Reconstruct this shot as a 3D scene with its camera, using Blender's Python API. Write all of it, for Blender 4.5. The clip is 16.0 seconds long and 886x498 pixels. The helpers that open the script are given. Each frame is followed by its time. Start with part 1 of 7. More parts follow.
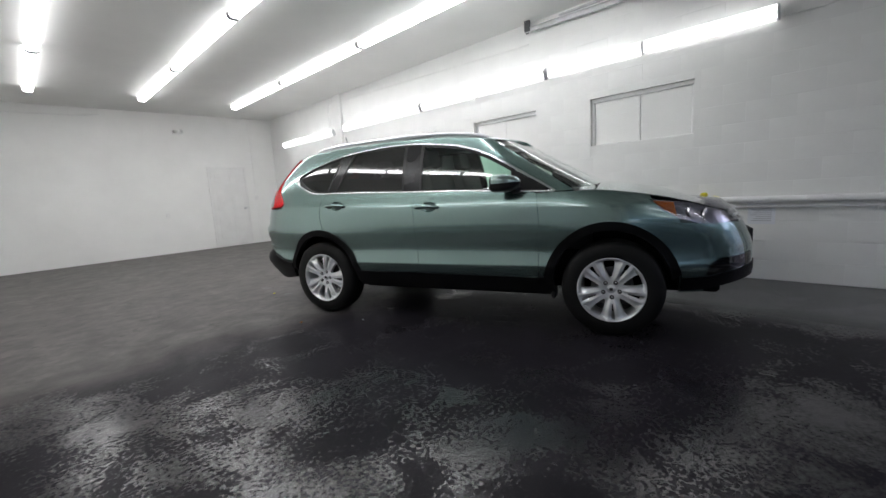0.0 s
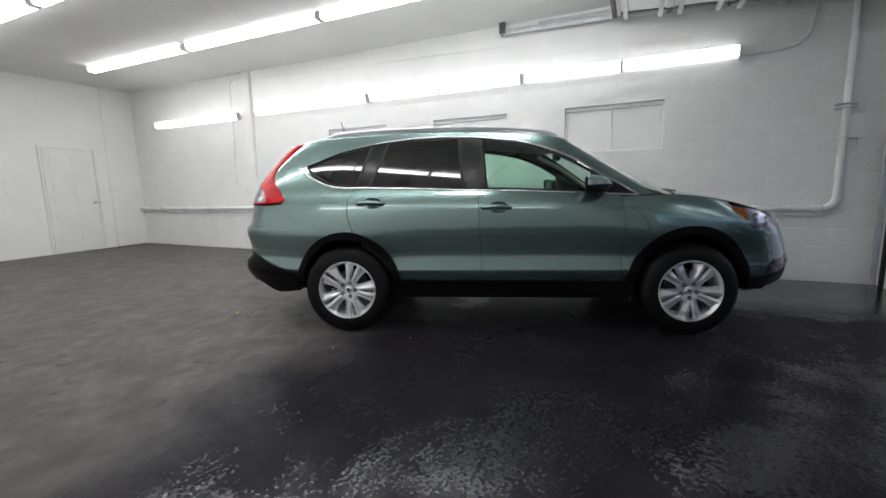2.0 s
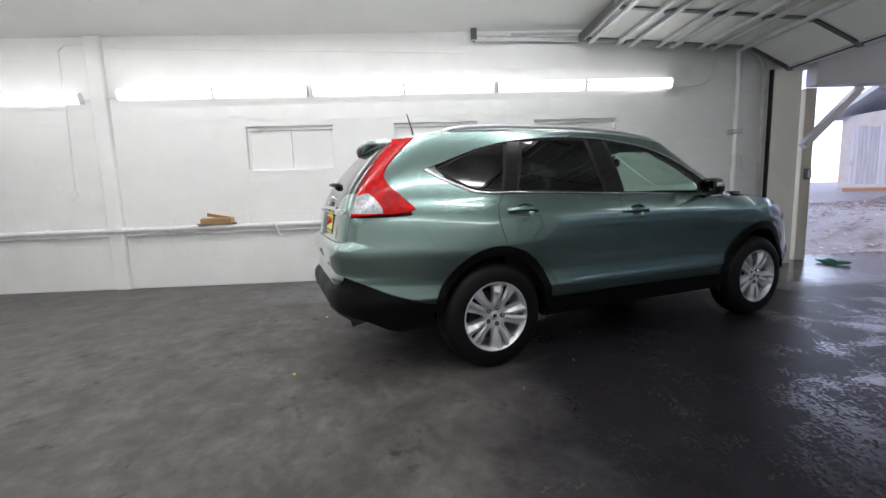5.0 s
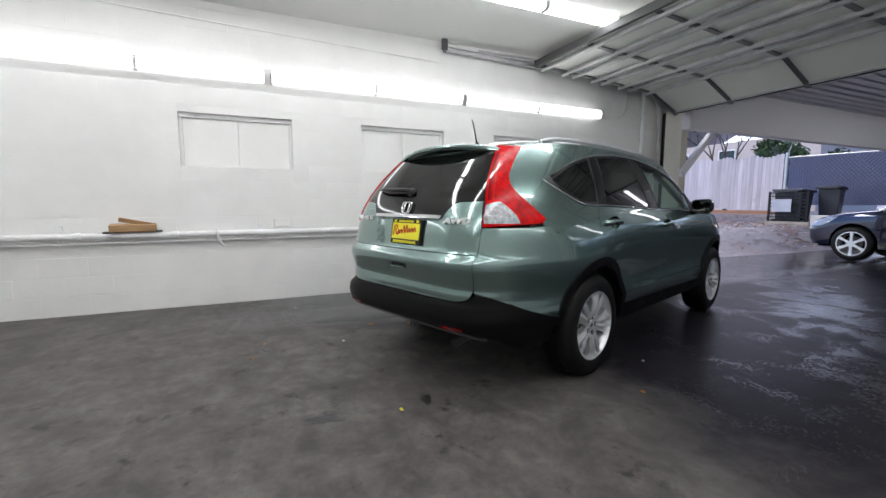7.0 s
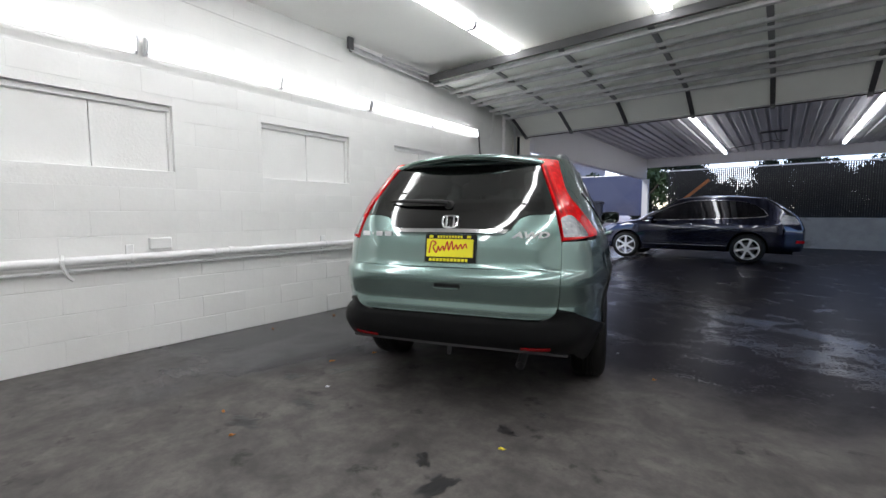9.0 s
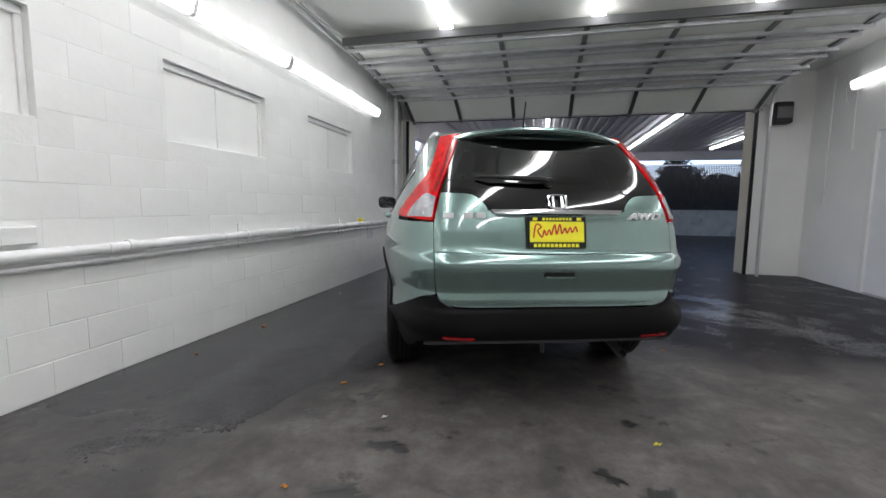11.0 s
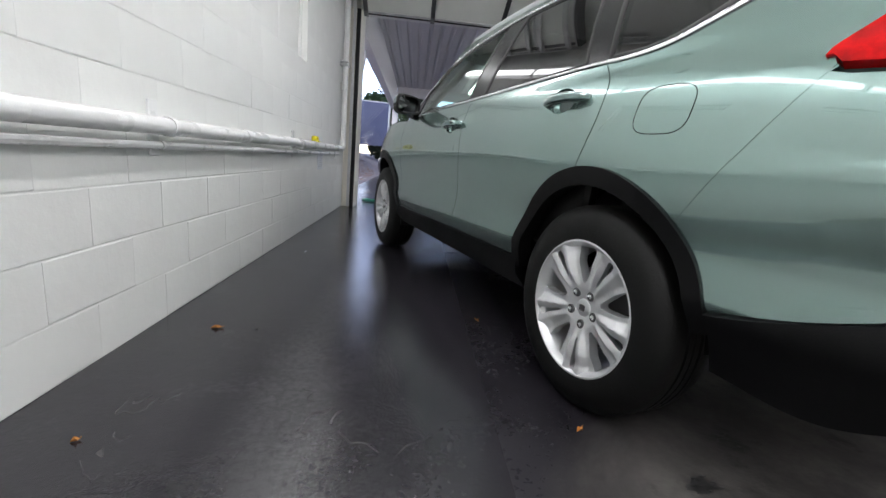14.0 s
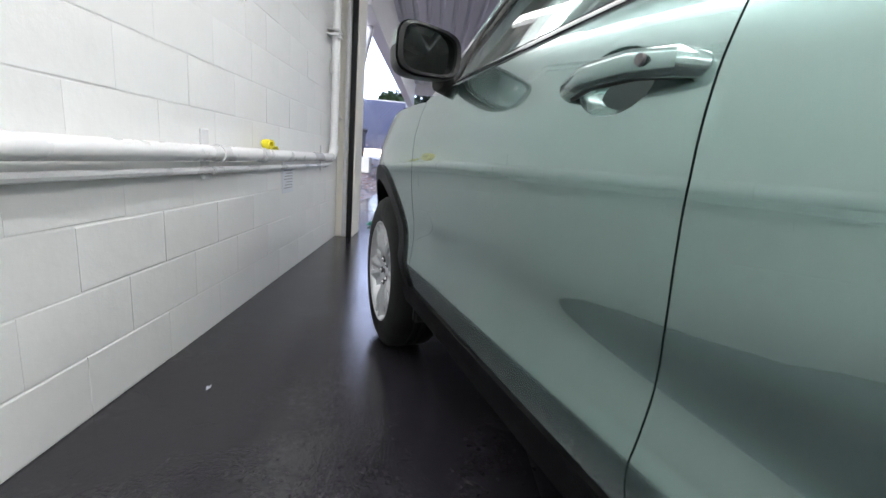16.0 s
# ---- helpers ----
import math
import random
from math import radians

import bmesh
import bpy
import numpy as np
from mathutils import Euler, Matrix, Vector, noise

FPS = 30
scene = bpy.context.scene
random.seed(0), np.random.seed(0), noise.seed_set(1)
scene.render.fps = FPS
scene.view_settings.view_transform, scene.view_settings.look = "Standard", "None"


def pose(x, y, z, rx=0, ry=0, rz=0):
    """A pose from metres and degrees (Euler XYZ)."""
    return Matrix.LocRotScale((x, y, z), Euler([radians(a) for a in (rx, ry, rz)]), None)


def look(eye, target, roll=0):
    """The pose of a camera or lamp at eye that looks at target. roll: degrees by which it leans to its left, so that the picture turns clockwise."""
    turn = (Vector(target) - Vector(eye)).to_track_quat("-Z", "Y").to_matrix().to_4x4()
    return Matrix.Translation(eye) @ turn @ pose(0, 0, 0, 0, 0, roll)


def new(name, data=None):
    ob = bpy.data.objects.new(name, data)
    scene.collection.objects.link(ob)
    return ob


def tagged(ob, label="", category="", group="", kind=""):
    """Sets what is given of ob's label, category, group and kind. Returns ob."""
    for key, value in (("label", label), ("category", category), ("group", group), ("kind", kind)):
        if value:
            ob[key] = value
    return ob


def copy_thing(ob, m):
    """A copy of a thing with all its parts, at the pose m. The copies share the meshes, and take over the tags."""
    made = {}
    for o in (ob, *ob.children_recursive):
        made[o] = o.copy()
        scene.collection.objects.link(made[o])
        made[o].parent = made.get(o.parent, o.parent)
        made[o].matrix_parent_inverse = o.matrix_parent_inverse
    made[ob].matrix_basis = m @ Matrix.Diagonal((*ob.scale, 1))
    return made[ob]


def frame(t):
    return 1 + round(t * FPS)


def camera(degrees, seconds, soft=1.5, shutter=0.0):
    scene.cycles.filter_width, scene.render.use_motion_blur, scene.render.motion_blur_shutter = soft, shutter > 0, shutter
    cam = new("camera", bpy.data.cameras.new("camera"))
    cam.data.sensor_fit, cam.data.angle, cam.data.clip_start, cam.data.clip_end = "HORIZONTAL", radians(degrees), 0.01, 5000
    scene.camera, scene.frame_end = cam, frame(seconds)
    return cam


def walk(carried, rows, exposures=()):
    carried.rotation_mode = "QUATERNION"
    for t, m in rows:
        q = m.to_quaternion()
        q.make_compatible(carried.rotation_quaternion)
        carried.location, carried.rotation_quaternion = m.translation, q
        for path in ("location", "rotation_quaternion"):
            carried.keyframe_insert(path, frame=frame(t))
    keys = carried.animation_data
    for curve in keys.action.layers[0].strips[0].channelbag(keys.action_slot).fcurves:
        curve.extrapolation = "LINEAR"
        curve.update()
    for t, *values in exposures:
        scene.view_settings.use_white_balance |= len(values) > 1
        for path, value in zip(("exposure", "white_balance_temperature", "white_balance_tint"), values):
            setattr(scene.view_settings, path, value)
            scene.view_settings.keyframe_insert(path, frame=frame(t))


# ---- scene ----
from mathutils.geometry import delaunay_2d_cdt

cam = camera(92.8, 16.0)
PATH = [
    (0, (0.137, 0.023, 1.13), (1.539, 1.422, 0.853), -3.6),
    (0.5, (-0.113, 0.389, 1.133), (1.421, 1.638, 0.838), -3.0),
    (1, (-0.289, 0.811, 1.122), (1.347, 1.92, 0.817), -2.5),
    (1.5, (-0.421, 1.244, 1.152), (1.304, 2.21, 0.852), -2.1),
    (2, (-0.503, 1.659, 1.161), (1.298, 2.479, 0.867), -1.2),
    (2.5, (-0.562, 2.067, 1.154), (1.306, 2.714, 0.851), -0.6),
    (3, (-0.616, 2.488, 1.162), (1.291, 2.986, 0.822), -1.2),
    (3.5, (-0.604, 2.918, 1.146), (1.334, 3.303, 0.833), -1.3),
    (4, (-0.598, 3.355, 1.157), (1.359, 3.618, 0.84), -0.7),
    (4.2, (-0.579, 3.52, 1.149), (1.39, 3.711, 0.859), -0.9),
    (6.3, (-0.189, 5.279, 1.179), (1.724, 4.746, 0.939), -0.3),
    (6.5, (-0.108, 5.425, 1.174), (1.788, 4.826, 0.961), 0.3),
    (7, (0.058, 5.801, 1.176), (1.875, 4.994, 0.958), 0.1),
    (7.5, (0.271, 6.106, 1.178), (1.988, 5.104, 0.963), 0.2),
    (8, (0.517, 6.402, 1.194), (2.086, 5.178, 0.994), -0.0),
    (8.5, (0.842, 6.643, 1.183), (2.245, 5.229, 1.011), -1.0),
    (9, (1.198, 6.861, 1.187), (2.445, 5.307, 1.023), -0.1),
    (9.5, (1.595, 7.009, 1.171), (2.674, 5.332, 1.015), 0.3),
    (10, (1.998, 7.148, 1.156), (2.885, 5.363, 0.989), 1.2),
    (10.2, (2.16, 7.177, 1.142), (2.969, 5.356, 0.977), 1.1),
    (12.3, (3.777, 6.858, 1.043), (3.777, 4.874, 0.796), 0.9),
    (12.5, (3.901, 6.744, 1.002), (3.884, 4.758, 0.767), 1.0),
    (13, (4.161, 6.459, 0.897), (4.119, 4.486, 0.57), 2.5),
    (13.5, (4.33, 6.065, 0.834), (4.23, 4.106, 0.442), 4.4),
    (14, (4.452, 5.635, 0.8), (4.294, 3.684, 0.39), 5.2),
    (14.5, (4.469, 5.152, 0.791), (4.318, 3.207, 0.348), 5.0),
    (15, (4.473, 4.685, 0.823), (4.318, 2.736, 0.402), 5.0),
    (15.2, (4.47, 4.498, 0.826), (4.421, 2.551, 0.372), 5.3),
    (15.5, (4.472, 4.219, 0.831), (4.424, 2.271, 0.383), 5.0),
    (16, (4.499, 3.76, 0.876), (4.431, 1.802, 0.472), 4.6),
]
walk(cam, [(t, look(eye, target, roll)) for t, eye, target, roll in PATH], [(0, 0.32), (4.0, 0.31), (7.0, 0.21), (10.0, 0.21), (12.5, 0.36), (13.5, 0.55), (14.5, 0.88), (15.2, 1.05), (16.0, 1.25)])

# ---- tuned values ----
LAMP, LAMP_WALL, LAMP_OUT, SKY = 15.5, 6.2, 7.0, 0.25
FLOOR_BITS = (
    (2.243, 5.087, 0.022, 20, "y", "small yellow leaf on the dark floor"),
    (3.984, 4.822, 0.028, 70, "o", "dead orange leaf on the dark floor"),
    (5.258, 3.854, 0.026, 10, "o", "dead orange leaf by the block wall"),
    (3.871, 4.473, 0.020, 40, "o", "dead orange leaf beside the tyre"),
    (4.077, 3.578, 0.020, 120, "o", "small dead leaf by the sill"),
    (5.280, 4.607, 0.012, 30, "o", "small dead leaf by the block wall"),
    (3.767, 5.777, 0.020, 0, "o", "dead orange leaf on the dark floor"),
    (3.450, 5.872, 0.018, 55, "o", "dead orange leaf on the dark floor"),
    (1.854, 3.636, 0.016, 15, "o", "small orange leaf on the damp floor"),
    (3.585, 5.160, 0.017, 35, "w", "white paper scrap on the floor"),
    (2.232, 3.198, 0.011, 5, "w", "tiny white paper scrap near the tyre"),
    (5.261, 2.342, 0.015, 80, "w", "white paper scrap by the wall"),
)

# ---- world, light, exposure ----
world = bpy.data.worlds.new("overcast_sky")
scene.world = world
world.use_nodes = True
_wn = world.node_tree
_sky = _wn.nodes.new("ShaderNodeTexSky")
_sky.sky_type = "NISHITA"
_sky.sun_disc = False
_sky.sun_elevation = radians(38)
_sky.sun_rotation = radians(150)
_sky.air_density, _sky.dust_density, _sky.ozone_density = 0.8, 1.0, 3.0
_tint = _wn.nodes.new("ShaderNodeMix")
_tint.data_type, _tint.blend_type = "RGBA", "MULTIPLY"
_tint.inputs[0].default_value = 1.0
_tint.inputs[7].default_value = (0.95, 0.92, 1.0, 1)
_wn.links.new(_sky.outputs[0], _tint.inputs[6])
_wn.links.new(_tint.outputs[2], _wn.nodes["Background"].inputs[0])
_wn.nodes["Background"].inputs[1].default_value = SKY
sun_data = bpy.data.lights.new("sun", "SUN")
sun_data.energy, sun_data.angle, sun_data.color = 2.2, radians(25), (1.0, 0.97, 0.93)
sun = new("sun", sun_data)
sun.rotation_euler = (radians(52), 0, radians(150))


# ---- materials ----
def node(t, kind, **inputs):
    n = t.nodes.new(kind)
    for k, v in inputs.items():
        n.inputs[k.replace("_", " ")].default_value = v
    return n


def noise_node(t, scale, detail=4.0, rough=0.55, obj=True, stretch=None, dist=0.0):
    tc = t.nodes.new("ShaderNodeTexCoord")
    n = node(t, "ShaderNodeTexNoise", Scale=scale, Detail=detail, Roughness=rough, Distortion=dist)
    src = tc.outputs["Object"]
    if stretch:
        mp = t.nodes.new("ShaderNodeMapping")
        mp.inputs["Scale"].default_value = stretch
        t.links.new(src, mp.inputs[0])
        src = mp.outputs[0]
    t.links.new(src, n.inputs["Vector"])
    return n


def ramp(t, src, stops):
    r = t.nodes.new("ShaderNodeValToRGB")
    e = r.color_ramp.elements
    while len(e) < len(stops):
        e.new(0.5)
    for el, (p, c) in zip(e, stops):
        el.position = p
        el.color = (c, c, c, 1) if not hasattr(c, "__len__") else (*c, 1)
    t.links.new(src, r.inputs[0])
    return r


def mixc(t, fac, a, b, mode="MIX"):
    m = t.nodes.new("ShaderNodeMix")
    m.data_type, m.blend_type = "RGBA", mode
    for sock, v in ((m.inputs[0], fac), (m.inputs[6], a), (m.inputs[7], b)):
        if hasattr(v, "links"):
            t.links.new(v, sock)
        elif hasattr(v, "__len__"):
            sock.default_value = (*v, 1)
        else:
            sock.default_value = v
    return m.outputs[2]


def mat(name, base, rough=0.5, metal=0.0, var=0.12, scale=3.0, fine=60.0, bump=0.0, bump_scale=80.0, coat=0.0,
        coat_rough=0.03, spec=0.5, rvar=0.1, island=0.0, stretch=None, dirt=None):
    """A surface with two scales of colour variation, varied gloss and fine relief."""
    m = bpy.data.materials.new(name)
    m.use_nodes = True
    t = m.node_tree
    b = t.nodes["Principled BSDF"]
    n1 = noise_node(t, scale, 5.0, stretch=stretch)
    n2 = noise_node(t, fine, 3.0, stretch=stretch)
    lo = tuple(c * (1 - var) for c in base)
    hi = tuple(min(1.0, c * (1 + var)) for c in base)
    col = mixc(t, ramp(t, n1.outputs[0], [(0.3, 0.0), (0.7, 1.0)]).outputs[0], lo, hi)
    col = mixc(t, 0.35 * min(1.0, var * 4), col, mixc(t, n2.outputs[0], tuple(c * 0.8 for c in base), hi))
    if island:
        oi = t.nodes.new("ShaderNodeObjectInfo")
        k = ramp(t, oi.outputs["Random"], [(0.0, 1 - island), (1.0, 1.0)])
        col = mixc(t, 1.0, col, k.outputs[0], "MULTIPLY")
    if dirt:
        n3 = noise_node(t, dirt[1], 6.0, 0.65)
        col = mixc(t, ramp(t, n3.outputs[0], [(dirt[2], 0.0), (dirt[2] + 0.12, dirt[3])]).outputs[0], col, dirt[0])
    t.links.new(col, b.inputs["Base Color"])
    if rvar:
        r = ramp(t, n1.outputs[0], [(0.25, max(0.0, rough - rvar)), (0.75, min(1.0, rough + rvar))])
        t.links.new(r.outputs[0], b.inputs["Roughness"])
    else:
        b.inputs["Roughness"].default_value = rough
    b.inputs["Metallic"].default_value = metal
    b.inputs["Coat Weight"].default_value = coat
    b.inputs["Coat Roughness"].default_value = coat_rough
    b.inputs["Specular IOR Level"].default_value = spec
    if bump:
        n4 = noise_node(t, bump_scale, 4.0)
        bp = node(t, "ShaderNodeBump", Strength=bump, Distance=0.01)
        t.links.new(n4.outputs[0], bp.inputs["Height"])
        t.links.new(bp.outputs[0], b.inputs["Normal"])
    return m


def glow(name, color, strength):
    m = bpy.data.materials.new(name)
    m.use_nodes = True
    b = m.node_tree.nodes["Principled BSDF"]
    b.inputs["Base Color"].default_value = (0.85, 0.85, 0.85, 1)
    b.inputs["Emission Color"].default_value = (*color, 1)
    b.inputs["Emission Strength"].default_value = strength
    return m


def pane(name, tint, gloss=1.0, ior=1.5):
    """Window glass: clear or tinted, with the gloss of glass on it."""
    m = bpy.data.materials.new(name)
    m.use_nodes = True
    t = m.node_tree
    t.nodes.remove(t.nodes["Principled BSDF"])
    tr = t.nodes.new("ShaderNodeBsdfTransparent")
    tr.inputs[0].default_value = (*tint, 1)
    gl = t.nodes.new("ShaderNodeBsdfGlossy")
    gl.inputs["Roughness"].default_value = 0.02
    gl.inputs["Color"].default_value = (gloss, gloss, gloss, 1)
    lw = node(t, "ShaderNodeLayerWeight", Blend=0.5)
    f0 = ((ior - 1) / (ior + 1)) ** 2
    pw = t.nodes.new("ShaderNodeMath")
    pw.operation = "POWER"
    t.links.new(lw.outputs["Facing"], pw.inputs[0])
    pw.inputs[1].default_value = 5.0
    fr = t.nodes.new("ShaderNodeMath")
    fr.operation = "MULTIPLY_ADD"
    t.links.new(pw.outputs[0], fr.inputs[0])
    fr.inputs[1].default_value = 1 - 2 * f0
    fr.inputs[2].default_value = 2 * f0
    mx = t.nodes.new("ShaderNodeMixShader")
    t.links.new(fr.outputs[0], mx.inputs[0])
    t.links.new(tr.outputs[0], mx.inputs[1])
    t.links.new(gl.outputs[0], mx.inputs[2])
    t.links.new(mx.outputs[0], t.nodes["Material Output"].inputs[0])
    return m


def floor_material():
    m = bpy.data.materials.new("sealed_asphalt")
    m.use_nodes = True
    t = m.node_tree
    b = t.nodes["Principled BSDF"]

    def math_node(op, x, y, z=None):
        n = t.nodes.new("ShaderNodeMath")
        n.operation = op
        for sock, v in zip(n.inputs, (x, y, z)):
            if hasattr(v, "links"):
                t.links.new(v, sock)
            elif v is not None:
                sock.default_value = v
        return n.outputs[0]

    big = noise_node(t, 0.55, 7.0, 0.66, dist=0.7)
    mid = noise_node(t, 3.1, 7.0, 0.66, dist=0.3)
    grime = noise_node(t, 9.0, 8.0, 0.72)
    fine = noise_node(t, 85.0, 3.0, 0.6)
    swell_ = noise_node(t, 16.0, 3.0, 0.5)
    tc = t.nodes.new("ShaderNodeTexCoord")
    sep = t.nodes.new("ShaderNodeSeparateXYZ")
    t.links.new(tc.outputs["Object"], sep.inputs[0])
    # dry dusty ground towards the back of the garage, freshly sealed and damp towards the door and the block wall
    side = node(t, "ShaderNodeMapRange", From_Min=3.35, From_Max=4.3, To_Min=0.0, To_Max=1.9)
    t.links.new(sep.outputs[0], side.inputs[0])
    along = math_node("SUBTRACT", sep.outputs[1], side.outputs[0])
    ad = math_node("MULTIPLY_ADD", big.outputs[0], 2.6, along)
    ad = math_node("MULTIPLY_ADD", grime.outputs[0], 0.55, ad)
    dusty = node(t, "ShaderNodeMapRange", From_Min=4.75, From_Max=5.75)
    dusty.interpolation_type = "SMOOTHSTEP"
    t.links.new(ad, dusty.inputs[0])
    dry = mixc(t, ramp(t, mid.outputs[0], [(0.36, 0.0), (0.64, 1.0)]).outputs[0], (0.078, 0.072, 0.070), (0.160, 0.148, 0.140))
    dry = mixc(t, ramp(t, grime.outputs[0], [(0.40, 0.0), (0.62, 0.55)]).outputs[0], dry, (0.055, 0.052, 0.053))
    wet = mixc(t, ramp(t, mid.outputs[0], [(0.35, 0.0), (0.7, 1.0)]).outputs[0], (0.0105, 0.0094, 0.0128), (0.0200, 0.0180, 0.0236))
    # the lane between the parking place and the block wall keeps an even film; its lighter colour paints in light
    # mirrored there
    lane = node(t, "ShaderNodeMapRange", From_Min=3.9, From_Max=4.4, To_Min=0.0, To_Max=0.8)
    t.links.new(sep.outputs[0], lane.inputs[0])
    wet = mixc(t, lane.outputs[0], wet, (0.027, 0.0245, 0.031))
    col = mixc(t, dusty.outputs[0], wet, dry)
    spots = noise_node(t, 4.3, 6.0, 0.62, dist=0.2)
    col = mixc(t, ramp(t, spots.outputs[0], [(0.60, 0.0), (0.68, 0.65)]).outputs[0], col, (0.014, 0.013, 0.014))
    col = mixc(t, 0.10, col, mixc(t, fine.outputs[0], (0.003, 0.003, 0.004), (0.060, 0.058, 0.056)))
    # thin pale scuffs: contour lines of a slow noise, broken up by a second one
    scuff = noise_node(t, 1.1, 4.0, 0.6, dist=1.6)
    near_line = math_node("ABSOLUTE", math_node("SUBTRACT", scuff.outputs[0], 0.53), 0.0)
    line = ramp(t, near_line, [(0.0, 1.0), (0.004, 0.0)])
    broken = ramp(t, spots.outputs[0], [(0.52, 0.0), (0.60, 0.6)])
    scuffs = math_node("MULTIPLY", line.outputs[0], broken.outputs[0])
    col = mixc(t, scuffs, col, (0.10, 0.097, 0.095))
    t.links.new(col, b.inputs["Base Color"])
    # matt damp sealer in most places; ragged patches of standing water over coarse grain
    # in a slanting band and a strip of the lane beside the block wall, set where lamp reflections fall
    patch = noise_node(t, 2.1, 7.0, 0.66, dist=0.5)

    def band(value, centre, inner, outer):
        n = node(t, "ShaderNodeMapRange", From_Min=outer, From_Max=inner)
        n.interpolation_type = "SMOOTHSTEP"
        t.links.new(math_node("ABSOLUTE", math_node("SUBTRACT", value, centre), 0.0), n.inputs[0])
        return n.outputs[0]

    slant = math_node("MULTIPLY_ADD", sep.outputs[1], 0.63, math_node("MULTIPLY", sep.outputs[0], 0.78))
    track = math_node("MAXIMUM", math_node("MULTIPLY", band(slant, 1.95, 0.25, 0.75), 0.68), math_node("MULTIPLY", band(sep.outputs[0], 4.62, 0.16, 0.42), 0.95))
    damp = math_node("MULTIPLY_ADD", track, 0.30, math_node("MULTIPLY_ADD", patch.outputs[0], 1.45, -0.255))
    damp = math_node("MULTIPLY_ADD", dusty.outputs[0], -0.4, damp)
    # indoors the grains of the asphalt stand out of the film and break it up
    grains = noise_node(t, 46.0, 3.0, 0.6)
    indoors = node(t, "ShaderNodeMapRange", From_Min=-1.6, From_Max=0.6, To_Min=0.15, To_Max=1.0)
    t.links.new(sep.outputs[1], indoors.inputs[0])
    damp = math_node("MULTIPLY_ADD", math_node("MULTIPLY", math_node("SUBTRACT", grains.outputs[0], 0.5), indoors.outputs[0]), 0.95, damp)
    pool = ramp(t, damp, [(0.58, 0.0), (0.86, 1.0)])
    rr = mixc(t, pool.outputs[0], mixc(t, lane.outputs[0], (0.34, 0.34, 0.34), (0.17, 0.17, 0.17)), (0.06, 0.06, 0.06))
    t.links.new(mixc(t, dusty.outputs[0], rr, (0.42, 0.42, 0.42)), b.inputs["Roughness"])
    film = mixc(t, pool.outputs[0], mixc(t, lane.outputs[0], (0.04, 0.04, 0.04), (0.70, 0.70, 0.70)), mixc(t, lane.outputs[0], (0.60, 0.60, 0.60), (1.0, 1.0, 1.0)))
    film = mixc(t, dusty.outputs[0], film, (0.10, 0.10, 0.10))
    t.links.new(film, b.inputs["Specular IOR Level"])
    b1 = node(t, "ShaderNodeBump", Distance=0.012)
    t.links.new(ramp(t, pool.outputs[0], [(0.0, 0.05), (1.0, 0.09)]).outputs[0], b1.inputs["Strength"])
    t.links.new(swell_.outputs[0], b1.inputs["Height"])
    b2 = node(t, "ShaderNodeBump", Distance=0.006)
    bare = ramp(t, pool.outputs[0], [(0.0, 0.10), (1.0, 0.22)])
    t.links.new(bare.outputs[0], b2.inputs["Strength"])
    t.links.new(fine.outputs[0], b2.inputs["Height"])
    t.links.new(b1.outputs[0], b2.inputs["Normal"])
    t.links.new(b2.outputs[0], b.inputs["Normal"])
    return m


FLOOR = floor_material()
WHITE = mat("white_masonry_paint", (0.83, 0.83, 0.815), 0.55, var=0.04, scale=1.3, fine=35, bump=0.25, bump_scale=45, dirt=((0.55, 0.53, 0.47), 1.7, 0.70, 0.35))
BLOCKP = mat("painted_concrete_block", (0.83, 0.83, 0.815), 0.5, var=0.04, scale=2.0, fine=30, bump=0.12, bump_scale=24, island=0.03, dirt=((0.6, 0.58, 0.52), 2.2, 0.72, 0.3))
CEIL = mat("ceiling_paint", (0.74, 0.74, 0.72), 0.7, var=0.06, scale=0.7, fine=20, bump=0.1, bump_scale=25)
TRIM = mat("gloss_white_trim", (0.80, 0.80, 0.79), 0.35, var=0.04, scale=4, bump=0.08, bump_scale=30, dirt=((0.25, 0.24, 0.22), 6.0, 0.74, 0.6))
PIPE = mat("chipped_white_pipe_paint", (0.82, 0.82, 0.82), 0.3, var=0.03, scale=4, bump=0.06, bump_scale=30, dirt=((0.05, 0.045, 0.045), 9.0, 0.70, 0.95))
GALV = mat("galvanised_steel", (0.60, 0.60, 0.61), 0.42, 0.55, var=0.15, scale=9, fine=50, rvar=0.12)
DARKM = mat("dark_steel", (0.10, 0.10, 0.105), 0.45, 0.5, var=0.2, scale=8)
DOORW = mat("garage_door_insulation", (0.88, 0.89, 0.85), 0.6, var=0.04, scale=1.5, fine=20, bump=0.05, bump_scale=15)
STRUT = mat("dull_galvanised_strut", (0.66, 0.66, 0.67), 0.40, 0.45, var=0.2, scale=7, fine=40, rvar=0.12)
STILE = mat("grey_steel_stile", (0.24, 0.24, 0.245), 0.45, 0.5, var=0.2, scale=8)
CREAM = mat("cream_jamb_paint", (0.62, 0.57, 0.46), 0.5, var=0.08, scale=3, dirt=((0.25, 0.12, 0.05), 2.5, 0.66, 0.7))
TUBE = glow("lit_diffuser", (0.975, 0.98, 1.0), LAMP)
TUBEWALL = glow("lit_wall_diffuser", (0.975, 0.98, 1.0), LAMP_WALL)
TUBESIDE = glow("lit_diffuser_edge", (0.975, 0.98, 1.0), 4.5)
TUBEUP = glow("lit_wall_diffuser_top", (0.975, 0.98, 1.0), 2.6)
TUBEEDGE = glow("lit_wall_diffuser_edge", (0.975, 0.98, 1.0), 1.0)
TUBEOUT = glow("lit_carport_tube", (0.93, 0.95, 1.0), LAMP_OUT)
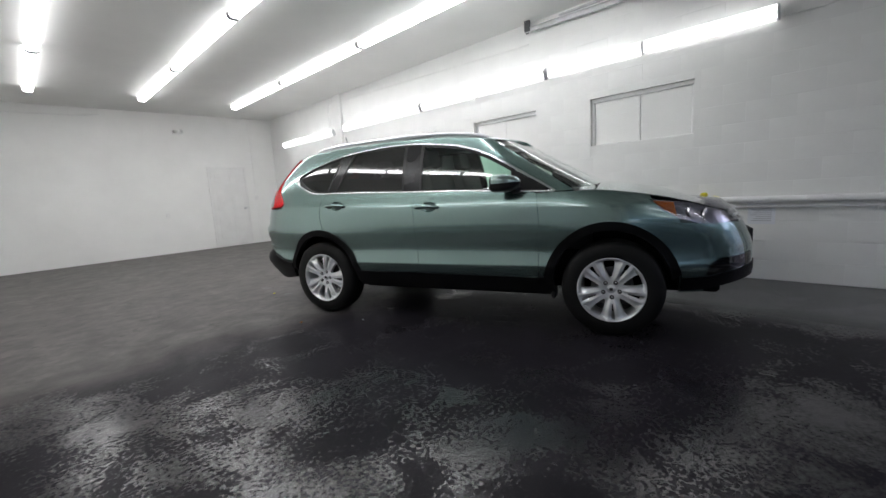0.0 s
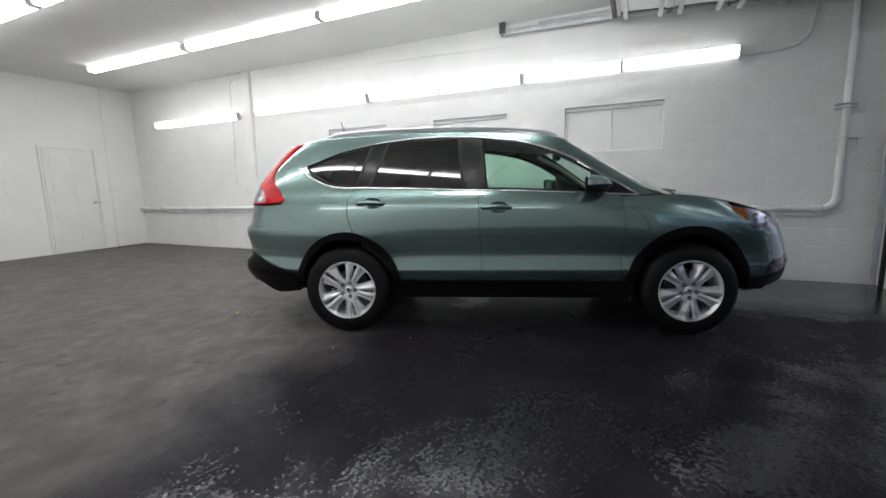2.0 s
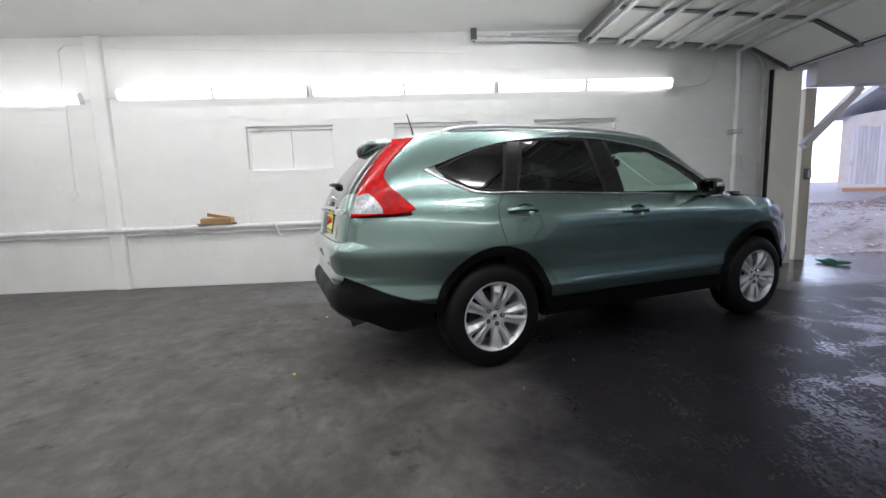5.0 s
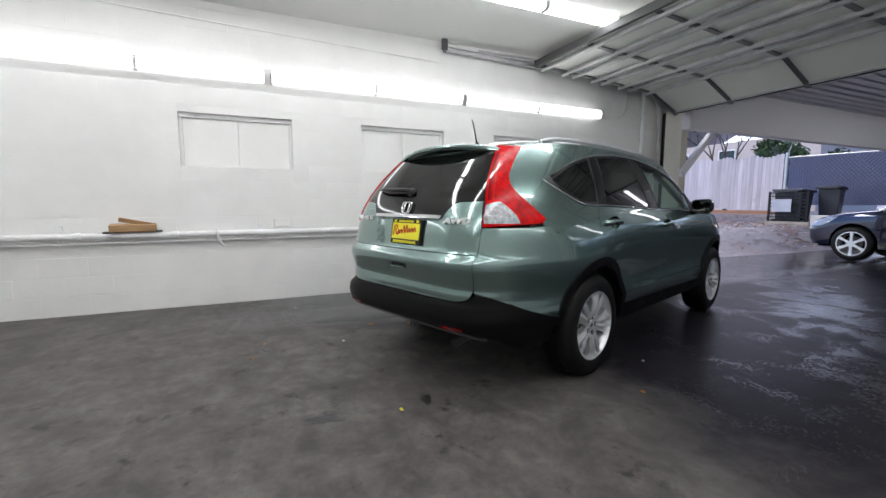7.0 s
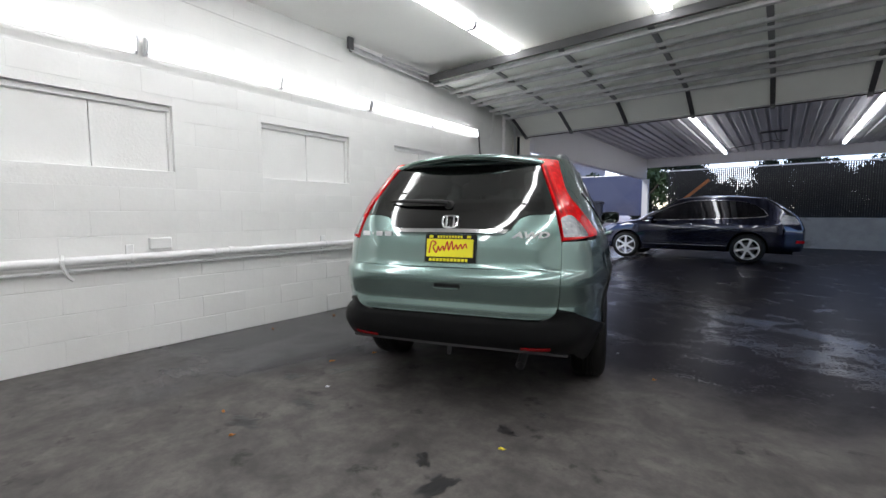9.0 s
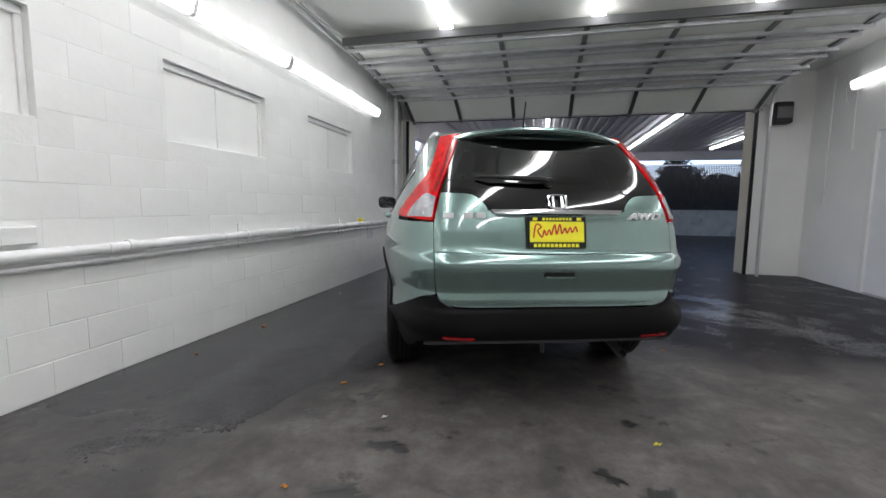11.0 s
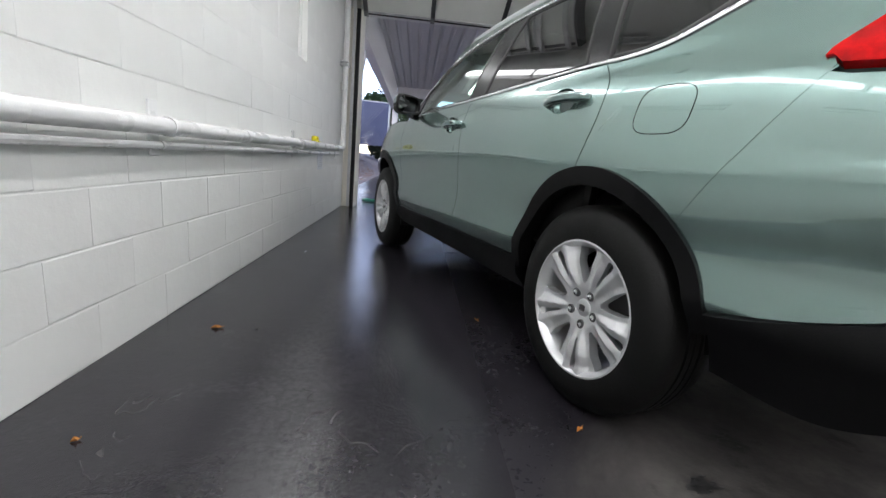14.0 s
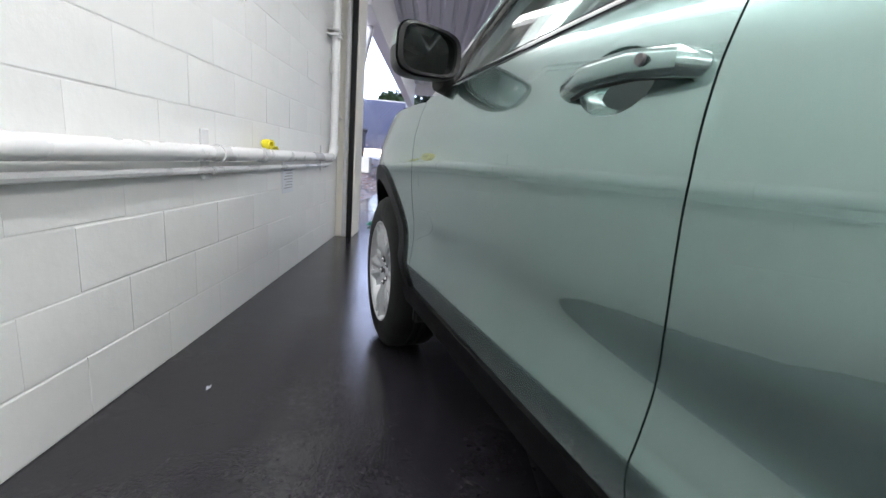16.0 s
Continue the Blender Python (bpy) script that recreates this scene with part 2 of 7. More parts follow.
CARD = mat("brown_cardboard", (0.40, 0.25, 0.13), 0.8, var=0.12, scale=12, bump=0.05)
BLACKP = mat("black_plastic", (0.009, 0.009, 0.0095), 0.42, var=0.2, scale=6, bump=0.12, bump_scale=220, rvar=0.06, spec=0.3)
PAPER = mat("paper", (0.78, 0.80, 0.84), 0.7, var=0.04, scale=9)
INK = mat("ink", (0.42, 0.42, 0.45), 0.7)
YEL = mat("yellow_tape", (0.82, 0.72, 0.03), 0.4, var=0.08)


# ---- mesh helpers ----
def link_mesh(name, me, material, parent=None, label=""):
    if material is not None:
        me.materials.append(material)
    ob = new(name, me)
    if parent is not None:
        ob.parent = parent
    if label:
        ob["label"] = label
    return ob


def part(name, bm, material, parent=None, label="", smooth=False):
    """Link a bmesh as one mesh object under a thing or part."""
    bm.normal_update()
    me = bpy.data.meshes.new(name)
    bm.to_mesh(me)
    bm.free()
    if smooth:
        me.shade_smooth()
        for e in me.edges:
            e.use_edge_sharp = False
        me.set_sharp_from_angle(angle=radians(38))
    return link_mesh(name, me, material, parent, label)


def empty(name, m=None, label="", category="", group="", kind=""):
    ob = new(name)
    ob.empty_display_size = 0.1
    if m is not None:
        ob.matrix_world = m
    return tagged(ob, label, category, group, kind)


def add_box(bm, x0, x1, y0, y1, z0, z1, bevel=0.0, m=None, segs=1):
    r = bmesh.ops.create_cube(bm, size=1.0)
    for v in r["verts"]:
        v.co = ((x0 + x1) / 2 + v.co.x * (x1 - x0), (y0 + y1) / 2 + v.co.y * (y1 - y0), (z0 + z1) / 2 + v.co.z * (z1 - z0))
    vs = r["verts"]
    if bevel:
        es = list({e for v in vs for e in v.link_edges})
        out = bmesh.ops.bevel(bm, geom=es, offset=bevel, segments=segs, affect="EDGES", profile=0.5)
        vs = list({v for f in out["faces"] for v in f.verts} | {v for v in vs if v.is_valid})
    if m is not None:
        for v in vs:
            v.co = m @ v.co
    return vs


def box(x0, x1, y0, y1, z0, z1, bevel=0.0, m=None, segs=1):
    bm = bmesh.new()
    add_box(bm, x0, x1, y0, y1, z0, z1, bevel, m, segs)
    return bm


def add_tube(bm, pts, r, n=10, caps=True, radii=None):
    """A round tube along a line of points."""
    pts = [Vector(p) for p in pts]
    rings = []
    ref = None
    for i, p in enumerate(pts):
        d = (pts[min(i + 1, len(pts) - 1)] - pts[max(i - 1, 0)]).normalized()
        if ref is None:
            ref = d.orthogonal().normalized()
        ref = (ref - d * ref.dot(d)).normalized()
        s = d.cross(ref)
        rr = radii[i] if radii else r
        rings.append([bm.verts.new(p + (ref * math.cos(a) + s * math.sin(a)) * rr) for a in (2 * math.pi * k / n for k in range(n))])
    for a, b in zip(rings, rings[1:]):
        for k in range(n):
            bm.faces.new((a[k], a[(k + 1) % n], b[(k + 1) % n], b[k]))
    if caps:
        bm.faces.new(rings[0][::-1])
        bm.faces.new(rings[-1])


def tube(pts, r, n=10, caps=True, radii=None):
    bm = bmesh.new()
    add_tube(bm, pts, r, n, caps, radii)
    return bm


def add_lathe(bm, profile, n=32, m=None, closed=False):
    """Turn (radius, height) pairs round the y axis."""
    rings = []
    for r, h in profile:
        rings.append([bm.verts.new((r * math.cos(a), h, r * math.sin(a))) for a in (2 * math.pi * k / n for k in range(n))])
    pairs = list(zip(rings, rings[1:])) + ([(rings[-1], rings[0])] if closed else [])
    for a, b in pairs:
        for k in range(n):
            bm.faces.new((a[k], a[(k + 1) % n], b[(k + 1) % n], b[k]))
    if m is not None:
        for ring in rings:
            for v in ring:
                v.co = m @ v.co


def lathe(profile, n=32, m=None, closed=False):
    bm = bmesh.new()
    add_lathe(bm, profile, n, m, closed)
    bmesh.ops.recalc_face_normals(bm, faces=bm.faces)
    return bm


def add_prism(bm, outline, depth, m=None):
    """Extrude an (x, z) outline by depth along y."""
    a = [bm.verts.new((x, 0, z)) for x, z in outline]
    b = [bm.verts.new((x, depth, z)) for x, z in outline]
    bm.faces.new(a)
    bm.faces.new(b[::-1])
    k = len(a)
    for i in range(k):
        bm.faces.new((a[(i + 1) % k], a[i], b[i], b[(i + 1) % k]))
    if m is not None:
        for v in a + b:
            v.co = m @ v.co


def prism(outline, depth, m=None, bevel=0.0):
    bm = bmesh.new()
    add_prism(bm, outline, depth, m)
    bmesh.ops.recalc_face_normals(bm, faces=bm.faces)
    if bevel:
        bmesh.ops.bevel(bm, geom=list(bm.edges), offset=bevel, segments=2, affect="EDGES", profile=0.5)
    return bm


def structure(name, bm, material, label="", smooth=False):
    ob = part(name, bm, material, None, label, smooth)
    ob["kind"] = "structure"
    return ob


# ---- the garage ----
X_E, X_W, Y_N, Y_S, Z_C = 5.522, -1.42, 11.93, -1.05, 3.34
WINDOWS = ((1.38, 2.565), (3.365, 4.525), (5.355, 6.525))
WIN_Z0, WIN_Z1 = 1.566, 2.158

structure("floor", box(X_W - 0.3, X_E + 0.3, Y_S - 0.32, Y_N + 0.3, -0.12, 0.0), FLOOR, "dark sealed floor, damp and patchy")
# east wall of blocks, cut round three closed-off windows
bm = bmesh.new()
add_box(bm, X_E + 0.0029, X_E + 0.24, Y_S, Y_N, 0, WIN_Z0)
add_box(bm, X_E + 0.0029, X_E + 0.24, Y_S, Y_N, WIN_Z1, Z_C)
edges_y = [Y_S] + [v for w in WINDOWS for v in w] + [Y_N]
for a, b in zip(edges_y[::2], edges_y[1::2]):
    add_box(bm, X_E + 0.0029, X_E + 0.24, a, b, WIN_Z0, WIN_Z1)
wall_east = structure("wall_east", bm, WHITE, "white painted concrete block wall")
for k, (a, b) in enumerate(WINDOWS):
    win = empty(f"window_{k + 1}", None, "closed-off window recess boarded over and painted white", "window", "closed windows in the block wall", "structure")
    part("panel", box(X_E + 0.075, X_E + 0.11, a, (a + b) / 2 - 0.003, WIN_Z0, WIN_Z1, 0.003), WHITE, win)
    part("panel", box(X_E + 0.075, X_E + 0.11, (a + b) / 2 + 0.003, b, WIN_Z0, WIN_Z1, 0.003), WHITE, win)
    part("backing_board", box(X_E + 0.114, X_E + 0.134, a, b, WIN_Z0, WIN_Z1), WHITE, win)
    part("window_frame", box(X_E + 0.045, X_E + 0.08, a, b, WIN_Z1 - 0.05, WIN_Z1, 0.006), TRIM, win)
    part("window_frame", box(X_E + 0.05, X_E + 0.08, a, a + 0.035, WIN_Z0, WIN_Z1 - 0.05, 0.006), TRIM, win)
    part("window_frame", box(X_E + 0.05, X_E + 0.08, b - 0.035, b, WIN_Z0, WIN_Z1 - 0.05, 0.006), TRIM, win)
    part("window_sill", box(X_E + 0.006, X_E + 0.08, a, b, WIN_Z0 - 0.004, WIN_Z0 + 0.012, 0.005), TRIM, win)
structure("pilaster", box(X_E - 0.068, X_E + 0.02, 8.25, 8.45, 0, Z_C, 0.012), WHITE, "white painted pilaster on the block wall")
structure("wall_north", box(X_W - 0.2, X_E + 0.24, Y_N, Y_N + 0.2, 0, Z_C), WHITE, "plain white painted back wall")
structure("wall_north_return", box(4.90, X_E - 0.001, Y_N - 0.022, Y_N + 0.01, 0.012, Z_C - 0.001, 0.004), WHITE, "white painted wall return")
bm = bmesh.new()
add_box(bm, X_W - 0.2, X_W, Y_S, 0.40, 0, Z_C)
add_box(bm, X_W - 0.2, X_W, 1.28, Y_N, 0, Z_C)
add_box(bm, X_W - 0.2, X_W, 0.40, 1.28, 2.16, Z_C)
structure("wall_west", bm, WHITE, "white painted side wall")
bm = bmesh.new()
add_box(bm, X_W - 0.2, -0.62, Y_S - 0.30, Y_S, 0, Z_C)
add_box(bm, -0.62, 5.40, Y_S - 0.30, Y_S, 2.80, Z_C)
add_box(bm, 5.40, X_E + 0.24, Y_S - 0.30, Y_S, 2.74, Z_C)
structure("wall_south", bm, WHITE, "white painted wall round the garage opening")
structure("ceiling", box(X_W - 0.2, X_E + 0.24, Y_S - 0.30, Y_N + 0.2, Z_C, Z_C + 0.15), CEIL, "smooth off-white ceiling")
# jambs of the big opening
structure("jamb_west", box(-0.622, -0.59, Y_S - 0.34, Y_S + 0.01, 0, 2.80, 0.005), CREAM, "cream painted door jamb")
structure("door_post_east", box(5.335, X_E - 0.002, -1.17, -0.765, 0, 2.738, 0.006), mat("off_white_post_paint", (0.82, 0.79, 0.71), 0.5, var=0.05, scale=2.5, dirt=((0.30, 0.16, 0.07), 2.2, 0.68, 0.5)), "off-white painted door post with rust spots")
structure("door_seal_east", box(5.345, 5.40, -0.762, -0.735, 0, 2.72, 0.004), BLACKP, "black rubber door seal")
structure("door_seal_west", box(-0.63, -0.58, Y_S + 0.012, Y_S + 0.05, 0, 2.80, 0.004), BLACKP, "black rubber door seal")


# ---- garage door, rolled up overhead ----
def overhead_door():
    d = empty("overhead_garage_door", None, "raised white sectional garage door with galvanised struts", "garage door")
    line = [(-0.93, 2.735), (-0.33, 3.02), (0.24, 3.055), (0.81, 3.092), (1.38, 3.13), (1.95, 3.165)]
    x0, x1 = -0.60, 5.36
    posts = [x0 + 0.06] + [x0 + (x1 - x0) * k / 6 for k in range(1, 6)] + [x1 - 0.06]
    for k, ((ya, za), (yb, zb)) in enumerate(zip(line, line[1:])):
        ln, ang = math.hypot(yb - ya, zb - za), math.degrees(math.atan2(zb - za, yb - ya))
        m = pose(0, ya, za, ang, 0, 0)
        sec = part("door_section", box(x0, x1, 0.004, ln - 0.004, 0.0, 0.045, 0.004, m), DOORW, d, "white insulated door section")
        part("rail", box(x0, x1, 0.003, 0.04, -0.014, 0.0, 0.003, m), STRUT, sec)
        part("rail", box(x0, x1, ln - 0.04, ln - 0.003, -0.014, 0.0, 0.003, m), STRUT, sec)
        if k:
            for yy in (0.075, ln - 0.125):
                bm = bmesh.new()
                add_box(bm, x0, x1, yy, yy + 0.008, -0.062, 0.0, 0, m)
                add_box(bm, x0, x1, yy, yy + 0.045, -0.066, -0.060, 0, m)
                add_box(bm, x0, x1, yy + 0.040, yy + 0.048, -0.062, -0.035, 0, m)
                part("strut", bm, STRUT, sec, "galvanised strut")
        for x in posts:
            part("stile", box(x - 0.03, x + 0.03, 0.046, ln - 0.046, -0.020, -0.001, 0.003, m), DARKM if k == 0 else STILE, sec)
            bm = box(x - 0.03, x + 0.03, -0.05, 0.05, -0.026, -0.013, 0.003, m)
            add_box(bm, x - 0.022, x + 0.022, -0.014, 0.014, -0.05, -0.026, 0.004, m)
            part("hinge", bm, STILE, sec)
        for x in (x0 - 0.03, x1 + 0.03):
            part("roller", lathe([(0.0, -0.012), (0.022, -0.012), (0.022, 0.012), (0.0, 0.012)], 12, m @ pose(x, 0.02, -0.02, 0, 0, 90)), GALV, sec)
    part("bottom_seal", box(x0, x1, -0.03, 0.0, -0.012, 0.05, 0.008, pose(0, *line[0], math.degrees(math.atan2(0.285, 0.6)), 0, 0)), BLACKP, d, "black rubber bottom seal")
    part("top_edge", box(x0, x1, 1.952, 2.0, 3.13, 3.225, 0.004), mat("dark_grey_edge", (0.06, 0.06, 0.062), 0.5), d, "dark top edge")
    return d


overhead_door()


def door_track(x, side):
    t = empty("door_track", None, "galvanised steel garage door track hung from the ceiling", "door track", "garage door tracks")
    s = side
    pts = [(x, -0.69, 0.02), (x, -0.69, 2.55), (x, -0.67, 2.78), (x, -0.60, 2.94), (x, -0.45, 3.05), (x, -0.2, 3.075), (x, 1.2, 3.165), (x, 3.42, 3.215)]
    bm = bmesh.new()
    prev = None
    for i, p in enumerate(pts):
        a, b = Vector(pts[max(i - 1, 0)]), Vector(pts[min(i + 1, len(pts) - 1)])
        d = (b - a).normalized()
        up = Vector((1, 0, 0)).cross(d).normalized()
        ring = []
        for u, v in ((-0.012, 0.03), (-0.012, -0.03), (0.018, -0.03), (0.018, -0.024), (-0.007, -0.024), (-0.007, 0.024), (0.018, 0.024), (0.018, 0.03)):
            ring.append(bm.verts.new(Vector(p) + Vector((-s * u, 0, 0)) + up * v))
        if prev:
            for k in range(8):
                bm.faces.new((prev[k], prev[(k + 1) % 8], ring[(k + 1) % 8], ring[k]))
        prev = ring
    bmesh.ops.recalc_face_normals(bm, faces=bm.faces)
    part("track", bm, GALV, t)
    bm = box(x - 0.02, x + 0.02, 3.36, 3.44, 3.20, Z_C, 0.004)
    add_box(bm, x - 0.006, x + 0.006, 3.38, 3.42, 3.17, 3.24)
    part("hanger", bm, DARKM, t, "dark steel hanger")
    bm = box(x - s * 0.05, x - s * 0.02, 1.9, 2.9, 3.235, 3.26, 0.003)
    part("spring_bar", bm, GALV, t)
    part("hanger", box(x - 0.012, x + 0.012, 0.9, 0.94, 3.16, Z_C, 0.002), GALV, t)
    return t


door_track(5.42, 1)
door_track(-0.66, -1)
op = empty("door_opener", None, "black garage door opener box on the wall beside the opening", "door opener")
part("housing", box(-1.06, -0.80, Y_S + 0.001, Y_S + 0.20, 2.50, 2.84, 0.02), BLACKP, op)
part("cover", box(-1.04, -0.82, Y_S + 0.20, Y_S + 0.225, 2.58, 2.76, 0.008), DARKM, op)
part("shaft", tube([(-0.80, Y_S + 0.10, 2.80), (-0.66, Y_S + 0.10, 2.80)], 0.014, 8), GALV, op)


# ---- fluorescent fixtures ----
def fixture(length, glow_mat, lamps=2, up=0):
    """A wrap-round fixture along y, hanging below z = 0; up names the side that ends on top on a wall."""
    f = empty("fluorescent_fixture")
    part("housing", box(-0.055, 0.055, 0.0, length, -0.045, 0.0, 0.006), TRIM, f, "white metal housing")
    cap = [(-0.072, -0.02), (-0.067, -0.072), (-0.044, -0.094), (0.044, -0.094), (0.067, -0.072), (0.072, -0.02)]
    step = length / lamps
    for k in range(lamps):
        bm = bmesh.new()
        a, b = k * step + 0.018, (k + 1) * step - 0.018
        ra = [bm.verts.new((x, a, z)) for x, z in cap]
        rb = [bm.verts.new((x, b, z)) for x, z in cap]
        for i in range(5):
            bm.faces.new((ra[i], ra[i + 1], rb[i + 1], rb[i]))
        bm.faces.new(ra[::-1])
        bm.faces.new(rb)
        bmesh.ops.recalc_face_normals(bm, faces=bm.faces)
        df = part("diffuser", bm, glow_mat, f, "lit prismatic diffuser")
        df.data.materials.append(TUBEEDGE if up else TUBESIDE)
        df.data.materials.append(TUBEUP)
        for pl in df.data.polygons:
            if abs(pl.normal.x) > (0.2 if up else 0.9) or abs(pl.normal.y) > 0.9:
                pl.material_index = 2 if up and pl.normal.x * up > 0.2 else 1
    big = [(x * 1.05, z * 1.04) for x, z in cap]
    for y in [0.0] + [k * step - 0.018 for k in range(1, lamps)] + [length - 0.018]:
        w = 0.018 if y in (0.0,) or y > length - 0.02 else 0.036
        part("end_cap", prism(big, w, pose(0, y, 0)), mat_cap, f)
    return f


mat_cap = mat("clear_end_cap", (0.72, 0.72, 0.74), 0.3, var=0.05)
full_fix = fixture(2.44, TUBE)
wall_fix = fixture(2.44, TUBEWALL, 2, -1)
west_fix = fixture(2.44, TUBEWALL, 2, 1)
half_fix = fixture(1.0, TUBE, 1)
WALL_LABEL = "lit eight-foot fluorescent fixture mounted on the white wall"
CEIL_LABEL = "lit eight-foot fluorescent fixture on the ceiling"
for y in (0.655, 3.135, 5.63):
    f = copy_thing(wall_fix, pose(X_E, y, 2.615, 0, 72, 0) @ Matrix.Translation((0, 0, -0.058)))
    tagged(f, WALL_LABEL, "light fixture", "wall fixtures")
f = copy_thing(wall_fix, pose(X_E, 8.525, 2.58, 0, 72, 0) @ Matrix.Translation((0, 0, -0.058)))
tagged(f, WALL_LABEL, "light fixture", "wall fixtures")
for y in (0.02, 2.5):
    f = copy_thing(west_fix, pose(X_W, y, 2.865, 0, -72, 0) @ Matrix.Translation((0, 0, -0.058)))
    tagged(f, WALL_LABEL, "light fixture", "wall fixtures")
for x in (4.02, 2.26, 0.62):
    for y in (2.86, 5.36, 7.90):
        f = copy_thing(full_fix, pose(x, y, Z_C - 0.004))
        tagged(f, CEIL_LABEL, "light fixture", "ceiling fixtures")
    f = copy_thing(half_fix, pose(x, 1.84, Z_C - 0.004))
    tagged(f, "lit short fluorescent fixture at the end of a ceiling row", "light fixture", "ceiling fixtures")
for o in (full_fix, wall_fix, west_fix, half_fix):
    for c in list(o.children_recursive) + [o]:
        bpy.data.objects.remove(c)

# ---- pipes on the block wall ----
pw = empty("sprinkler_pipe", None, "white painted steel pipe with chipped paint along the block wall", "pipe")
elbow = [(5.455, -0.22 - 0.11 * math.sin(a), 0.835 + 0.11 - 0.11 * math.cos(a)) for a in (math.pi / 2 * k / 6 for k in range(7))]
part("pipe_run", tube([(5.455, Y_N - 0.03, 0.80), (5.455, 8.0, 0.822), (5.455, 4.0, 0.833), (5.455, -0.20, 0.835)], 0.034, 14), PIPE, pw, "", True)
part("pipe_elbow", tube(elbow, 0.042, 12), PIPE, pw, "", True)
part("pipe_riser", tube([(5.455, -0.33, 0.94), (5.455, -0.33, 3.05)], 0.034, 14), PIPE, pw, "", True)
for y in (1.35, 3.02, 4.92, 5.05, 6.6, 7.45, 9.2):
    part("coupling", lathe([(0.036, -0.03), (0.040, -0.026), (0.040, 0.026), (0.036, 0.03)], 14, pose(5.455, y, 0.834 if y < 5 else 0.826)), PIPE, pw, "", True)
cd = empty("conduit", None, "thin white painted conduit under the large pipe", "conduit")
part("conduit_run", tube([(5.487, Y_N - 0.03, 0.735), (5.487, 4.0, 0.757), (5.487, -0.25, 0.762)], 0.014, 8), PIPE, cd, "", True)
for y in (-0.12, 1.83, 3.80, 5.74, 7.62, 9.55, 11.2):
    b = empty("pipe_bracket", None, "white painted pipe strap on the block wall", "bracket", "pipe brackets")
    part("backplate", box(X_E - 0.012, X_E + 0.002, y - 0.030, y + 0.030, 0.715, 0.935, 0.004), PIPE, b)
    part("strap", lathe([(0.0345, -0.012), (0.040, -0.012), (0.040, 0.012), (0.0345, 0.012)], 18, pose(5.455, y, 0.833 if y < 5 else 0.824), True), PIPE, b, "", True)
    part("conduit_clip", lathe([(0.0145, -0.01), (0.019, -0.01), (0.019, 0.01), (0.0145, 0.01)], 12, pose(5.487, y, 0.757 if y < 5 else 0.748), True), PIPE, b, "", True)
tie = empty("rag_tie", None, "white strip of cloth tied round the pipe", "tie")
part("knot", tube([(5.43, 6.19, 0.875), (5.405, 6.20, 0.84), (5.415, 6.19, 0.79), (5.42, 6.16, 0.71), (5.44, 6.13, 0.68)], 0.014, 6), TRIM, tie, "", True)


def wire(name, pts, r, material, label, category="cable"):
    ob = part(name, tube(pts, r, 6), material, None, label, True)
    return tagged(ob, label, category)


wire("conduit", [(X_E - 0.012, 8.22, 3.20), (X_E - 0.012, 6.0, 3.13), (X_E - 0.012, 3.45, 3.06)], 0.008, TRIM, "thin white conduit under the ceiling line", "conduit")
wire("conduit", [(X_E - 0.014, 8.45, 3.25), (X_E - 0.014, 8.72, 3.24), (X_E - 0.014, 8.80, 3.17), (X_E - 0.014, 8.81, 2.2), (X_E - 0.014, 8.84, 1.36)], 0.011, TRIM, "white conduit dropping to a wall switch", "conduit")
wire("cable", [(X_E - 0.05, 0.65, 2.55), (X_E - 0.012, 0.35, 2.56), (X_E - 0.012, 0.12, 2.60), (X_E - 0.012, 0.02, 2.72), (X_E - 0.012, -0.02, 3.0), (X_E - 0.012, -0.03, Z_C)], 0.009, TRIM, "white cable from the wall light up to the ceiling")
wire("cable", [(X_E - 0.03, -0.46, 1.60), (X_E - 0.03, -0.50, 1.40), (X_E - 0.04, -0.62, 1.24), (X_E - 0.03, -0.80, 1.21), (X_E - 0.03, -1.0, 1.22)], 0.010, TRIM, "white flexible cable looping below a junction box")
wire("cable", [(X_E - 0.06, 8.50, 2.54), (X_E - 0.05, 8.3, 2.56), (X_E - 0.06, 8.09, 2.56)], 0.008, TRIM, "white cable linking two wall lights")


def small_box(name, x0, x1, y0, y1, z0, z1, label, category, material=None):
    t = empty(name, None, label, category)
    part("case", box(x0, x1, y0, y1, z0, z1, 0.005), material or TRIM, t)
    return t


jb = small_box("junction_box", X_E - 0.055, X_E + 0.003, -0.50, -0.37, 1.585, 1.70, "white metal junction box on the block wall", "junction box")
part("cover", box(X_E - 0.060, X_E - 0.055, -0.505, -0.365, 1.58, 1.705, 0.002), TRIM, jb)
sw = small_box("wall_switch", X_E - 0.04, X_E + 0.003, 8.80, 8.88, 1.24, 1.36, "white surface switch at the end of a conduit", "switch")
part("toggle", box(X_E - 0.052, X_E - 0.04, 8.833, 8.847, 1.285, 1.315, 0.002), TRIM, sw)
ob = small_box("junction_box", X_E - 0.045, X_E + 0.003, 5.43, 5.60, 0.885, 0.985, "flat white junction box above the pipe", "junction box")
part("cover", box(X_E - 0.05, X_E - 0.045, 5.435, 5.595, 0.89, 0.98, 0.002), TRIM, ob)
clampo = empty("pipe_clamp", None, "steel clamp round the white riser pipe", "clamp")
part("strap", box(X_E - 0.105, X_E + 0.003, -0.41, -0.25, 1.885, 1.905, 0.004), GALV, clampo)
part("strap", box(X_E - 0.105, X_E + 0.003, -0.41, -0.25, 1.925, 1.94, 0.004), GALV, clampo)

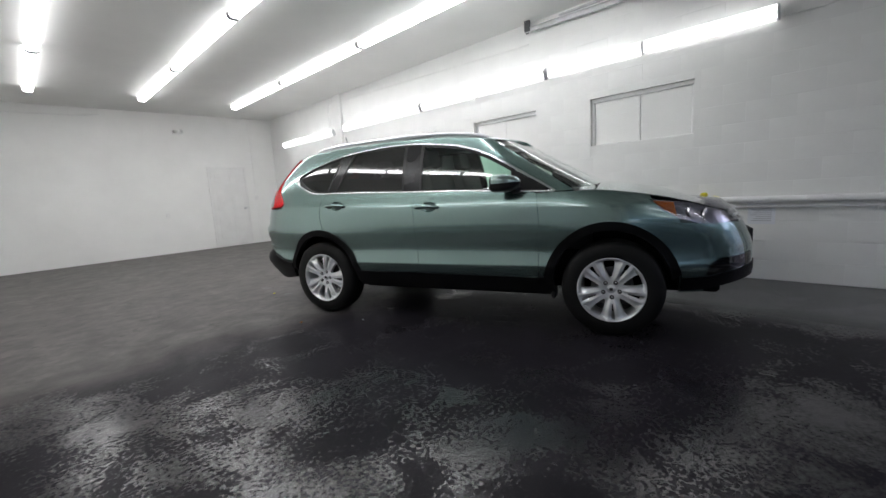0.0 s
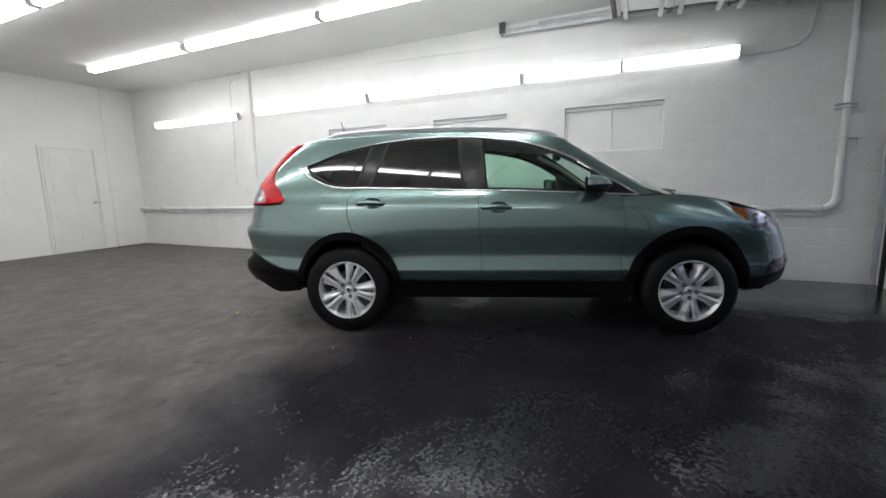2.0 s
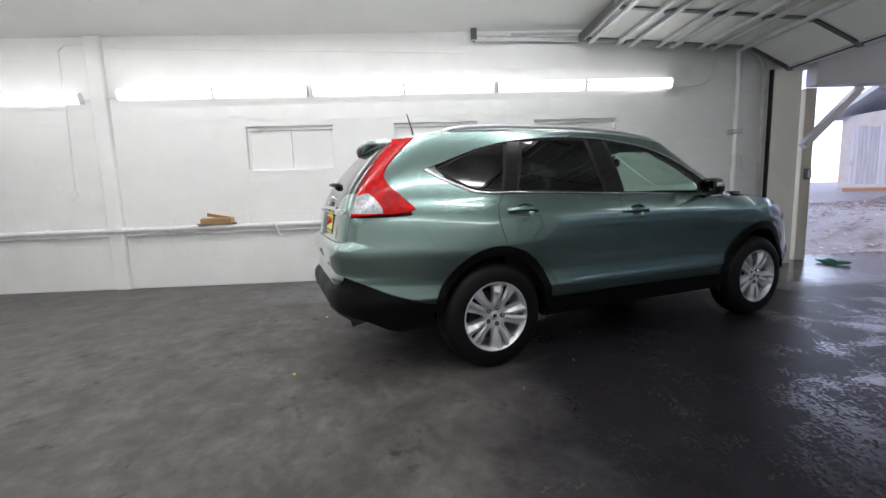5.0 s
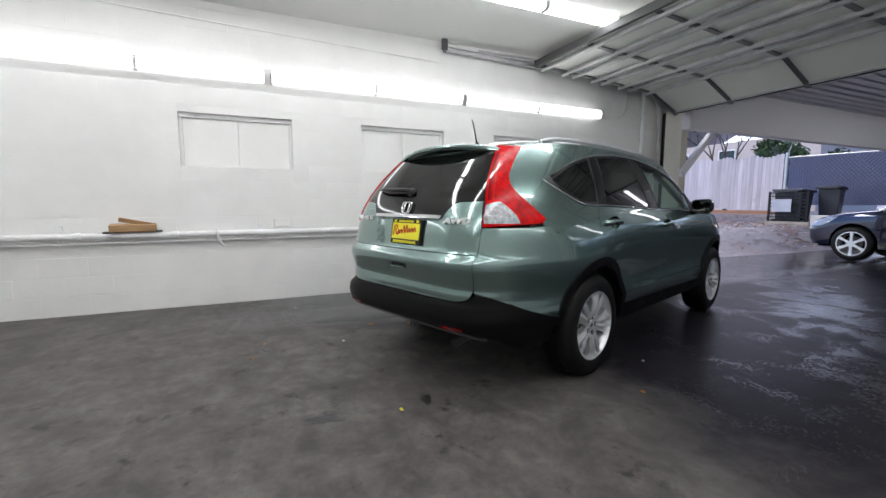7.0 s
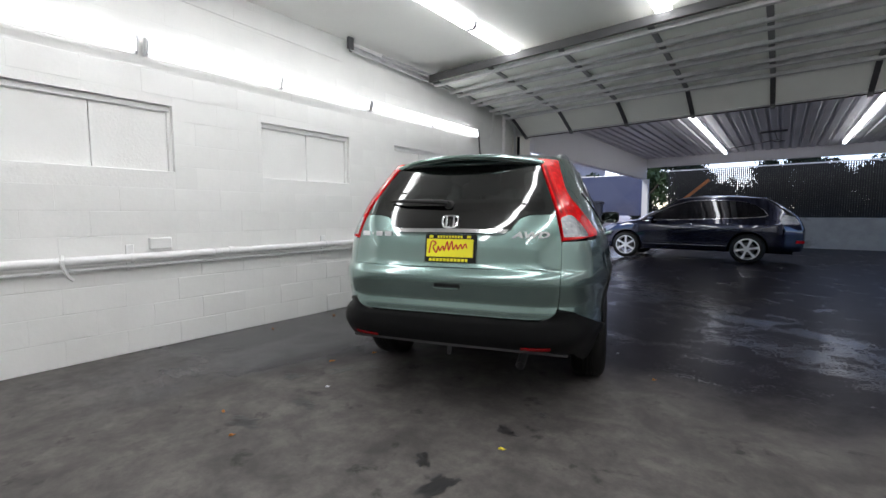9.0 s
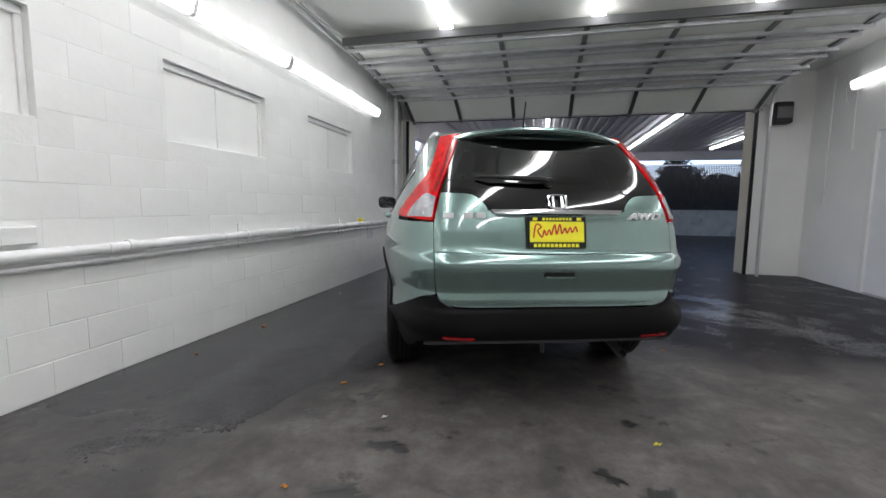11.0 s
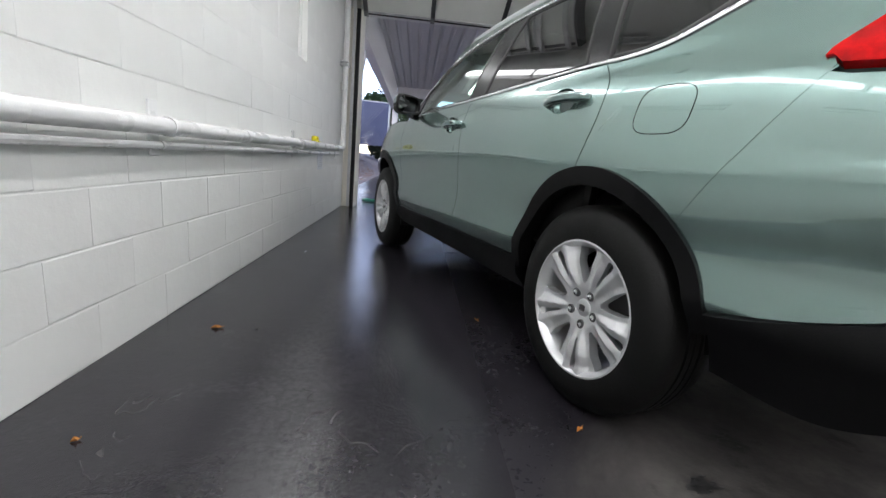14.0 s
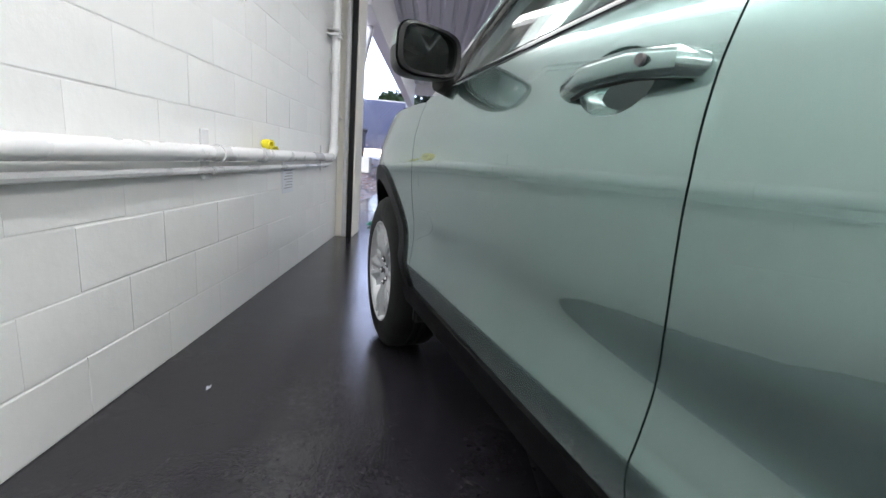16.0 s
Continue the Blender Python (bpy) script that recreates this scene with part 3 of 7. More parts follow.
# torn cardboard lying on the pipe
cb = empty("cardboard_flap", None, "torn piece of brown cardboard box resting on the pipe", "cardboard")
part("flap", box(-0.06, 0.045, -0.20, 0.20, 0.0, 0.075, 0.004, pose(5.452, 6.98, 0.872, 0, -6, 3)), CARD, cb)
part("flap", box(-0.003, 0.003, -0.16, 0.14, 0.0, 0.05, 0.001, pose(5.455, 6.97, 0.945, 14, -25, 4)), CARD, cb, "bent cardboard edge")
part("corner", prism([(-0.13, 0), (0.03, 0.062), (0.045, 0.054), (0.06, 0.0)], 0.004, pose(5.46, 6.95, 0.94, 0, 0, 93)), PAPER, cb, "pale torn corner")
part("dark_strip", tube([(5.425, 7.24, 0.862), (5.43, 7.02, 0.872), (5.43, 6.80, 0.868), (5.425, 6.72, 0.872)], 0.012, 6), DARKM, cb, "dark strap under the cardboard", True)
# roll of yellow tape and a notice
tp = empty("tape_roll", None, "roll of yellow tape standing on the pipe", "tape")
part("roll", lathe([(0.014, -0.026), (0.026, -0.026), (0.028, 0.0), (0.026, 0.026), (0.014, 0.026)], 24, pose(5.462, 1.25, 0.896, 0, 0, 70), True), YEL, tp, "", True)
part("loose_end", box(0.0, 0.05, -0.022, 0.022, -0.002, 0.002, 0, pose(5.462, 1.16, 0.885, 0, 18, -80)), YEL, tp)
nt = empty("paper_notice", None, "printed white notice hanging under the pipe", "paper")
part("sheet", box(X_E - 0.006, X_E + 0.001, 0.63, 0.86, 0.578, 0.79, 0.001, None), PAPER, nt)
bm = bmesh.new()
for k in range(8):
    add_box(bm, X_E - 0.0075, X_E - 0.0055, 0.66, 0.83 - 0.02 * (k % 3), 0.61 + k * 0.02, 0.616 + k * 0.02)
part("notice_print", bm, INK, nt, "unreadable print as plain bars")["kind"] = "stuff"

# ---- back door and small things on the back wall ----
bd = empty("door_1", None, "closed white six-panel door in the back wall", "door", "", "structure")
part("door_leaf", box(3.80, 4.64, Y_N - 0.016, Y_N + 0.004, 0.02, 2.02, 0.004), TRIM, bd)
for x in (3.90, 4.26):
    for z0, z1 in ((0.22, 0.82), (0.95, 1.55), (1.68, 1.90)):
        part("raised_panel", box(x, x + 0.28, Y_N - 0.024, Y_N - 0.012, z0, z1, 0.006), TRIM, bd)
part("door_frame", box(3.745, 3.795, Y_N - 0.02, Y_N + 0.004, 0, 2.075, 0.005), TRIM, bd)
part("door_frame", box(4.645, 4.695, Y_N - 0.02, Y_N + 0.004, 0, 2.075, 0.005), TRIM, bd)
part("door_frame", box(3.795, 4.645, Y_N - 0.02, Y_N + 0.004, 2.025, 2.075, 0.005), TRIM, bd)
kn = part("door_handle", lathe([(0.0, -0.075), (0.022, -0.07), (0.028, -0.055), (0.020, -0.038), (0.012, -0.03), (0.012, -0.012), (0.032, -0.008), (0.032, 0.0)], 16, pose(4.575, Y_N - 0.016, 0.98)), GALV, bd, "steel door knob", True)
s2 = small_box("wall_switch", 4.86, 4.945, Y_N - 0.05, Y_N - 0.015, 1.185, 1.30, "white light switch beside the back door", "switch")
part("toggle", box(4.895, 4.91, Y_N - 0.058, Y_N - 0.05, 1.23, 1.255, 0.002), TRIM, s2)
hn = empty("alarm_siren", None, "white alarm siren with lamp on the back wall", "siren")
part("backplate", box(3.10, 3.32, Y_N - 0.03, Y_N + 0.003, 2.86, 2.98, 0.006), TRIM, hn)
part("horn", lathe([(0.0, 0.0), (0.03, 0.0), (0.035, -0.05), (0.055, -0.09), (0.050, -0.085), (0.0, -0.03)], 20, pose(3.25, Y_N - 0.03, 2.92)), TRIM, hn, "", True)
part("lamp_lens", lathe([(0.0, -0.05), (0.03, -0.045), (0.04, -0.02), (0.042, 0.0)], 18, pose(3.15, Y_N - 0.03, 2.92)), mat("frosted_lens", (0.7, 0.7, 0.68), 0.3), hn, "", True)
wire("conduit", [(X_W + 0.3, Y_N - 0.012, 3.15), (1.4, Y_N - 0.012, 3.17), (1.75, Y_N - 0.012, 3.22)], 0.014, TRIM, "conduit high along the back wall", "conduit")
small_box("wall_socket", 2.72, 2.80, Y_N - 0.014, Y_N + 0.003, 0.87, 0.98, "small white socket plate on the back wall", "socket")

# ---- side door ----
sd = empty("door_2", None, "closed pale grey steel door in the side wall", "door", "", "structure")
DOORG = mat("pale_grey_door_paint", (0.78, 0.79, 0.81), 0.4, var=0.03, bump=0.04, bump_scale=30)
part("door_leaf", box(X_W - 0.06, X_W - 0.015, 0.415, 1.265, 0.025, 2.145, 0.003), DOORG, sd)
for y0, y1, z0, z1 in ((0.33, 0.41, 0, 2.24), (1.27, 1.35, 0, 2.24), (0.41, 1.27, 2.15, 2.24)):
    part("door_frame", box(X_W - 0.19, X_W + 0.014, y0, y1, z0, z1, 0.004), TRIM, sd)
part("threshold", box(X_W - 0.15, X_W + 0.02, 0.41, 1.27, 0, 0.022, 0.004), GALV, sd)
for z, r in ((0.98, 0.028), (1.09, 0.022)):
    part("door_knob", lathe([(0.0, -0.06), (r * 0.8, -0.055), (r, -0.04), (0.012, -0.02), (0.012, -0.008), (r, -0.006), (r, 0.0)], 16, pose(X_W - 0.015, 1.19, z, 0, 0, 90)), GALV, sd, "steel door knob", True)
for z in (0.25, 1.1, 1.95):
    part("hinge", box(X_W - 0.018, X_W + 0.004, 0.41, 0.43, z - 0.05, z + 0.05, 0.003), TRIM, sd)
w3 = small_box("wall_switch", X_W - 0.003, X_W + 0.045, -0.08, 0.0, 1.95, 2.06, "white switch box on a drop conduit", "switch")
wire("conduit", [(X_W + 0.014, -0.04, 2.06), (X_W + 0.014, -0.04, 3.1)], 0.010, TRIM, "white conduit above a switch on the side wall", "conduit")
wire("conduit", [(X_W + 0.014, -0.55, 1.2), (X_W + 0.014, -0.55, 3.1)], 0.012, TRIM, "white vertical conduit on the side wall", "conduit")
wire("cable", [(X_W + 0.012, -0.30, 3.1), (X_W + 0.012, -0.27, 2.7), (X_W + 0.012, -0.18, 2.62), (X_W + 0.03, 0.02, 2.80)], 0.008, TRIM, "white cable drooping to the side wall light")
em = small_box("spot_sensor", X_W - 0.003, X_W + 0.06, 0.72, 0.80, 2.38, 2.44, "small white sensor over the side door", "sensor")
part("lens", lathe([(0.0, -0.03), (0.02, -0.025), (0.026, 0.0)], 14, pose(X_W + 0.06, 0.76, 2.40, -20, 0, 90)), TRIM, em, "", True)

# ---- scraps on the floor ----
LEAFO = mat("dead_orange_leaf", (0.42, 0.17, 0.03), 0.6, var=0.2)
LEAFY = mat("yellow_leaf", (0.70, 0.62, 0.04), 0.5, var=0.15)


def leaf(name, x, y, size, turn, material, label, category="leaf"):
    t = [(1.0, 0.0), (0.45, 0.32), (0.1, 0.5), (-0.25, 0.36), (-0.7, 0.12), (-1.0, 0.0), (-0.6, -0.2), (-0.1, -0.42), (0.4, -0.3)]
    bm = bmesh.new()
    vs = [bm.verts.new((size * a, size * b, 0.004 + 0.006 * abs(b) + 0.004 * (k % 3))) for k, (a, b) in enumerate(t)]
    c = bm.verts.new((0, 0, 0.003))
    for k in range(len(vs)):
        bm.faces.new((c, vs[k], vs[(k + 1) % len(vs)]))
    r = bmesh.ops.extrude_face_region(bm, geom=list(bm.faces))
    for v in r["geom"]:
        if isinstance(v, bmesh.types.BMVert):
            v.co.z -= 0.0025
    bmesh.ops.recalc_face_normals(bm, faces=bm.faces)
    ob = part(name, bm, material, None)
    ob.matrix_world = pose(x, y, 0, 0, 0, turn)
    return tagged(ob, label, category, "scraps on the floor")


for x, y, s, a, m_, lb in FLOOR_BITS:
    leaf("fallen_leaf" if m_ != "w" else "paper_scrap", x, y, s, a, {"o": LEAFO, "y": LEAFY, "w": PAPER}[m_], lb, "leaf" if m_ != "w" else "paper")


# oily stains and tyre scuffs left on the floor
STAIN = mat("oily_stain", (0.024, 0.023, 0.024), 0.36, var=0.2, scale=20)


def stain(x, y, rx, ry, turn, seed, label):
    rg = random.Random(seed)
    bm = bmesh.new()
    blobs = [(0.0, 0.0, 0.8)] + [(rg.uniform(-1.1, 1.1), rg.uniform(-1.1, 1.1), rg.uniform(0.12, 0.42)) for _ in range(9)]
    for j, (bx, by, br) in enumerate(blobs):
        n = 40 if j == 0 else 16
        ring = []
        for k in range(n):
            a = 2 * math.pi * k / n
            q = Vector((math.cos(a) * 1.3 + 7 * j + seed, math.sin(a) * 1.3, seed * 0.7))
            r = br * (1 + 0.55 * noise.noise(q) + 0.35 * noise.noise(q * 3.1))
            ring.append(bm.verts.new((rx * (bx + r * math.cos(a)), ry * (by + r * math.sin(a)), 0.0002 * j)))
        c = bm.verts.new((rx * bx, ry * by, 0.0008 + 0.0002 * j))
        for k in range(n):
            bm.faces.new((c, ring[k], ring[(k + 1) % n]))
    ob = part("oil_stain", bm, STAIN, None)
    ob.matrix_world = pose(x, y, 0.0012, 0, 0, turn)
    return tagged(ob, label, "stain", "stains on the floor")


for x, y, rx, ry, a, k in ((2.320, 4.905, 0.060, 0.035, 10, 1), (2.253, 4.611, 0.03, 0.025, 0, 2), (3.752, 4.885, 0.085, 0.05, 65, 4), (3.62, 4.70, 0.05, 0.03, 20, 7), (2.32, 5.52, 0.10, 0.045, 80, 6), (3.94, 5.20, 0.07, 0.05, 30, 9),
                           (3.503, 5.405, 0.085, 0.05, 20, 11), (2.50, 5.40, 0.06, 0.03, 140, 13), (3.52, 5.75, 0.10, 0.05, 25, 15)):
    stain(x, y, rx, ry, a, k, "dark damp stain on the floor")


# ---- curved sheets ----
def pchip(*keys):
    """A smooth monotone curve through (x, y) keys."""
    x, y = np.array(keys, float).T
    h, d = np.diff(x), np.diff(y) / np.diff(x)
    m = np.zeros_like(y)
    m[0], m[-1] = d[0], d[-1]
    for i in range(1, len(x) - 1):
        if d[i - 1] * d[i] > 0:
            w1, w2 = 2 * h[i] + h[i - 1], h[i] + 2 * h[i - 1]
            m[i] = (w1 + w2) / (w1 / d[i - 1] + w2 / d[i])

    def f(v):
        v = np.clip(np.asarray(v, float), x[0], x[-1])
        k = np.clip(np.searchsorted(x, v, "right") - 1, 0, len(x) - 2)
        s = (v - x[k]) / h[k]
        return ((1 + 2 * s) * (1 - s) ** 2 * y[k] + s * (1 - s) ** 2 * h[k] * m[k] + s * s * (3 - 2 * s) * y[k + 1] + s * s * (s - 1) * h[k] * m[k + 1])

    return f


def spline(pts, gap=0.015):
    """A Catmull-Rom line through 2D points, sampled about every gap."""
    p = np.array(pts, float)
    if len(p) == 2:
        n = max(2, int(np.linalg.norm(p[1] - p[0]) / gap) + 1)
        return [tuple(p[0] + (p[1] - p[0]) * k / (n - 1)) for k in range(n)]
    q = np.vstack([2 * p[0] - p[1], p, 2 * p[-1] - p[-2]])
    out = []
    for i in range(1, len(q) - 2):
        n = max(2, int(np.linalg.norm(q[i + 1] - q[i]) / gap))
        for k in range(n):
            s = k / n
            out.append(tuple(0.5 * ((2 * q[i]) + (q[i + 1] - q[i - 1]) * s + (2 * q[i - 1] - 5 * q[i] + 4 * q[i + 1] - q[i + 2]) * s * s
                                    + (3 * q[i] - q[i - 1] - 3 * q[i + 1] + q[i + 2]) * s ** 3)))
    out.append(tuple(p[-1]))
    return out


def outline(*segs, gap=0.015):
    """A closed outline of smooth runs with corners between them."""
    out = []
    for s in segs:
        for p in spline(s, gap):
            if not out or (abs(p[0] - out[-1][0]) + abs(p[1] - out[-1][1])) > 2e-3:
                out.append(p)
    while abs(out[0][0] - out[-1][0]) + abs(out[0][1] - out[-1][1]) < 2e-3:
        out.pop()
    return out


def inside(p, loop):
    p, q = np.asarray(p, float), np.asarray(loop, float)
    a, b = q, np.roll(q, -1, 0)
    hit = np.zeros(len(p), bool)
    for (x0, y0), (x1, y1) in zip(a, b):
        c = (y0 > p[:, 1]) != (y1 > p[:, 1])
        if c.any():
            hit ^= c & (p[:, 0] < (x1 - x0) * (p[:, 1] - y0) / ((y1 - y0) or 1e-12) + x0)
    return hit


def near(p, loop):
    q = np.asarray(loop, float)
    r = np.roll(q, -1, 0)
    d2 = np.full(len(p), 1e9)
    for a, b in zip(q, r):
        ab = b - a
        t = np.clip(((p - a) @ ab) / max(ab @ ab, 1e-12), 0, 1)
        d2 = np.minimum(d2, ((p - a - t[:, None] * ab) ** 2).sum(1))
    return np.sqrt(d2)


def sheet(loops, step, fn, thick=0.012, mirror=False, both=False, seam=None):
    """A curved plate over a flat outline (with holes): fn gives places and normals. Returns vertices, faces and normals."""
    outer, holes = loops[0], loops[1:]
    lo, hi = np.min(outer, 0), np.max(outer, 0)
    sx, sy = step if hasattr(step, "__len__") else (step, step)
    gx, gy = np.arange(lo[0] + sx / 2, hi[0], sx), np.arange(lo[1] + sy / 2, hi[1], sy)
    g = np.stack(np.meshgrid(gx, gy), -1).reshape(-1, 2)
    if len(g):
        ok = inside(g, outer)
        for h in holes:
            ok &= ~inside(g, h)
        g = g[ok]
        for lp in loops:
            if len(g):
                g = g[near(g, lp) > 0.35 * min(sx, sy)]
    pts, edges = [], []
    for lp in loops:
        k = len(pts)
        pts += [tuple(p) for p in lp]
        edges += [(k + i, k + (i + 1) % len(lp)) for i in range(len(lp))]
    pts += [tuple(p) for p in g]
    v2, _, tris, *_ = delaunay_2d_cdt([Vector(p) for p in pts], edges, [], 0, 1e-5)
    uv = np.array([(v.x, v.y) for v in v2])
    tris = np.array([t for t in tris if len(t) == 3])
    mid = uv[tris].mean(1)
    ok = inside(mid, outer)
    for h in holes:
        ok &= ~inside(mid, h)
    tris = tris[ok]
    P, N = fn(uv[:, 0], uv[:, 1])
    fnorm = np.cross(P[tris[:, 1]] - P[tris[:, 0]], P[tris[:, 2]] - P[tris[:, 0]])
    bad = (fnorm * N[tris[:, 0]]).sum(1) < 0
    tris[bad] = tris[bad][:, ::-1]
    V, F, NN = [P], [tuple(map(int, t)) for t in tris], [N]
    count = {}
    for t in F:
        for a, b in ((t[0], t[1]), (t[1], t[2]), (t[2], t[0])):
            count[(a, b)] = 1
    rim = [(a, b) for a, b in count if (b, a) not in count]
    if seam is not None:
        rim = [(a, b) for a, b in rim if not (seam(P[a]) and seam(P[b]))]
    base = len(P)
    if thick:
        rv, rn = [], []
        for a, b in rim:
            t = P[b] - P[a]
            side = np.cross(t, N[a])
            side /= np.linalg.norm(side) + 1e-9
            k = base + len(rv)
            rv += [P[a], P[b], P[b] - N[b] * thick, P[a] - N[a] * thick]
            rn += [side] * 4
            F.append((k, k + 3, k + 2, k + 1))
        if rv:
            V.append(np.array(rv))
            NN.append(np.array(rn))
    V, NN = np.vstack(V), np.vstack(NN)
    flip = np.array((1, -1, 1))
    if both:
        k = len(V)
        F = F + [tuple(i + k for i in f[::-1]) for f in F]
        V, NN = np.vstack([V, V * flip]), np.vstack([NN, NN * flip])
    elif mirror:
        V, NN, F = V * flip, NN * flip, [f[::-1] for f in F]
    return V, F, NN


def sheet_mesh(name, data, material, parent=None, label=""):
    V, F, N = data
    me = bpy.data.meshes.new(name)
    me.from_pydata(V.tolist(), [], F)
    me.shade_smooth()
    ln = np.linalg.norm(N, axis=1)
    N = N / np.where(ln > 1e-9, ln, 1)[:, None]
    me.normals_split_custom_set_from_vertices(N.tolist())
    return link_mesh(name, me, material, parent, label)


class Hull:
    """A car body as plan outlines at each height: x ahead, y to the left, z up."""

    def __init__(self, width, rear, front, xr, xf, pr=2.2, qr=6.0, pf=2.6, qf=5.5, z0=0.2, z1=1.66, swell=(), crease=None):
        self.swell, self.crease = swell, crease
        self.w, self.r, self.f, self.xr, self.xf = width, rear, front, xr, xf
        self.pr, self.qr, self.pf, self.qf = pr, qr, pf, qf
        self.zs = np.linspace(z0, z1, 160)
        self.ls = np.arange(-0.02, 6.9, 0.006)
        self.tx, self.ty = np.zeros((len(self.zs), len(self.ls))), np.zeros((len(self.zs), len(self.ls)))
        for i, z in enumerate(self.zs):
            x, y, arc = self.ring(z)
            self.tx[i] = np.interp(self.ls, arc, x)
            self.ty[i] = np.interp(self.ls, arc, y)

    def side(self, x, z):
        a = np.clip((self.xr - x) / (self.xr - self.r(z)), 0, 1)
        b = np.clip((x - self.xf) / (self.f(z) - self.xf), 0, 1)
        y = self.w(z) * (1 - a ** self.pr) ** (1 / self.qr) * (1 - b ** self.pf) ** (1 / self.qf)
        for h, cx, sx, cz, sz in self.swell:
            y = y + h * np.exp(-((x - cx) / sx) ** 2 - ((z - cz) / sz) ** 2)
        if self.crease:
            h, line, xa, xb = self.crease
            d = z - line(x)
            fade = np.clip((x - xa) / 0.25, 0, 1) * np.clip((xb - x) / 0.4, 0, 1)
            y = y + h * fade * np.exp(-(np.sqrt(d * d + 1.6e-5) - 0.004) / np.where(d > 0, 0.05, 0.065))
        return y

    def back(self, y, z):
        s = np.clip(np.abs(y) / self.w(z), 0, 1)
        return self.xr - (self.xr - self.r(z)) * (1 - s ** self.qr) ** (1 / self.pr)

    def nose(self, y, z):
        s = np.clip(np.abs(y) / self.w(z), 0, 1)
        return self.xf + (self.f(z) - self.xf) * (1 - s ** self.qf) ** (1 / self.pf)

    def ring(self, z):
        w = float(self.w(z))
        ya = np.linspace(-0.03, 0.8 * w, 140)
        xa = self.back(ya, z)
        yc = np.linspace(0.8 * w, -0.25, 140)
        xc = self.nose(yc, z)
        xb = np.linspace(xa[-1], xc[0], 700)[1:-1]
        yb = self.side(xb, z)
        x, y = np.r_[xa, xb, xc], np.r_[ya, yb, yc]
        arc = np.r_[0, np.cumsum(np.hypot(np.diff(x), np.diff(y)))]
        return x, y, arc - np.interp(0, ya, arc[: len(ya)])

    def at(self, l, z):
        l, z = np.asarray(l, float), np.asarray(z, float)
        fi = np.clip((z - self.zs[0]) / (self.zs[1] - self.zs[0]), 0, len(self.zs) - 1.001)
        fj = np.clip((l - self.ls[0]) / (self.ls[1] - self.ls[0]), 0, len(self.ls) - 1.001)
        i, j = fi.astype(int), fj.astype(int)
        u, v = fi - i, fj - j
        pick = lambda t: (t[i, j] * (1 - u) * (1 - v) + t[i + 1, j] * u * (1 - v) + t[i, j + 1] * (1 - u) * v + t[i + 1, j + 1] * u * v)
        x, y = pick(self.tx), pick(self.ty)
        w = self.w(z)
        flat = np.abs(y) < 0.8 * w
        rear = flat & (x < 0)
        front = flat & (x >= 0)
        xx = np.where(rear, self.back(y, z), np.where(front, self.nose(y, z), x))
        yy = np.where(flat, y, self.side(x, z))
        return np.stack([xx, yy, z], -1)

    def full(self, l, z, off=0.0):
        e = 2e-3
        p = self.at(l, z)
        n = np.cross(self.at(l + e, z) - self.at(l - e, z), self.at(l, z + e) - self.at(l, z - e))
        n = -n
        n /= np.linalg.norm(n, axis=-1, keepdims=True) + 1e-12
        o = off(p) if callable(off) else off
        return p + n * (np.asarray(o)[..., None] if np.ndim(o) else o), n

    def from_x(self, pts):
        """Side-view (x, z) points as (arc, z)."""
        out = []
        for x, z in pts:
            X, Y, A = self.ring(z)
            k = slice(140 - 1, len(X) - 139)
            xs, as_ = X[k], A[k]
            if x < xs[0]:
                out.append((float(np.interp(-x, -X[:140][::-1], A[:140][::-1])), z))
            elif x > xs[-1]:
                out.append((float(np.interp(-x, -X[-140:], A[-140:])), z))
            else:
                out.append((float(np.interp(x, xs, as_)), z))
        return out

    def from_y(self, pts):
        """Rear-view (y, z) points as (arc, z)."""
        out = []
        for y, z in pts:
            X, Y, A = self.ring(z)
            k = int(np.argmax(Y))
            out.append((float(np.interp(y, Y[:k], A[:k])), z))
        return out

    def front_y(self, pts):
        out = []
        for y, z in pts:
            X, Y, A = self.ring(z)
            out.append((float(np.interp(-y, -Y[-140:], A[-140:])), z))
        return out


def ribbon(hull, pts, width, height, off=0.0, closed=False, mirror=False):
    """A raised rounded strip along a line on the hull."""
    p = np.array(pts, float)
    if closed:
        t = np.roll(p, -1, 0) - np.roll(p, 1, 0)
    else:
        t = np.gradient(p, axis=0)
    t /= np.linalg.norm(t, axis=1, keepdims=True) + 1e-9
    nrm = np.stack([-t[:, 1], t[:, 0]], 1)
    prof = [(-0.5, 0.0), (-0.42, 0.7), (-0.2, 1.0), (0.2, 1.0), (0.42, 0.7), (0.5, 0.0)]
    rows = []
    for u, h in prof:
        q = p + nrm * (u * width)
        P, N = hull.full(q[:, 0], q[:, 1], off)
        rows.append(P + N * (h * height))
    R = np.array(rows)
    k, n = R.shape[:2]
    if mirror:
        R = R * np.array((1, -1, 1))
    bm = bmesh.new()
    vs = [[bm.verts.new(c) for c in row] for row in R]
    for a in range(k - 1):
        for b in range(n if closed else n - 1):
            f = (vs[a][b], vs[a][(b + 1) % n], vs[a + 1][(b + 1) % n], vs[a + 1][b])
            bm.faces.new(f)
    bmesh.ops.recalc_face_normals(bm, faces=bm.faces)
    return bm


def arc(cx, cz, rx, rz, a0, a1, n=40):
    return [(cx + rx * math.cos(radians(a0 + (a1 - a0) * k / n)), cz + rz * math.sin(radians(a0 + (a1 - a0) * k / n))) for k in range(n + 1)]


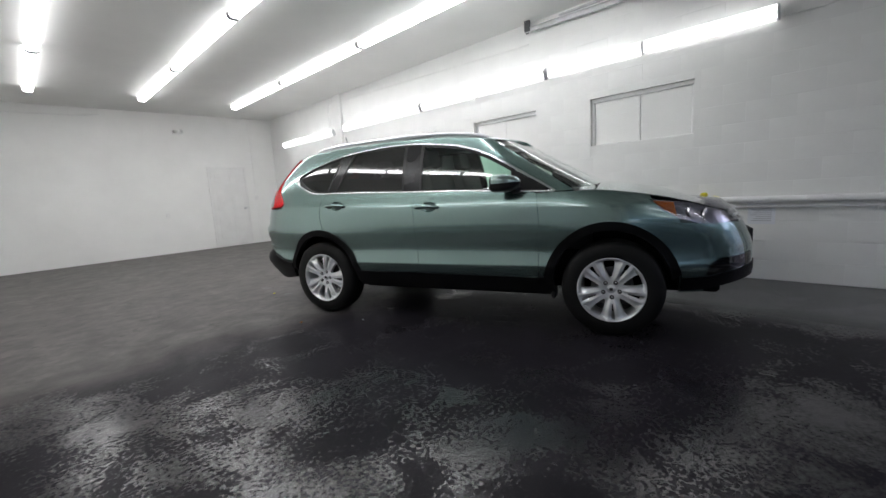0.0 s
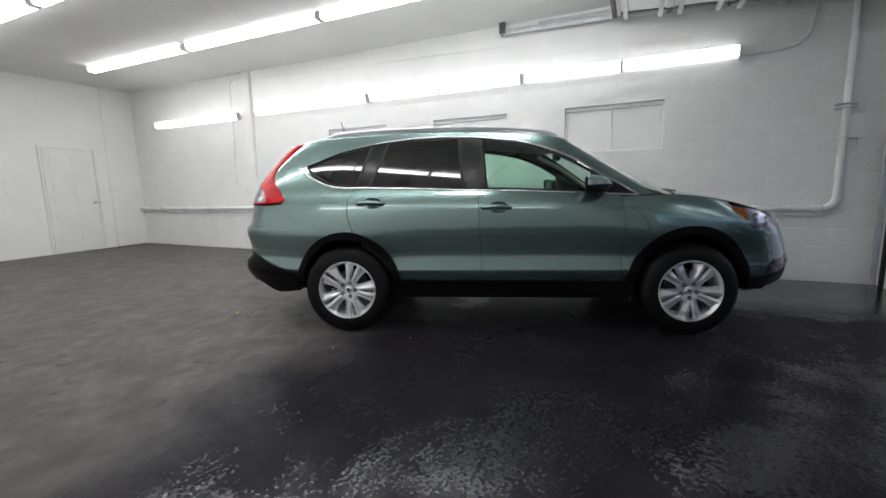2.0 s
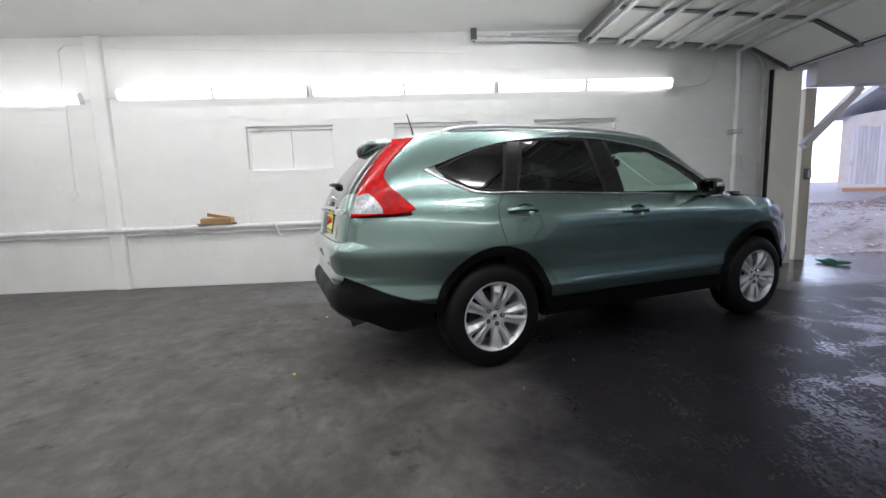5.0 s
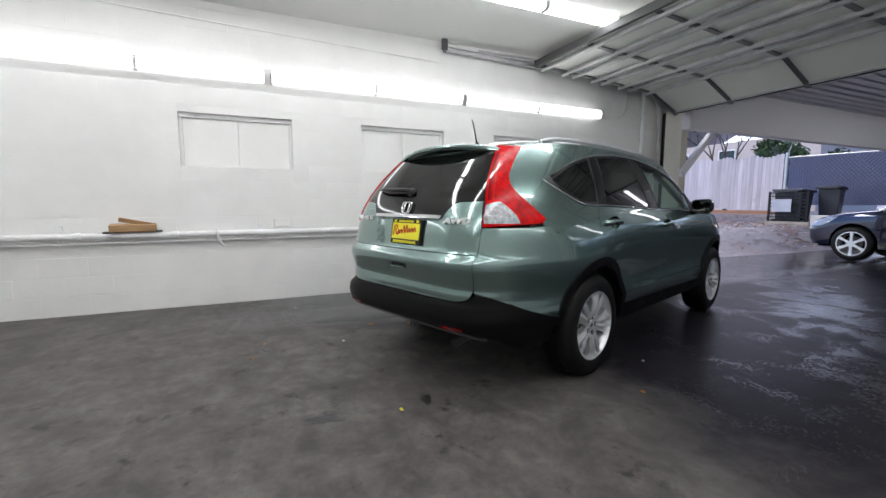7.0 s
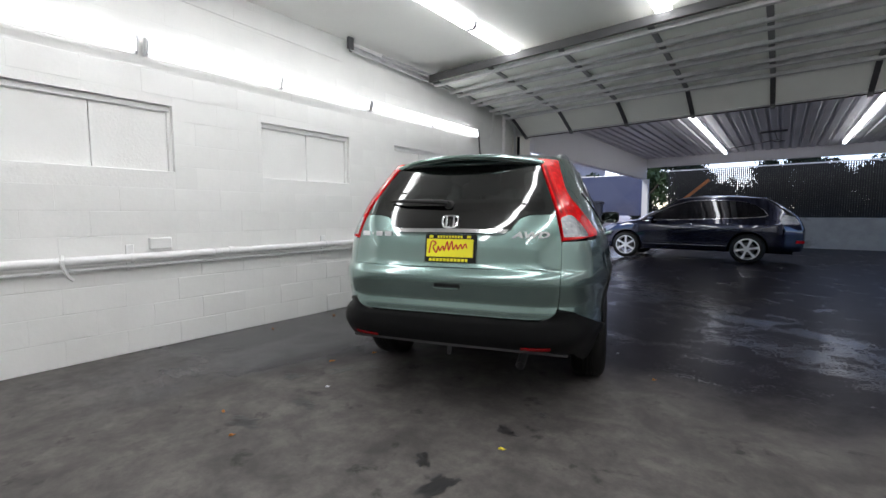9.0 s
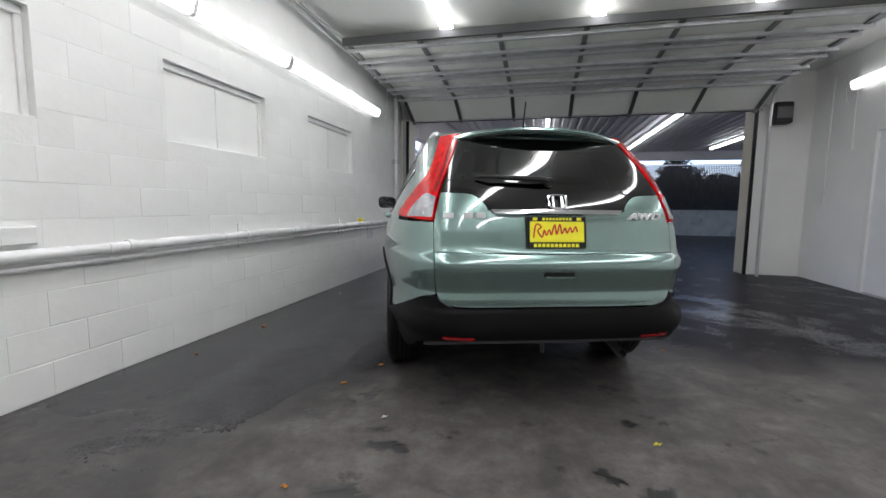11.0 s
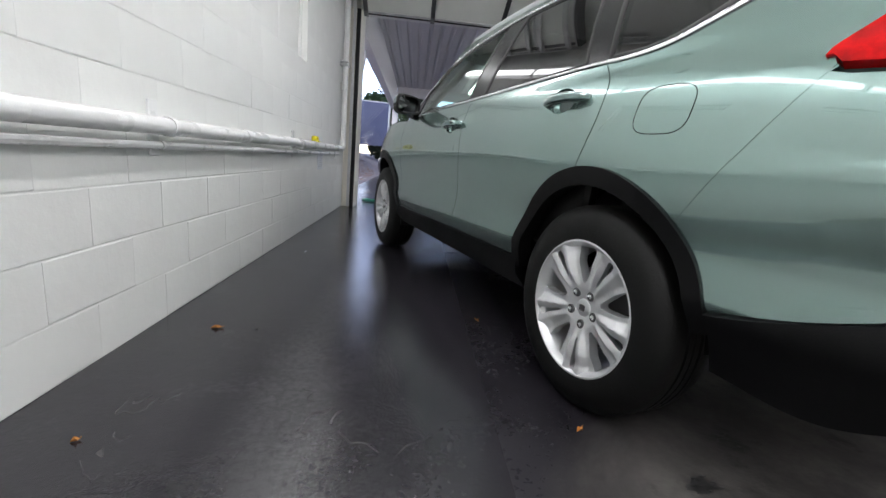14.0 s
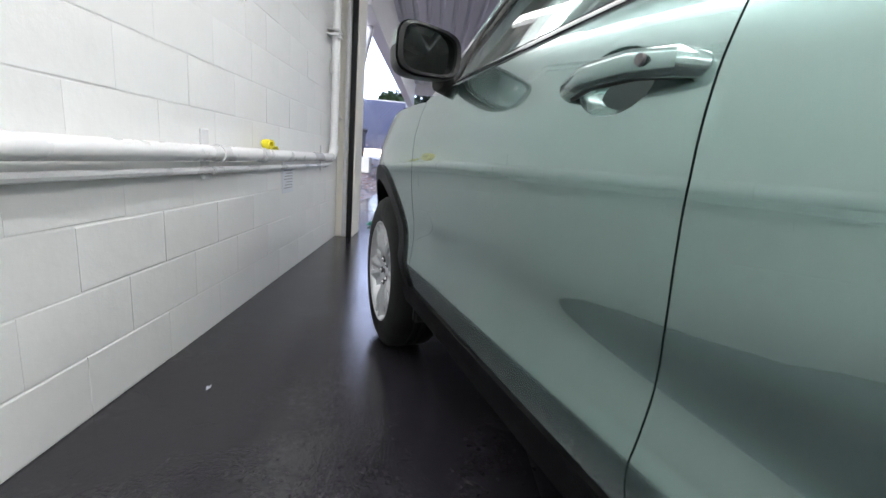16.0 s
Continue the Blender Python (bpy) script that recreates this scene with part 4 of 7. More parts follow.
# ---- the green sport utility car ----
def paint_material(name, base, flake):
    m = bpy.data.materials.new(name)
    m.use_nodes = True
    t = m.node_tree
    b = t.nodes["Principled BSDF"]
    n = noise_node(t, 1600.0, 1.0)
    n2 = noise_node(t, 2.0, 3.0)
    col = mixc(t, n.outputs[0], tuple(c * 0.92 for c in base), flake)
    col = mixc(t, 0.12, col, mixc(t, n2.outputs[0], tuple(c * 0.7 for c in base), base))
    t.links.new(col, b.inputs["Base Color"])
    b.inputs["Metallic"].default_value = 0.88
    b.inputs["Roughness"].default_value = 0.26
    b.inputs["Coat IOR"].default_value = 1.75
    b.inputs["Coat Weight"].default_value = 1.0
    b.inputs["Coat Roughness"].default_value = 0.012
    return m


PAINT = paint_material("sage_green_metallic_paint", (0.208, 0.314, 0.294), (0.242, 0.360, 0.337))
CHROME = mat("chrome", (0.75, 0.76, 0.77), 0.08, 1.0, var=0.03, rvar=0.03)
ALLOY = mat("silver_alloy", (0.74, 0.75, 0.77), 0.34, 0.65, var=0.04, scale=9, rvar=0.04, coat=0.5)
RUBBER = mat("tyre_rubber", (0.004, 0.004, 0.004), 0.55, var=0.25, scale=10, fine=90, bump=0.12, bump_scale=140, spec=0.28)
CLAD = mat("grained_black_cladding", (0.0045, 0.0045, 0.005), 0.42, var=0.2, scale=5, bump=0.15, bump_scale=300, rvar=0.08, spec=0.14)
GLOSSB = mat("gloss_black", (0.008, 0.008, 0.009), 0.08, var=0.1, rvar=0.03, coat=0.6)
PILLARB = mat("dark_pillar_film", (0.012, 0.012, 0.013), 0.25, var=0.1, rvar=0.05, spec=0.35)
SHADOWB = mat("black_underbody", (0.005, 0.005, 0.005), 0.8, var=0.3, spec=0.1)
LETTER = mat("bright_silver_letters", (0.80, 0.81, 0.82), 0.3, 0.25, var=0.03)
MIRROR = mat("tinted_mirror_glass", (0.17, 0.19, 0.185), 0.03, 1.0, var=0.02, rvar=0.0)
INNER = mat("dark_green_inner_panel", (0.045, 0.068, 0.064), 0.5, var=0.1)
CLEARG = pane("clear_green_glass", (0.66, 0.86, 0.76))
TINTG = pane("privacy_glass", (0.055, 0.06, 0.06), ior=1.55)
SHIELD = pane("windscreen_glass", (0.82, 0.90, 0.86), ior=1.8)
LENS = pane("clear_lamp_lens", (0.92, 0.92, 0.92))
REDL = mat("red_lamp_lens", (0.52, 0.003, 0.005), 0.16, var=0.6, scale=26, fine=120, coat=0.12, rvar=0.05, bump=0.2, bump_scale=60, spec=0.18)
REDD = mat("red_lamp_reflector", (0.22, 0.002, 0.004), 0.10, var=0.3, scale=40, coat=1.0)
REDB = mat("bright_red_facet", (0.62, 0.02, 0.02), 0.15, var=0.25, scale=60, coat=1.0)
CLEARL = mat("clear_faceted_lens", (0.34, 0.34, 0.36), 0.20, 0.6, var=0.6, scale=45, fine=110, coat=1.0, bump=0.5, bump_scale=70)
HEADL = mat("silvered_lamp_bowl", (0.42, 0.42, 0.46), 0.16, 0.85, var=0.4, scale=14, fine=40, bump=0.35, bump_scale=24)
AMBER = mat("amber_lens", (0.62, 0.16, 0.02), 0.1, var=0.15, scale=30, coat=1.0)
SEAT = mat("grey_seat_cloth", (0.10, 0.10, 0.105), 0.85, var=0.12, scale=9, fine=200, bump=0.15, bump_scale=300)
LINER = mat("roof_lining", (0.46, 0.45, 0.43), 0.9, var=0.05)
PLATEY = mat("yellow_plate", (0.86, 0.80, 0.02), 0.35, var=0.04, coat=0.3)
PLATER = mat("red_script", (0.55, 0.02, 0.02), 0.4, var=0.05)

WIDTH = pchip((0.20, 0.840), (0.40, 0.873), (0.46, 0.8905), (0.49, 0.8985), (0.515, 0.9015), (0.555, 0.8945), (0.63, 0.8868), (0.72, 0.8945), (0.80, 0.9025), (0.86, 0.9060), (0.90, 0.9062), (0.94, 0.9045), (0.98, 0.8995), (1.02, 0.8911),
              (1.055, 0.8810), (1.085, 0.8703), (1.13, 0.8507), *((z, 0.8507 - 0.34 * (z - 1.13) - 0.31 * (z - 1.13) ** 2) for z in (1.19, 1.25, 1.31, 1.37, 1.43, 1.49, 1.54, 1.58)), (1.66, 0.580))
TAIL = pchip((0.20, -2.16), (0.36, -2.25), (0.50, -2.305), (0.57, -2.298), (0.61, -2.287), (0.64, -2.286), (0.68, -2.280), (0.74, -2.294), (0.80, -2.307), (0.832, -2.306), (0.852, -2.292), (0.876, -2.265), (0.90, -2.255), (1.0, -2.237), (1.1, -2.212), (1.2, -2.165), (1.3, -2.095),
             (1.4, -2.005), (1.5, -1.905), (1.58, -1.81), (1.66, -1.70))
NOSE = pchip((0.20, 2.10), (0.30, 2.18), (0.45, 2.235), (0.60, 2.235), (0.72, 2.20), (0.80, 2.16), (0.88, 2.10), (0.95, 2.02), (1.02, 1.93), (1.10, 1.84), (1.66, 1.6))
SCREEN = pchip((0.20, 1.9), (0.95, 1.50), (1.06, 1.325), (1.10, 1.225), (1.20, 1.02), (1.30, 0.835), (1.40, 0.665), (1.50, 0.500), (1.58, 0.36), (1.66, 0.26))
# wheel arch haunches: height, place and spread
HAUNCH = ((0.030, -1.42, 0.50, 0.78, 0.19), (0.020, 1.28, 0.42, 0.76, 0.18))
# pressed line along the doors at handle height
CREASE = (0.0024, pchip((-1.95, 1.062), (-1.085, 1.036), (-0.115, 0.990), (0.80, 0.958), (1.30, 0.950)), -1.98, 1.45)
LOW = Hull(WIDTH, TAIL, NOSE, -1.0, 0.9, qr=7.4, qf=4.2, swell=HAUNCH, crease=CREASE)
UP = Hull(WIDTH, TAIL, SCREEN, -1.0, 0.25, qr=7.4, pf=3.2, qf=6.0, swell=HAUNCH, crease=CREASE)
ROOFC = pchip((-1.93, 1.512), (-1.8, 1.555), (-1.6, 1.604), (-1.3, 1.636), (-0.95, 1.652), (-0.5, 1.655), (-0.1, 1.640), (0.2, 1.600), (0.4, 1.552), (0.52, 1.522), (0.60, 1.502))
ROOFE = pchip((-1.93, 1.508), (-1.8, 1.528), (-1.6, 1.550), (-1.3, 1.568), (-0.95, 1.578), (-0.5, 1.580), (-0.1, 1.566), (0.2, 1.536), (0.4, 1.513), (0.52, 1.506), (0.60, 1.500))
HOODE = pchip((0.9, 1.078), (1.2, 1.068), (1.42, 1.040), (1.6, 1.005), (1.8, 0.952), (1.98, 0.895), (2.12, 0.85))
AXLE, WHEEL_R, TRACK = 1.31, 0.352, 0.785
CAR_TURN = Matrix(((math.sin(radians(18.85)), math.cos(radians(18.85)), 0, 3.451), (-math.cos(radians(18.85)), math.sin(radians(18.85)), 0, 2.782), (0, 0, 1, 0), (0, 0, 0, 1)))


def lsheet(hull, pts, step=0.028, off=0.0, thick=0.012, mirror=False, both=False, holes=()):
    seam = (lambda p: abs(p[1]) < 2e-3) if both else None
    return sheet([pts, *holes], step, lambda u, v: hull.full(u, v, off), thick, mirror, both, seam)


def wheel(front):
    """One road wheel at the origin, its face towards -y."""
    w = empty("wheel")
    prof = [(0.225, 0.10), (0.232, 0.112), (0.262, 0.118), (0.305, 0.112), (0.335, 0.098), (0.347, 0.082), (0.352, 0.055), (0.352, 0.033), (0.343, 0.031), (0.343, 0.024), (0.352, 0.022),
            (0.352, 0.004), (0.343, 0.002)]
    prof = prof + [(r, -h) for r, h in prof[::-1]]
    part("tyre", lathe(prof, 56, closed=True), RUBBER, w, "black road tyre", True)
    barrel = [(0.232, -0.108), (0.236, -0.112), (0.228, -0.113), (0.214, -0.098), (0.206, -0.06), (0.200, 0.05), (0.215, 0.10), (0.222, 0.10)]
    part("rim", lathe(barrel, 48, closed=True), ALLOY, w, "silver alloy rim", True)
    part("brake_disc", lathe([(0.0, 0.0), (0.148, 0.0), (0.148, 0.02), (0.0, 0.02)], 32), DARKM, w, smooth=True)

    def petal(a, r0, r1, w0, wm, w1):
        """A slot or window between spokes, rounded at both ends."""
        side = [(r0, w0 * 0.5), (r0 + 0.012, w0), ((r0 + r1) / 2, wm), (r1 - 0.016, w1), (r1, w1 * 0.72)]
        pts = spline([(r0, -w0 * 0.5)] + [(r, s) for r, s in side] + [(r, -s) for r, s in side[::-1]][:-1], 0.008)
        c, s = math.cos(radians(a)), math.sin(radians(a))
        out = []
        for r, t in pts:
            q = (r * c - t * s, r * s + t * c)
            if not out or math.hypot(q[0] - out[-1][0], q[1] - out[-1][1]) > 1.5e-3:
                out.append(q)
        return out

    holes = []
    for k in range(5):
        holes.append(petal(90 + 72 * k, 0.088, 0.213, 0.012, 0.030, 0.038))
        holes.append(petal(54 + 72 * k, 0.104, 0.214, 0.004, 0.0065, 0.013))
    rimline = [(0.226 * math.cos(a), 0.226 * math.sin(a)) for a in (2 * math.pi * k / 90 for k in range(90))]

    def face(u, v):
        def depth(u, v):
            r, a = np.hypot(u, v), np.degrees(np.arctan2(v, u))
            d = 0.100 - 0.030 * np.clip(1 - r / 0.16, 0, 1) ** 1.5 + 0.006 * np.clip((r - 0.20) / 0.03, 0, 1)
            b = np.abs((a - 54 + 36) % 72 - 36)
            d = d + np.clip((r - 0.07) / 0.05, 0, 1) * (0.009 * np.clip(1 - np.abs(b - 10) / 8, 0, 1) - 0.009 * np.clip((b - 11) / 9, 0, 1))
            return d - 0.006 * np.clip((r - 0.165) / 0.03, 0, 1) * np.clip((b - 6) / 8, 0, 1)
        e = 1e-3
        d = depth(u, v)
        du, dv = (depth(u + e, v) - depth(u - e, v)) / (2 * e), (depth(u, v + e) - depth(u, v - e)) / (2 * e)
        n = np.stack([-du, -np.ones_like(du), -dv], -1)
        n /= np.linalg.norm(n, axis=-1, keepdims=True)
        return np.stack([u, -d, v], -1), n

    sheet_mesh("spokes", sheet([rimline] + holes, 0.006, face, 0.034), ALLOY, w, "silver split-spoke alloy face")
    part("hub_cap", lathe([(0.0, -0.086), (0.024, -0.085), (0.031, -0.080), (0.032, -0.060), (0.0, -0.06)], 24), ALLOY, w, smooth=True)
    bm = box(-0.012, 0.012, -0.0885, -0.0855, -0.011, 0.011, 0.003)
    part("cap_emblem", bm, DARKM, w)
    for k in range(5):
        a = radians(54 + 72 * k)
        # dark disc on the face draws the shade of the nut recess
        part("nut_recess", lathe([(0.0, -0.0880), (0.0155, -0.0880), (0.0165, -0.083), (0.0165, -0.06)], 18, Matrix.Translation((0.058 * math.cos(a), 0, 0.058 * math.sin(a)))), DARKM, w, "", True)
        nut = lathe([(0.0, -0.0975), (0.006, -0.0965), (0.0090, -0.091), (0.0095, -0.05), (0.0, -0.05)], 6, Matrix.Translation((0.058 * math.cos(a), 0, 0.058 * math.sin(a))))
        part("wheel_nut", nut, CHROME, w)
    return w


def build_green_car():
    car = empty("sport_utility_car", None, "sage green metallic sport utility car parked on dark sealed floor", "car")

    def both_sides(name, hull, pts, material, label="", parents=None, **kw):
        obs = []
        for k, mir in enumerate((True, False)):
            obs.append(sheet_mesh(name, lsheet(hull, pts, mirror=mir, **kw), material, parents[k] if parents else car, label))
        return obs

    # side-view lines shared by neighbouring panels
    g = 0.0017
    arch_r = arc(-1.300, 0.352, 0.435, 0.468, 168, 8)
    rear_door_cut = [(-1.232, 0.814), (-1.262, 0.90), (-1.279, 0.98), (-1.270, 1.08), (-1.215, 1.150)]
    b_cut = [(-0.232, 0.432), (-0.244, 0.70), (-0.252, 0.95), (-0.258, 1.122)]
    f_cut = [(0.792, 0.420), (0.806, 0.62), (0.815, 0.86), (0.797, 1.060)]
    belt = [(0.930, 1.070), (0.70, 1.083), (0.17, 1.112), (-0.29, 1.127), (-0.765, 1.146), (-1.16, 1.160)]
    dlo_rear = [(-1.16, 1.160), (-1.30, 1.160), (-1.43, 1.178), (-1.57, 1.236), (-1.66, 1.288), (-1.712, 1.322)]
    dlo_top = [(-1.712, 1.322), (-1.55, 1.378), (-1.36, 1.445), (-1.13, 1.499), (-0.90, 1.531), (-0.64, 1.548), (-0.33, 1.545), (-0.118, 1.522), (0.136, 1.480), (0.39, 1.388), (0.64, 1.246), (0.930, 1.070)]
    light_side = [(-1.735, 1.528), (-1.797, 1.478), (-1.880, 1.400), (-1.950, 1.315), (-1.946, 1.232), (-1.82, 1.088)]
    bump_cut = [(-1.838, 1.058), (-1.72, 0.87), (-1.602, 0.692)]

    # front doors
    pts = outline([(x + g, z) for x, z in b_cut], [(-0.255, 1.120), (0.17, 1.106), (0.70, 1.077), (0.795, 1.066)], [(x - g, z) for x, z in f_cut[::-1]], [(0.79, 0.424), (-0.23, 0.434)])
    scoop = lambda x0, zc: LOW.from_x([(x0 + 0.012 + 0.071 * math.cos(a), zc - 0.004 + 0.043 * math.sin(a)) for a in (2 * math.pi * k / 36 for k in range(36))])
    fdoors = both_sides("front_door", LOW, LOW.from_x(pts), PAINT, "sage green front door", step=(0.04, 0.012), holes=[scoop(-0.115, 1.0)])
    # rear doors
    arch_f = [p for p in arch_r if p[0] > -1.235]
    pts = outline([(-1.229, 0.814)] + [(x + 0.004, z) for x, z in rear_door_cut[1:]], [(-1.20, 1.152), (-0.765, 1.140), (-0.262, 1.120)], [(x - g, z) for x, z in b_cut[::-1]], [(-0.236, 0.434), (-0.868, 0.436)],
                  [p for p in arch_f[::-1] if p[1] > 0.44])
    rdoors = both_sides("rear_door", LOW, LOW.from_x(pts), PAINT, "sage green rear door", step=(0.04, 0.012), holes=[scoop(-1.085, 1.045)])
    # rear quarters, roof sides and screen pillars in one pressing
    rim = [(x, float(ROOFE(x))) for x in np.linspace(0.40, -1.712, 50)]
    pillar = [(1.055, 1.072), (0.808, 1.237), (0.603, 1.378), (0.43, 1.488), (0.40, float(ROOFE(0.40)))]
    arch_q = [p for p in arch_r if -1.602 <= p[0] <= -1.238]
    pts = outline(rear_door_cut, dlo_rear, dlo_top, [(0.93, 1.07), (1.055, 1.072)], pillar, rim, [(-1.712, float(ROOFE(-1.712))), (-1.731, 1.531)], light_side, [(-1.82, 1.088), (-1.836, 1.060)], bump_cut, arch_q)
    both_sides("quarter_panel", UP, UP.from_x(pts), PAINT, "sage green rear quarter and pillar", step=(0.036, 0.013))
    # front wings
    arch_w = arc(1.298, 0.352, 0.462, 0.487, 170, 56)
    pts = outline([(x + g, z) for x, z in f_cut], [(0.80, 1.062), (0.93, 1.066), (1.10, 1.064)], [(x, float(HOODE(x)) - 0.004) for x in np.linspace(1.12, 1.56, 12)], [(1.56, 0.995), (1.62, 0.915), (1.735, 0.842)], [(1.735, 0.842), (1.60, 0.722)],
                  [p for p in arch_w[::-1] if p[0] < 1.60], [(0.842, 0.435), (0.798, 0.432)])
    both_sides("front_wing", LOW, LOW.from_x(pts), PAINT, "sage green front wing", step=(0.036, 0.013))
    # roof skin
    th = np.linspace(0, math.pi, 70)
    xs = -0.713 - 1.217 * np.cos(th)
    us = np.sin(np.linspace(-math.pi / 2, math.pi / 2, 41))

    def roof_grid(xs, drop):
        z_e, z_c = ROOFE(xs), ROOFC(xs)
        yr = UP.side(xs, z_e)
        P = np.zeros((len(xs), len(us), 3))
        P[..., 0] = xs[:, None]
        P[..., 1] = yr[:, None] * us[None, :]
        P[..., 2] = z_e[:, None] + (z_c - z_e)[:, None] * (1 - np.abs(us[None, :]) ** 3.0) ** 0.62 - drop
        return P

    def grid_mesh(P):
        a, b = P.shape[:2]
        bm = bmesh.new()
        vs = [[bm.verts.new(c) for c in row] for row in P]
        for i in range(a - 1):
            for j in range(b - 1):
                bm.faces.new((vs[i][j], vs[i + 1][j], vs[i + 1][j + 1], vs[i][j + 1]))
        bmesh.ops.remove_doubles(bm, verts=bm.verts, dist=1e-4)
        bmesh.ops.recalc_face_normals(bm, faces=bm.faces)
        return bm

    part("roof", grid_mesh(roof_grid(xs, 0.0)), PAINT, car, "sage green roof", True)
    part("roof_lining", grid_mesh(roof_grid(xs[3:-3] * 0.985, 0.035)), LINER, car, "grey headliner", True)
    # bonnet
    hx = np.linspace(1.10, 2.06, 34)
    P = np.zeros((len(hx), len(us), 3))
    yr = LOW.side(hx, HOODE(hx)) - 0.006
    crown = 0.055 * np.clip((2.12 - hx) / 0.5, 0.35, 1)
    P[..., 0] = hx[:, None]
    P[..., 1] = yr[:, None] * us[None, :]
    P[..., 2] = HOODE(hx)[:, None] + crown[:, None] * (1 - np.abs(us[None, :]) ** 2.4)
    part("bonnet", grid_mesh(P), PAINT, car, "sage green bonnet", True)
    # black cowl under the screen with two wipers
    P = np.zeros((6, 31, 3))
    for i, x in enumerate(np.linspace(1.05, 1.26, 6)):
        for j, u in enumerate(np.linspace(-1, 1, 31)):
            P[i, j] = (x - 0.03 + 0.05 * (1 - u * u), 0.80 * u, 1.062 + 0.045 * (1 - u * u))
    part("cowl", grid_mesh(P), BLACKP, car, "black wiper cowl", True)
    for y0 in (0.25, -0.45):
        part("front_wiper", tube([(1.215, y0 + 0.3, 1.092), (1.205, y0, 1.104), (1.205, y0 - 0.32, 1.094)], 0.008, 6), BLACKP, car)
    # windscreen
    edge = UP.from_x(spline([(1.060, 1.076), (0.812, 1.240), (0.607, 1.381), (0.434, 1.491)], 0.02))
    half = outline(UP.front_y([(0.0, 1.100), (0.40, 1.092)]) + [edge[0]], edge, [edge[-1]] + UP.front_y([(0.30, 1.502), (0.0, 1.508)]), UP.front_y([(0.0, 1.508), (0.0, 1.10)]), gap=0.02)
    sheet_mesh("windscreen", lsheet(UP, half, both=True, step=0.04, off=0.002, thick=0.004), SHIELD, car, "clear windscreen")
    # tailgate with a recess for the plate
    def recess(p):
        y, z = np.abs(p[:, 1]), p[:, 2]
        w = 0.345 - 0.05 * np.clip((1.08 - z) / 0.2, 0, 1)
        a = np.clip((w - y) / 0.045, 0, 1)
        b = np.clip((z - 0.872) / 0.035, 0, 1)
        s = a * a * (3 - 2 * a) * b * b * (3 - 2 * b)
        h = np.clip((0.095 - y) / 0.012, 0, 1) * np.clip((z - 0.735) / 0.012, 0, 1) * np.clip((0.787 - z) / 0.012, 0, 1)
        return -0.034 * s - 0.03 * h

    glass_low = [(0.0, 1.094), (0.345, 1.094), (0.362, 1.10), (0.405, 1.155), (0.455, 1.178), (0.54, 1.183), (0.602, 1.186)]
    hatch = outline([(0.0, 0.606), (0.45, 0.606), (0.555, 0.612), (0.605, 0.632), (0.628, 0.672)], [(0.628, 0.672), (0.640, 0.78), (0.640, 0.90), (0.638, 1.03), (0.602, 1.184)], glass_low[::-1], [(0.0, 1.094), (0.0, 0.606)])
    gate = sheet_mesh("tailgate", lsheet(LOW, LOW.from_y(hatch), both=True, step=0.014, off=recess), PAINT, car, "sage green tailgate")
    rg = outline([(0.0, 1.098)] + [(y, z + 0.004) for y, z in glass_low[1:]], [(0.602, 1.190), (0.573, 1.27), (0.541, 1.345), (0.511, 1.415), (0.483, 1.490)], [(0.483, 1.490), (0.3, 1.500), (0.0, 1.503)], [(0.0, 1.503), (0.0, 1.098)])
    sheet_mesh("rear_window", lsheet(UP, UP.from_y(rg), both=True, step=0.03, off=0.001, thick=0.005), TINTG, gate, "dark tinted rear window")
    low_band = outline([(0.0, 1.099), (0.345, 1.099), (0.405, 1.16), (0.455, 1.183), (0.54, 1.188), (0.600, 1.191)], [(0.600, 1.191), (0.592, 1.212)], [(0.592, 1.212), (0.0, 1.205)], [(0.0, 1.205), (0.0, 1.099)])
    sheet_mesh("window_band", lsheet(UP, UP.from_y(low_band), both=True, step=0.03, off=-0.004, thick=0.004), GLOSSB, gate, "gloss black band under the rear window")
    side_band = outline([(0.592, 1.205), (0.570, 1.27), (0.538, 1.345), (0.508, 1.415), (0.480, 1.488)], [(0.480, 1.488), (0.43, 1.488)], [(0.43, 1.488), (0.488, 1.37), (0.53, 1.28), (0.548, 1.205)])
    sheet_mesh("window_edge", lsheet(UP, UP.from_y(side_band), step=0.03, off=-0.004, thick=0.003), GLOSSB, gate)
    sheet_mesh("window_edge", lsheet(UP, UP.from_y(side_band), step=0.03, off=-0.004, thick=0.003, mirror=True), GLOSSB, gate)
    # chrome bar over the plate, badge and letters
    bar = outline([(0.0, 1.078), (0.335, 1.078)], [(0.335, 1.078), (0.352, 1.098)], [(0.352, 1.098), (0.0, 1.100)], [(0.0, 1.10), (0.0, 1.078)])
    sheet_mesh("chrome_bar", lsheet(LOW, LOW.from_y(bar), both=True, step=0.03, off=0.010, thick=0.05), CHROME, gate, "chrome bar above the plate")
    bx = float(LOW.back(0.0, 1.14)) - 0.012
    tiltm = pose(bx, 0, 1.142, 0, 20, 0)
    bm = bmesh.new()
    ringp = []
    for k in range(24):
        a = 2 * math.pi * k / 24
        c, s = math.cos(a), math.sin(a)
        ringp.append((math.copysign(abs(c) ** 0.55, c), math.copysign(abs(s) ** 0.55, s)))
    ro = [[bm.verts.new(tiltm @ Vector((d, y * sy * (1 + 0.1 * z), z * sz))) for y, z in ringp] for sy, sz, d in ((0.052, 0.041, 0.01), (0.052, 0.041, -0.008), (0.045, 0.034, -0.010), (0.041, 0.030, -0.006), (0.041, 0.030, 0.01))]
    for a, b in zip(ro, ro[1:]):
        for k in range(24):
            bm.faces.new((a[k], b[k], b[(k + 1) % 24], a[(k + 1) % 24]))
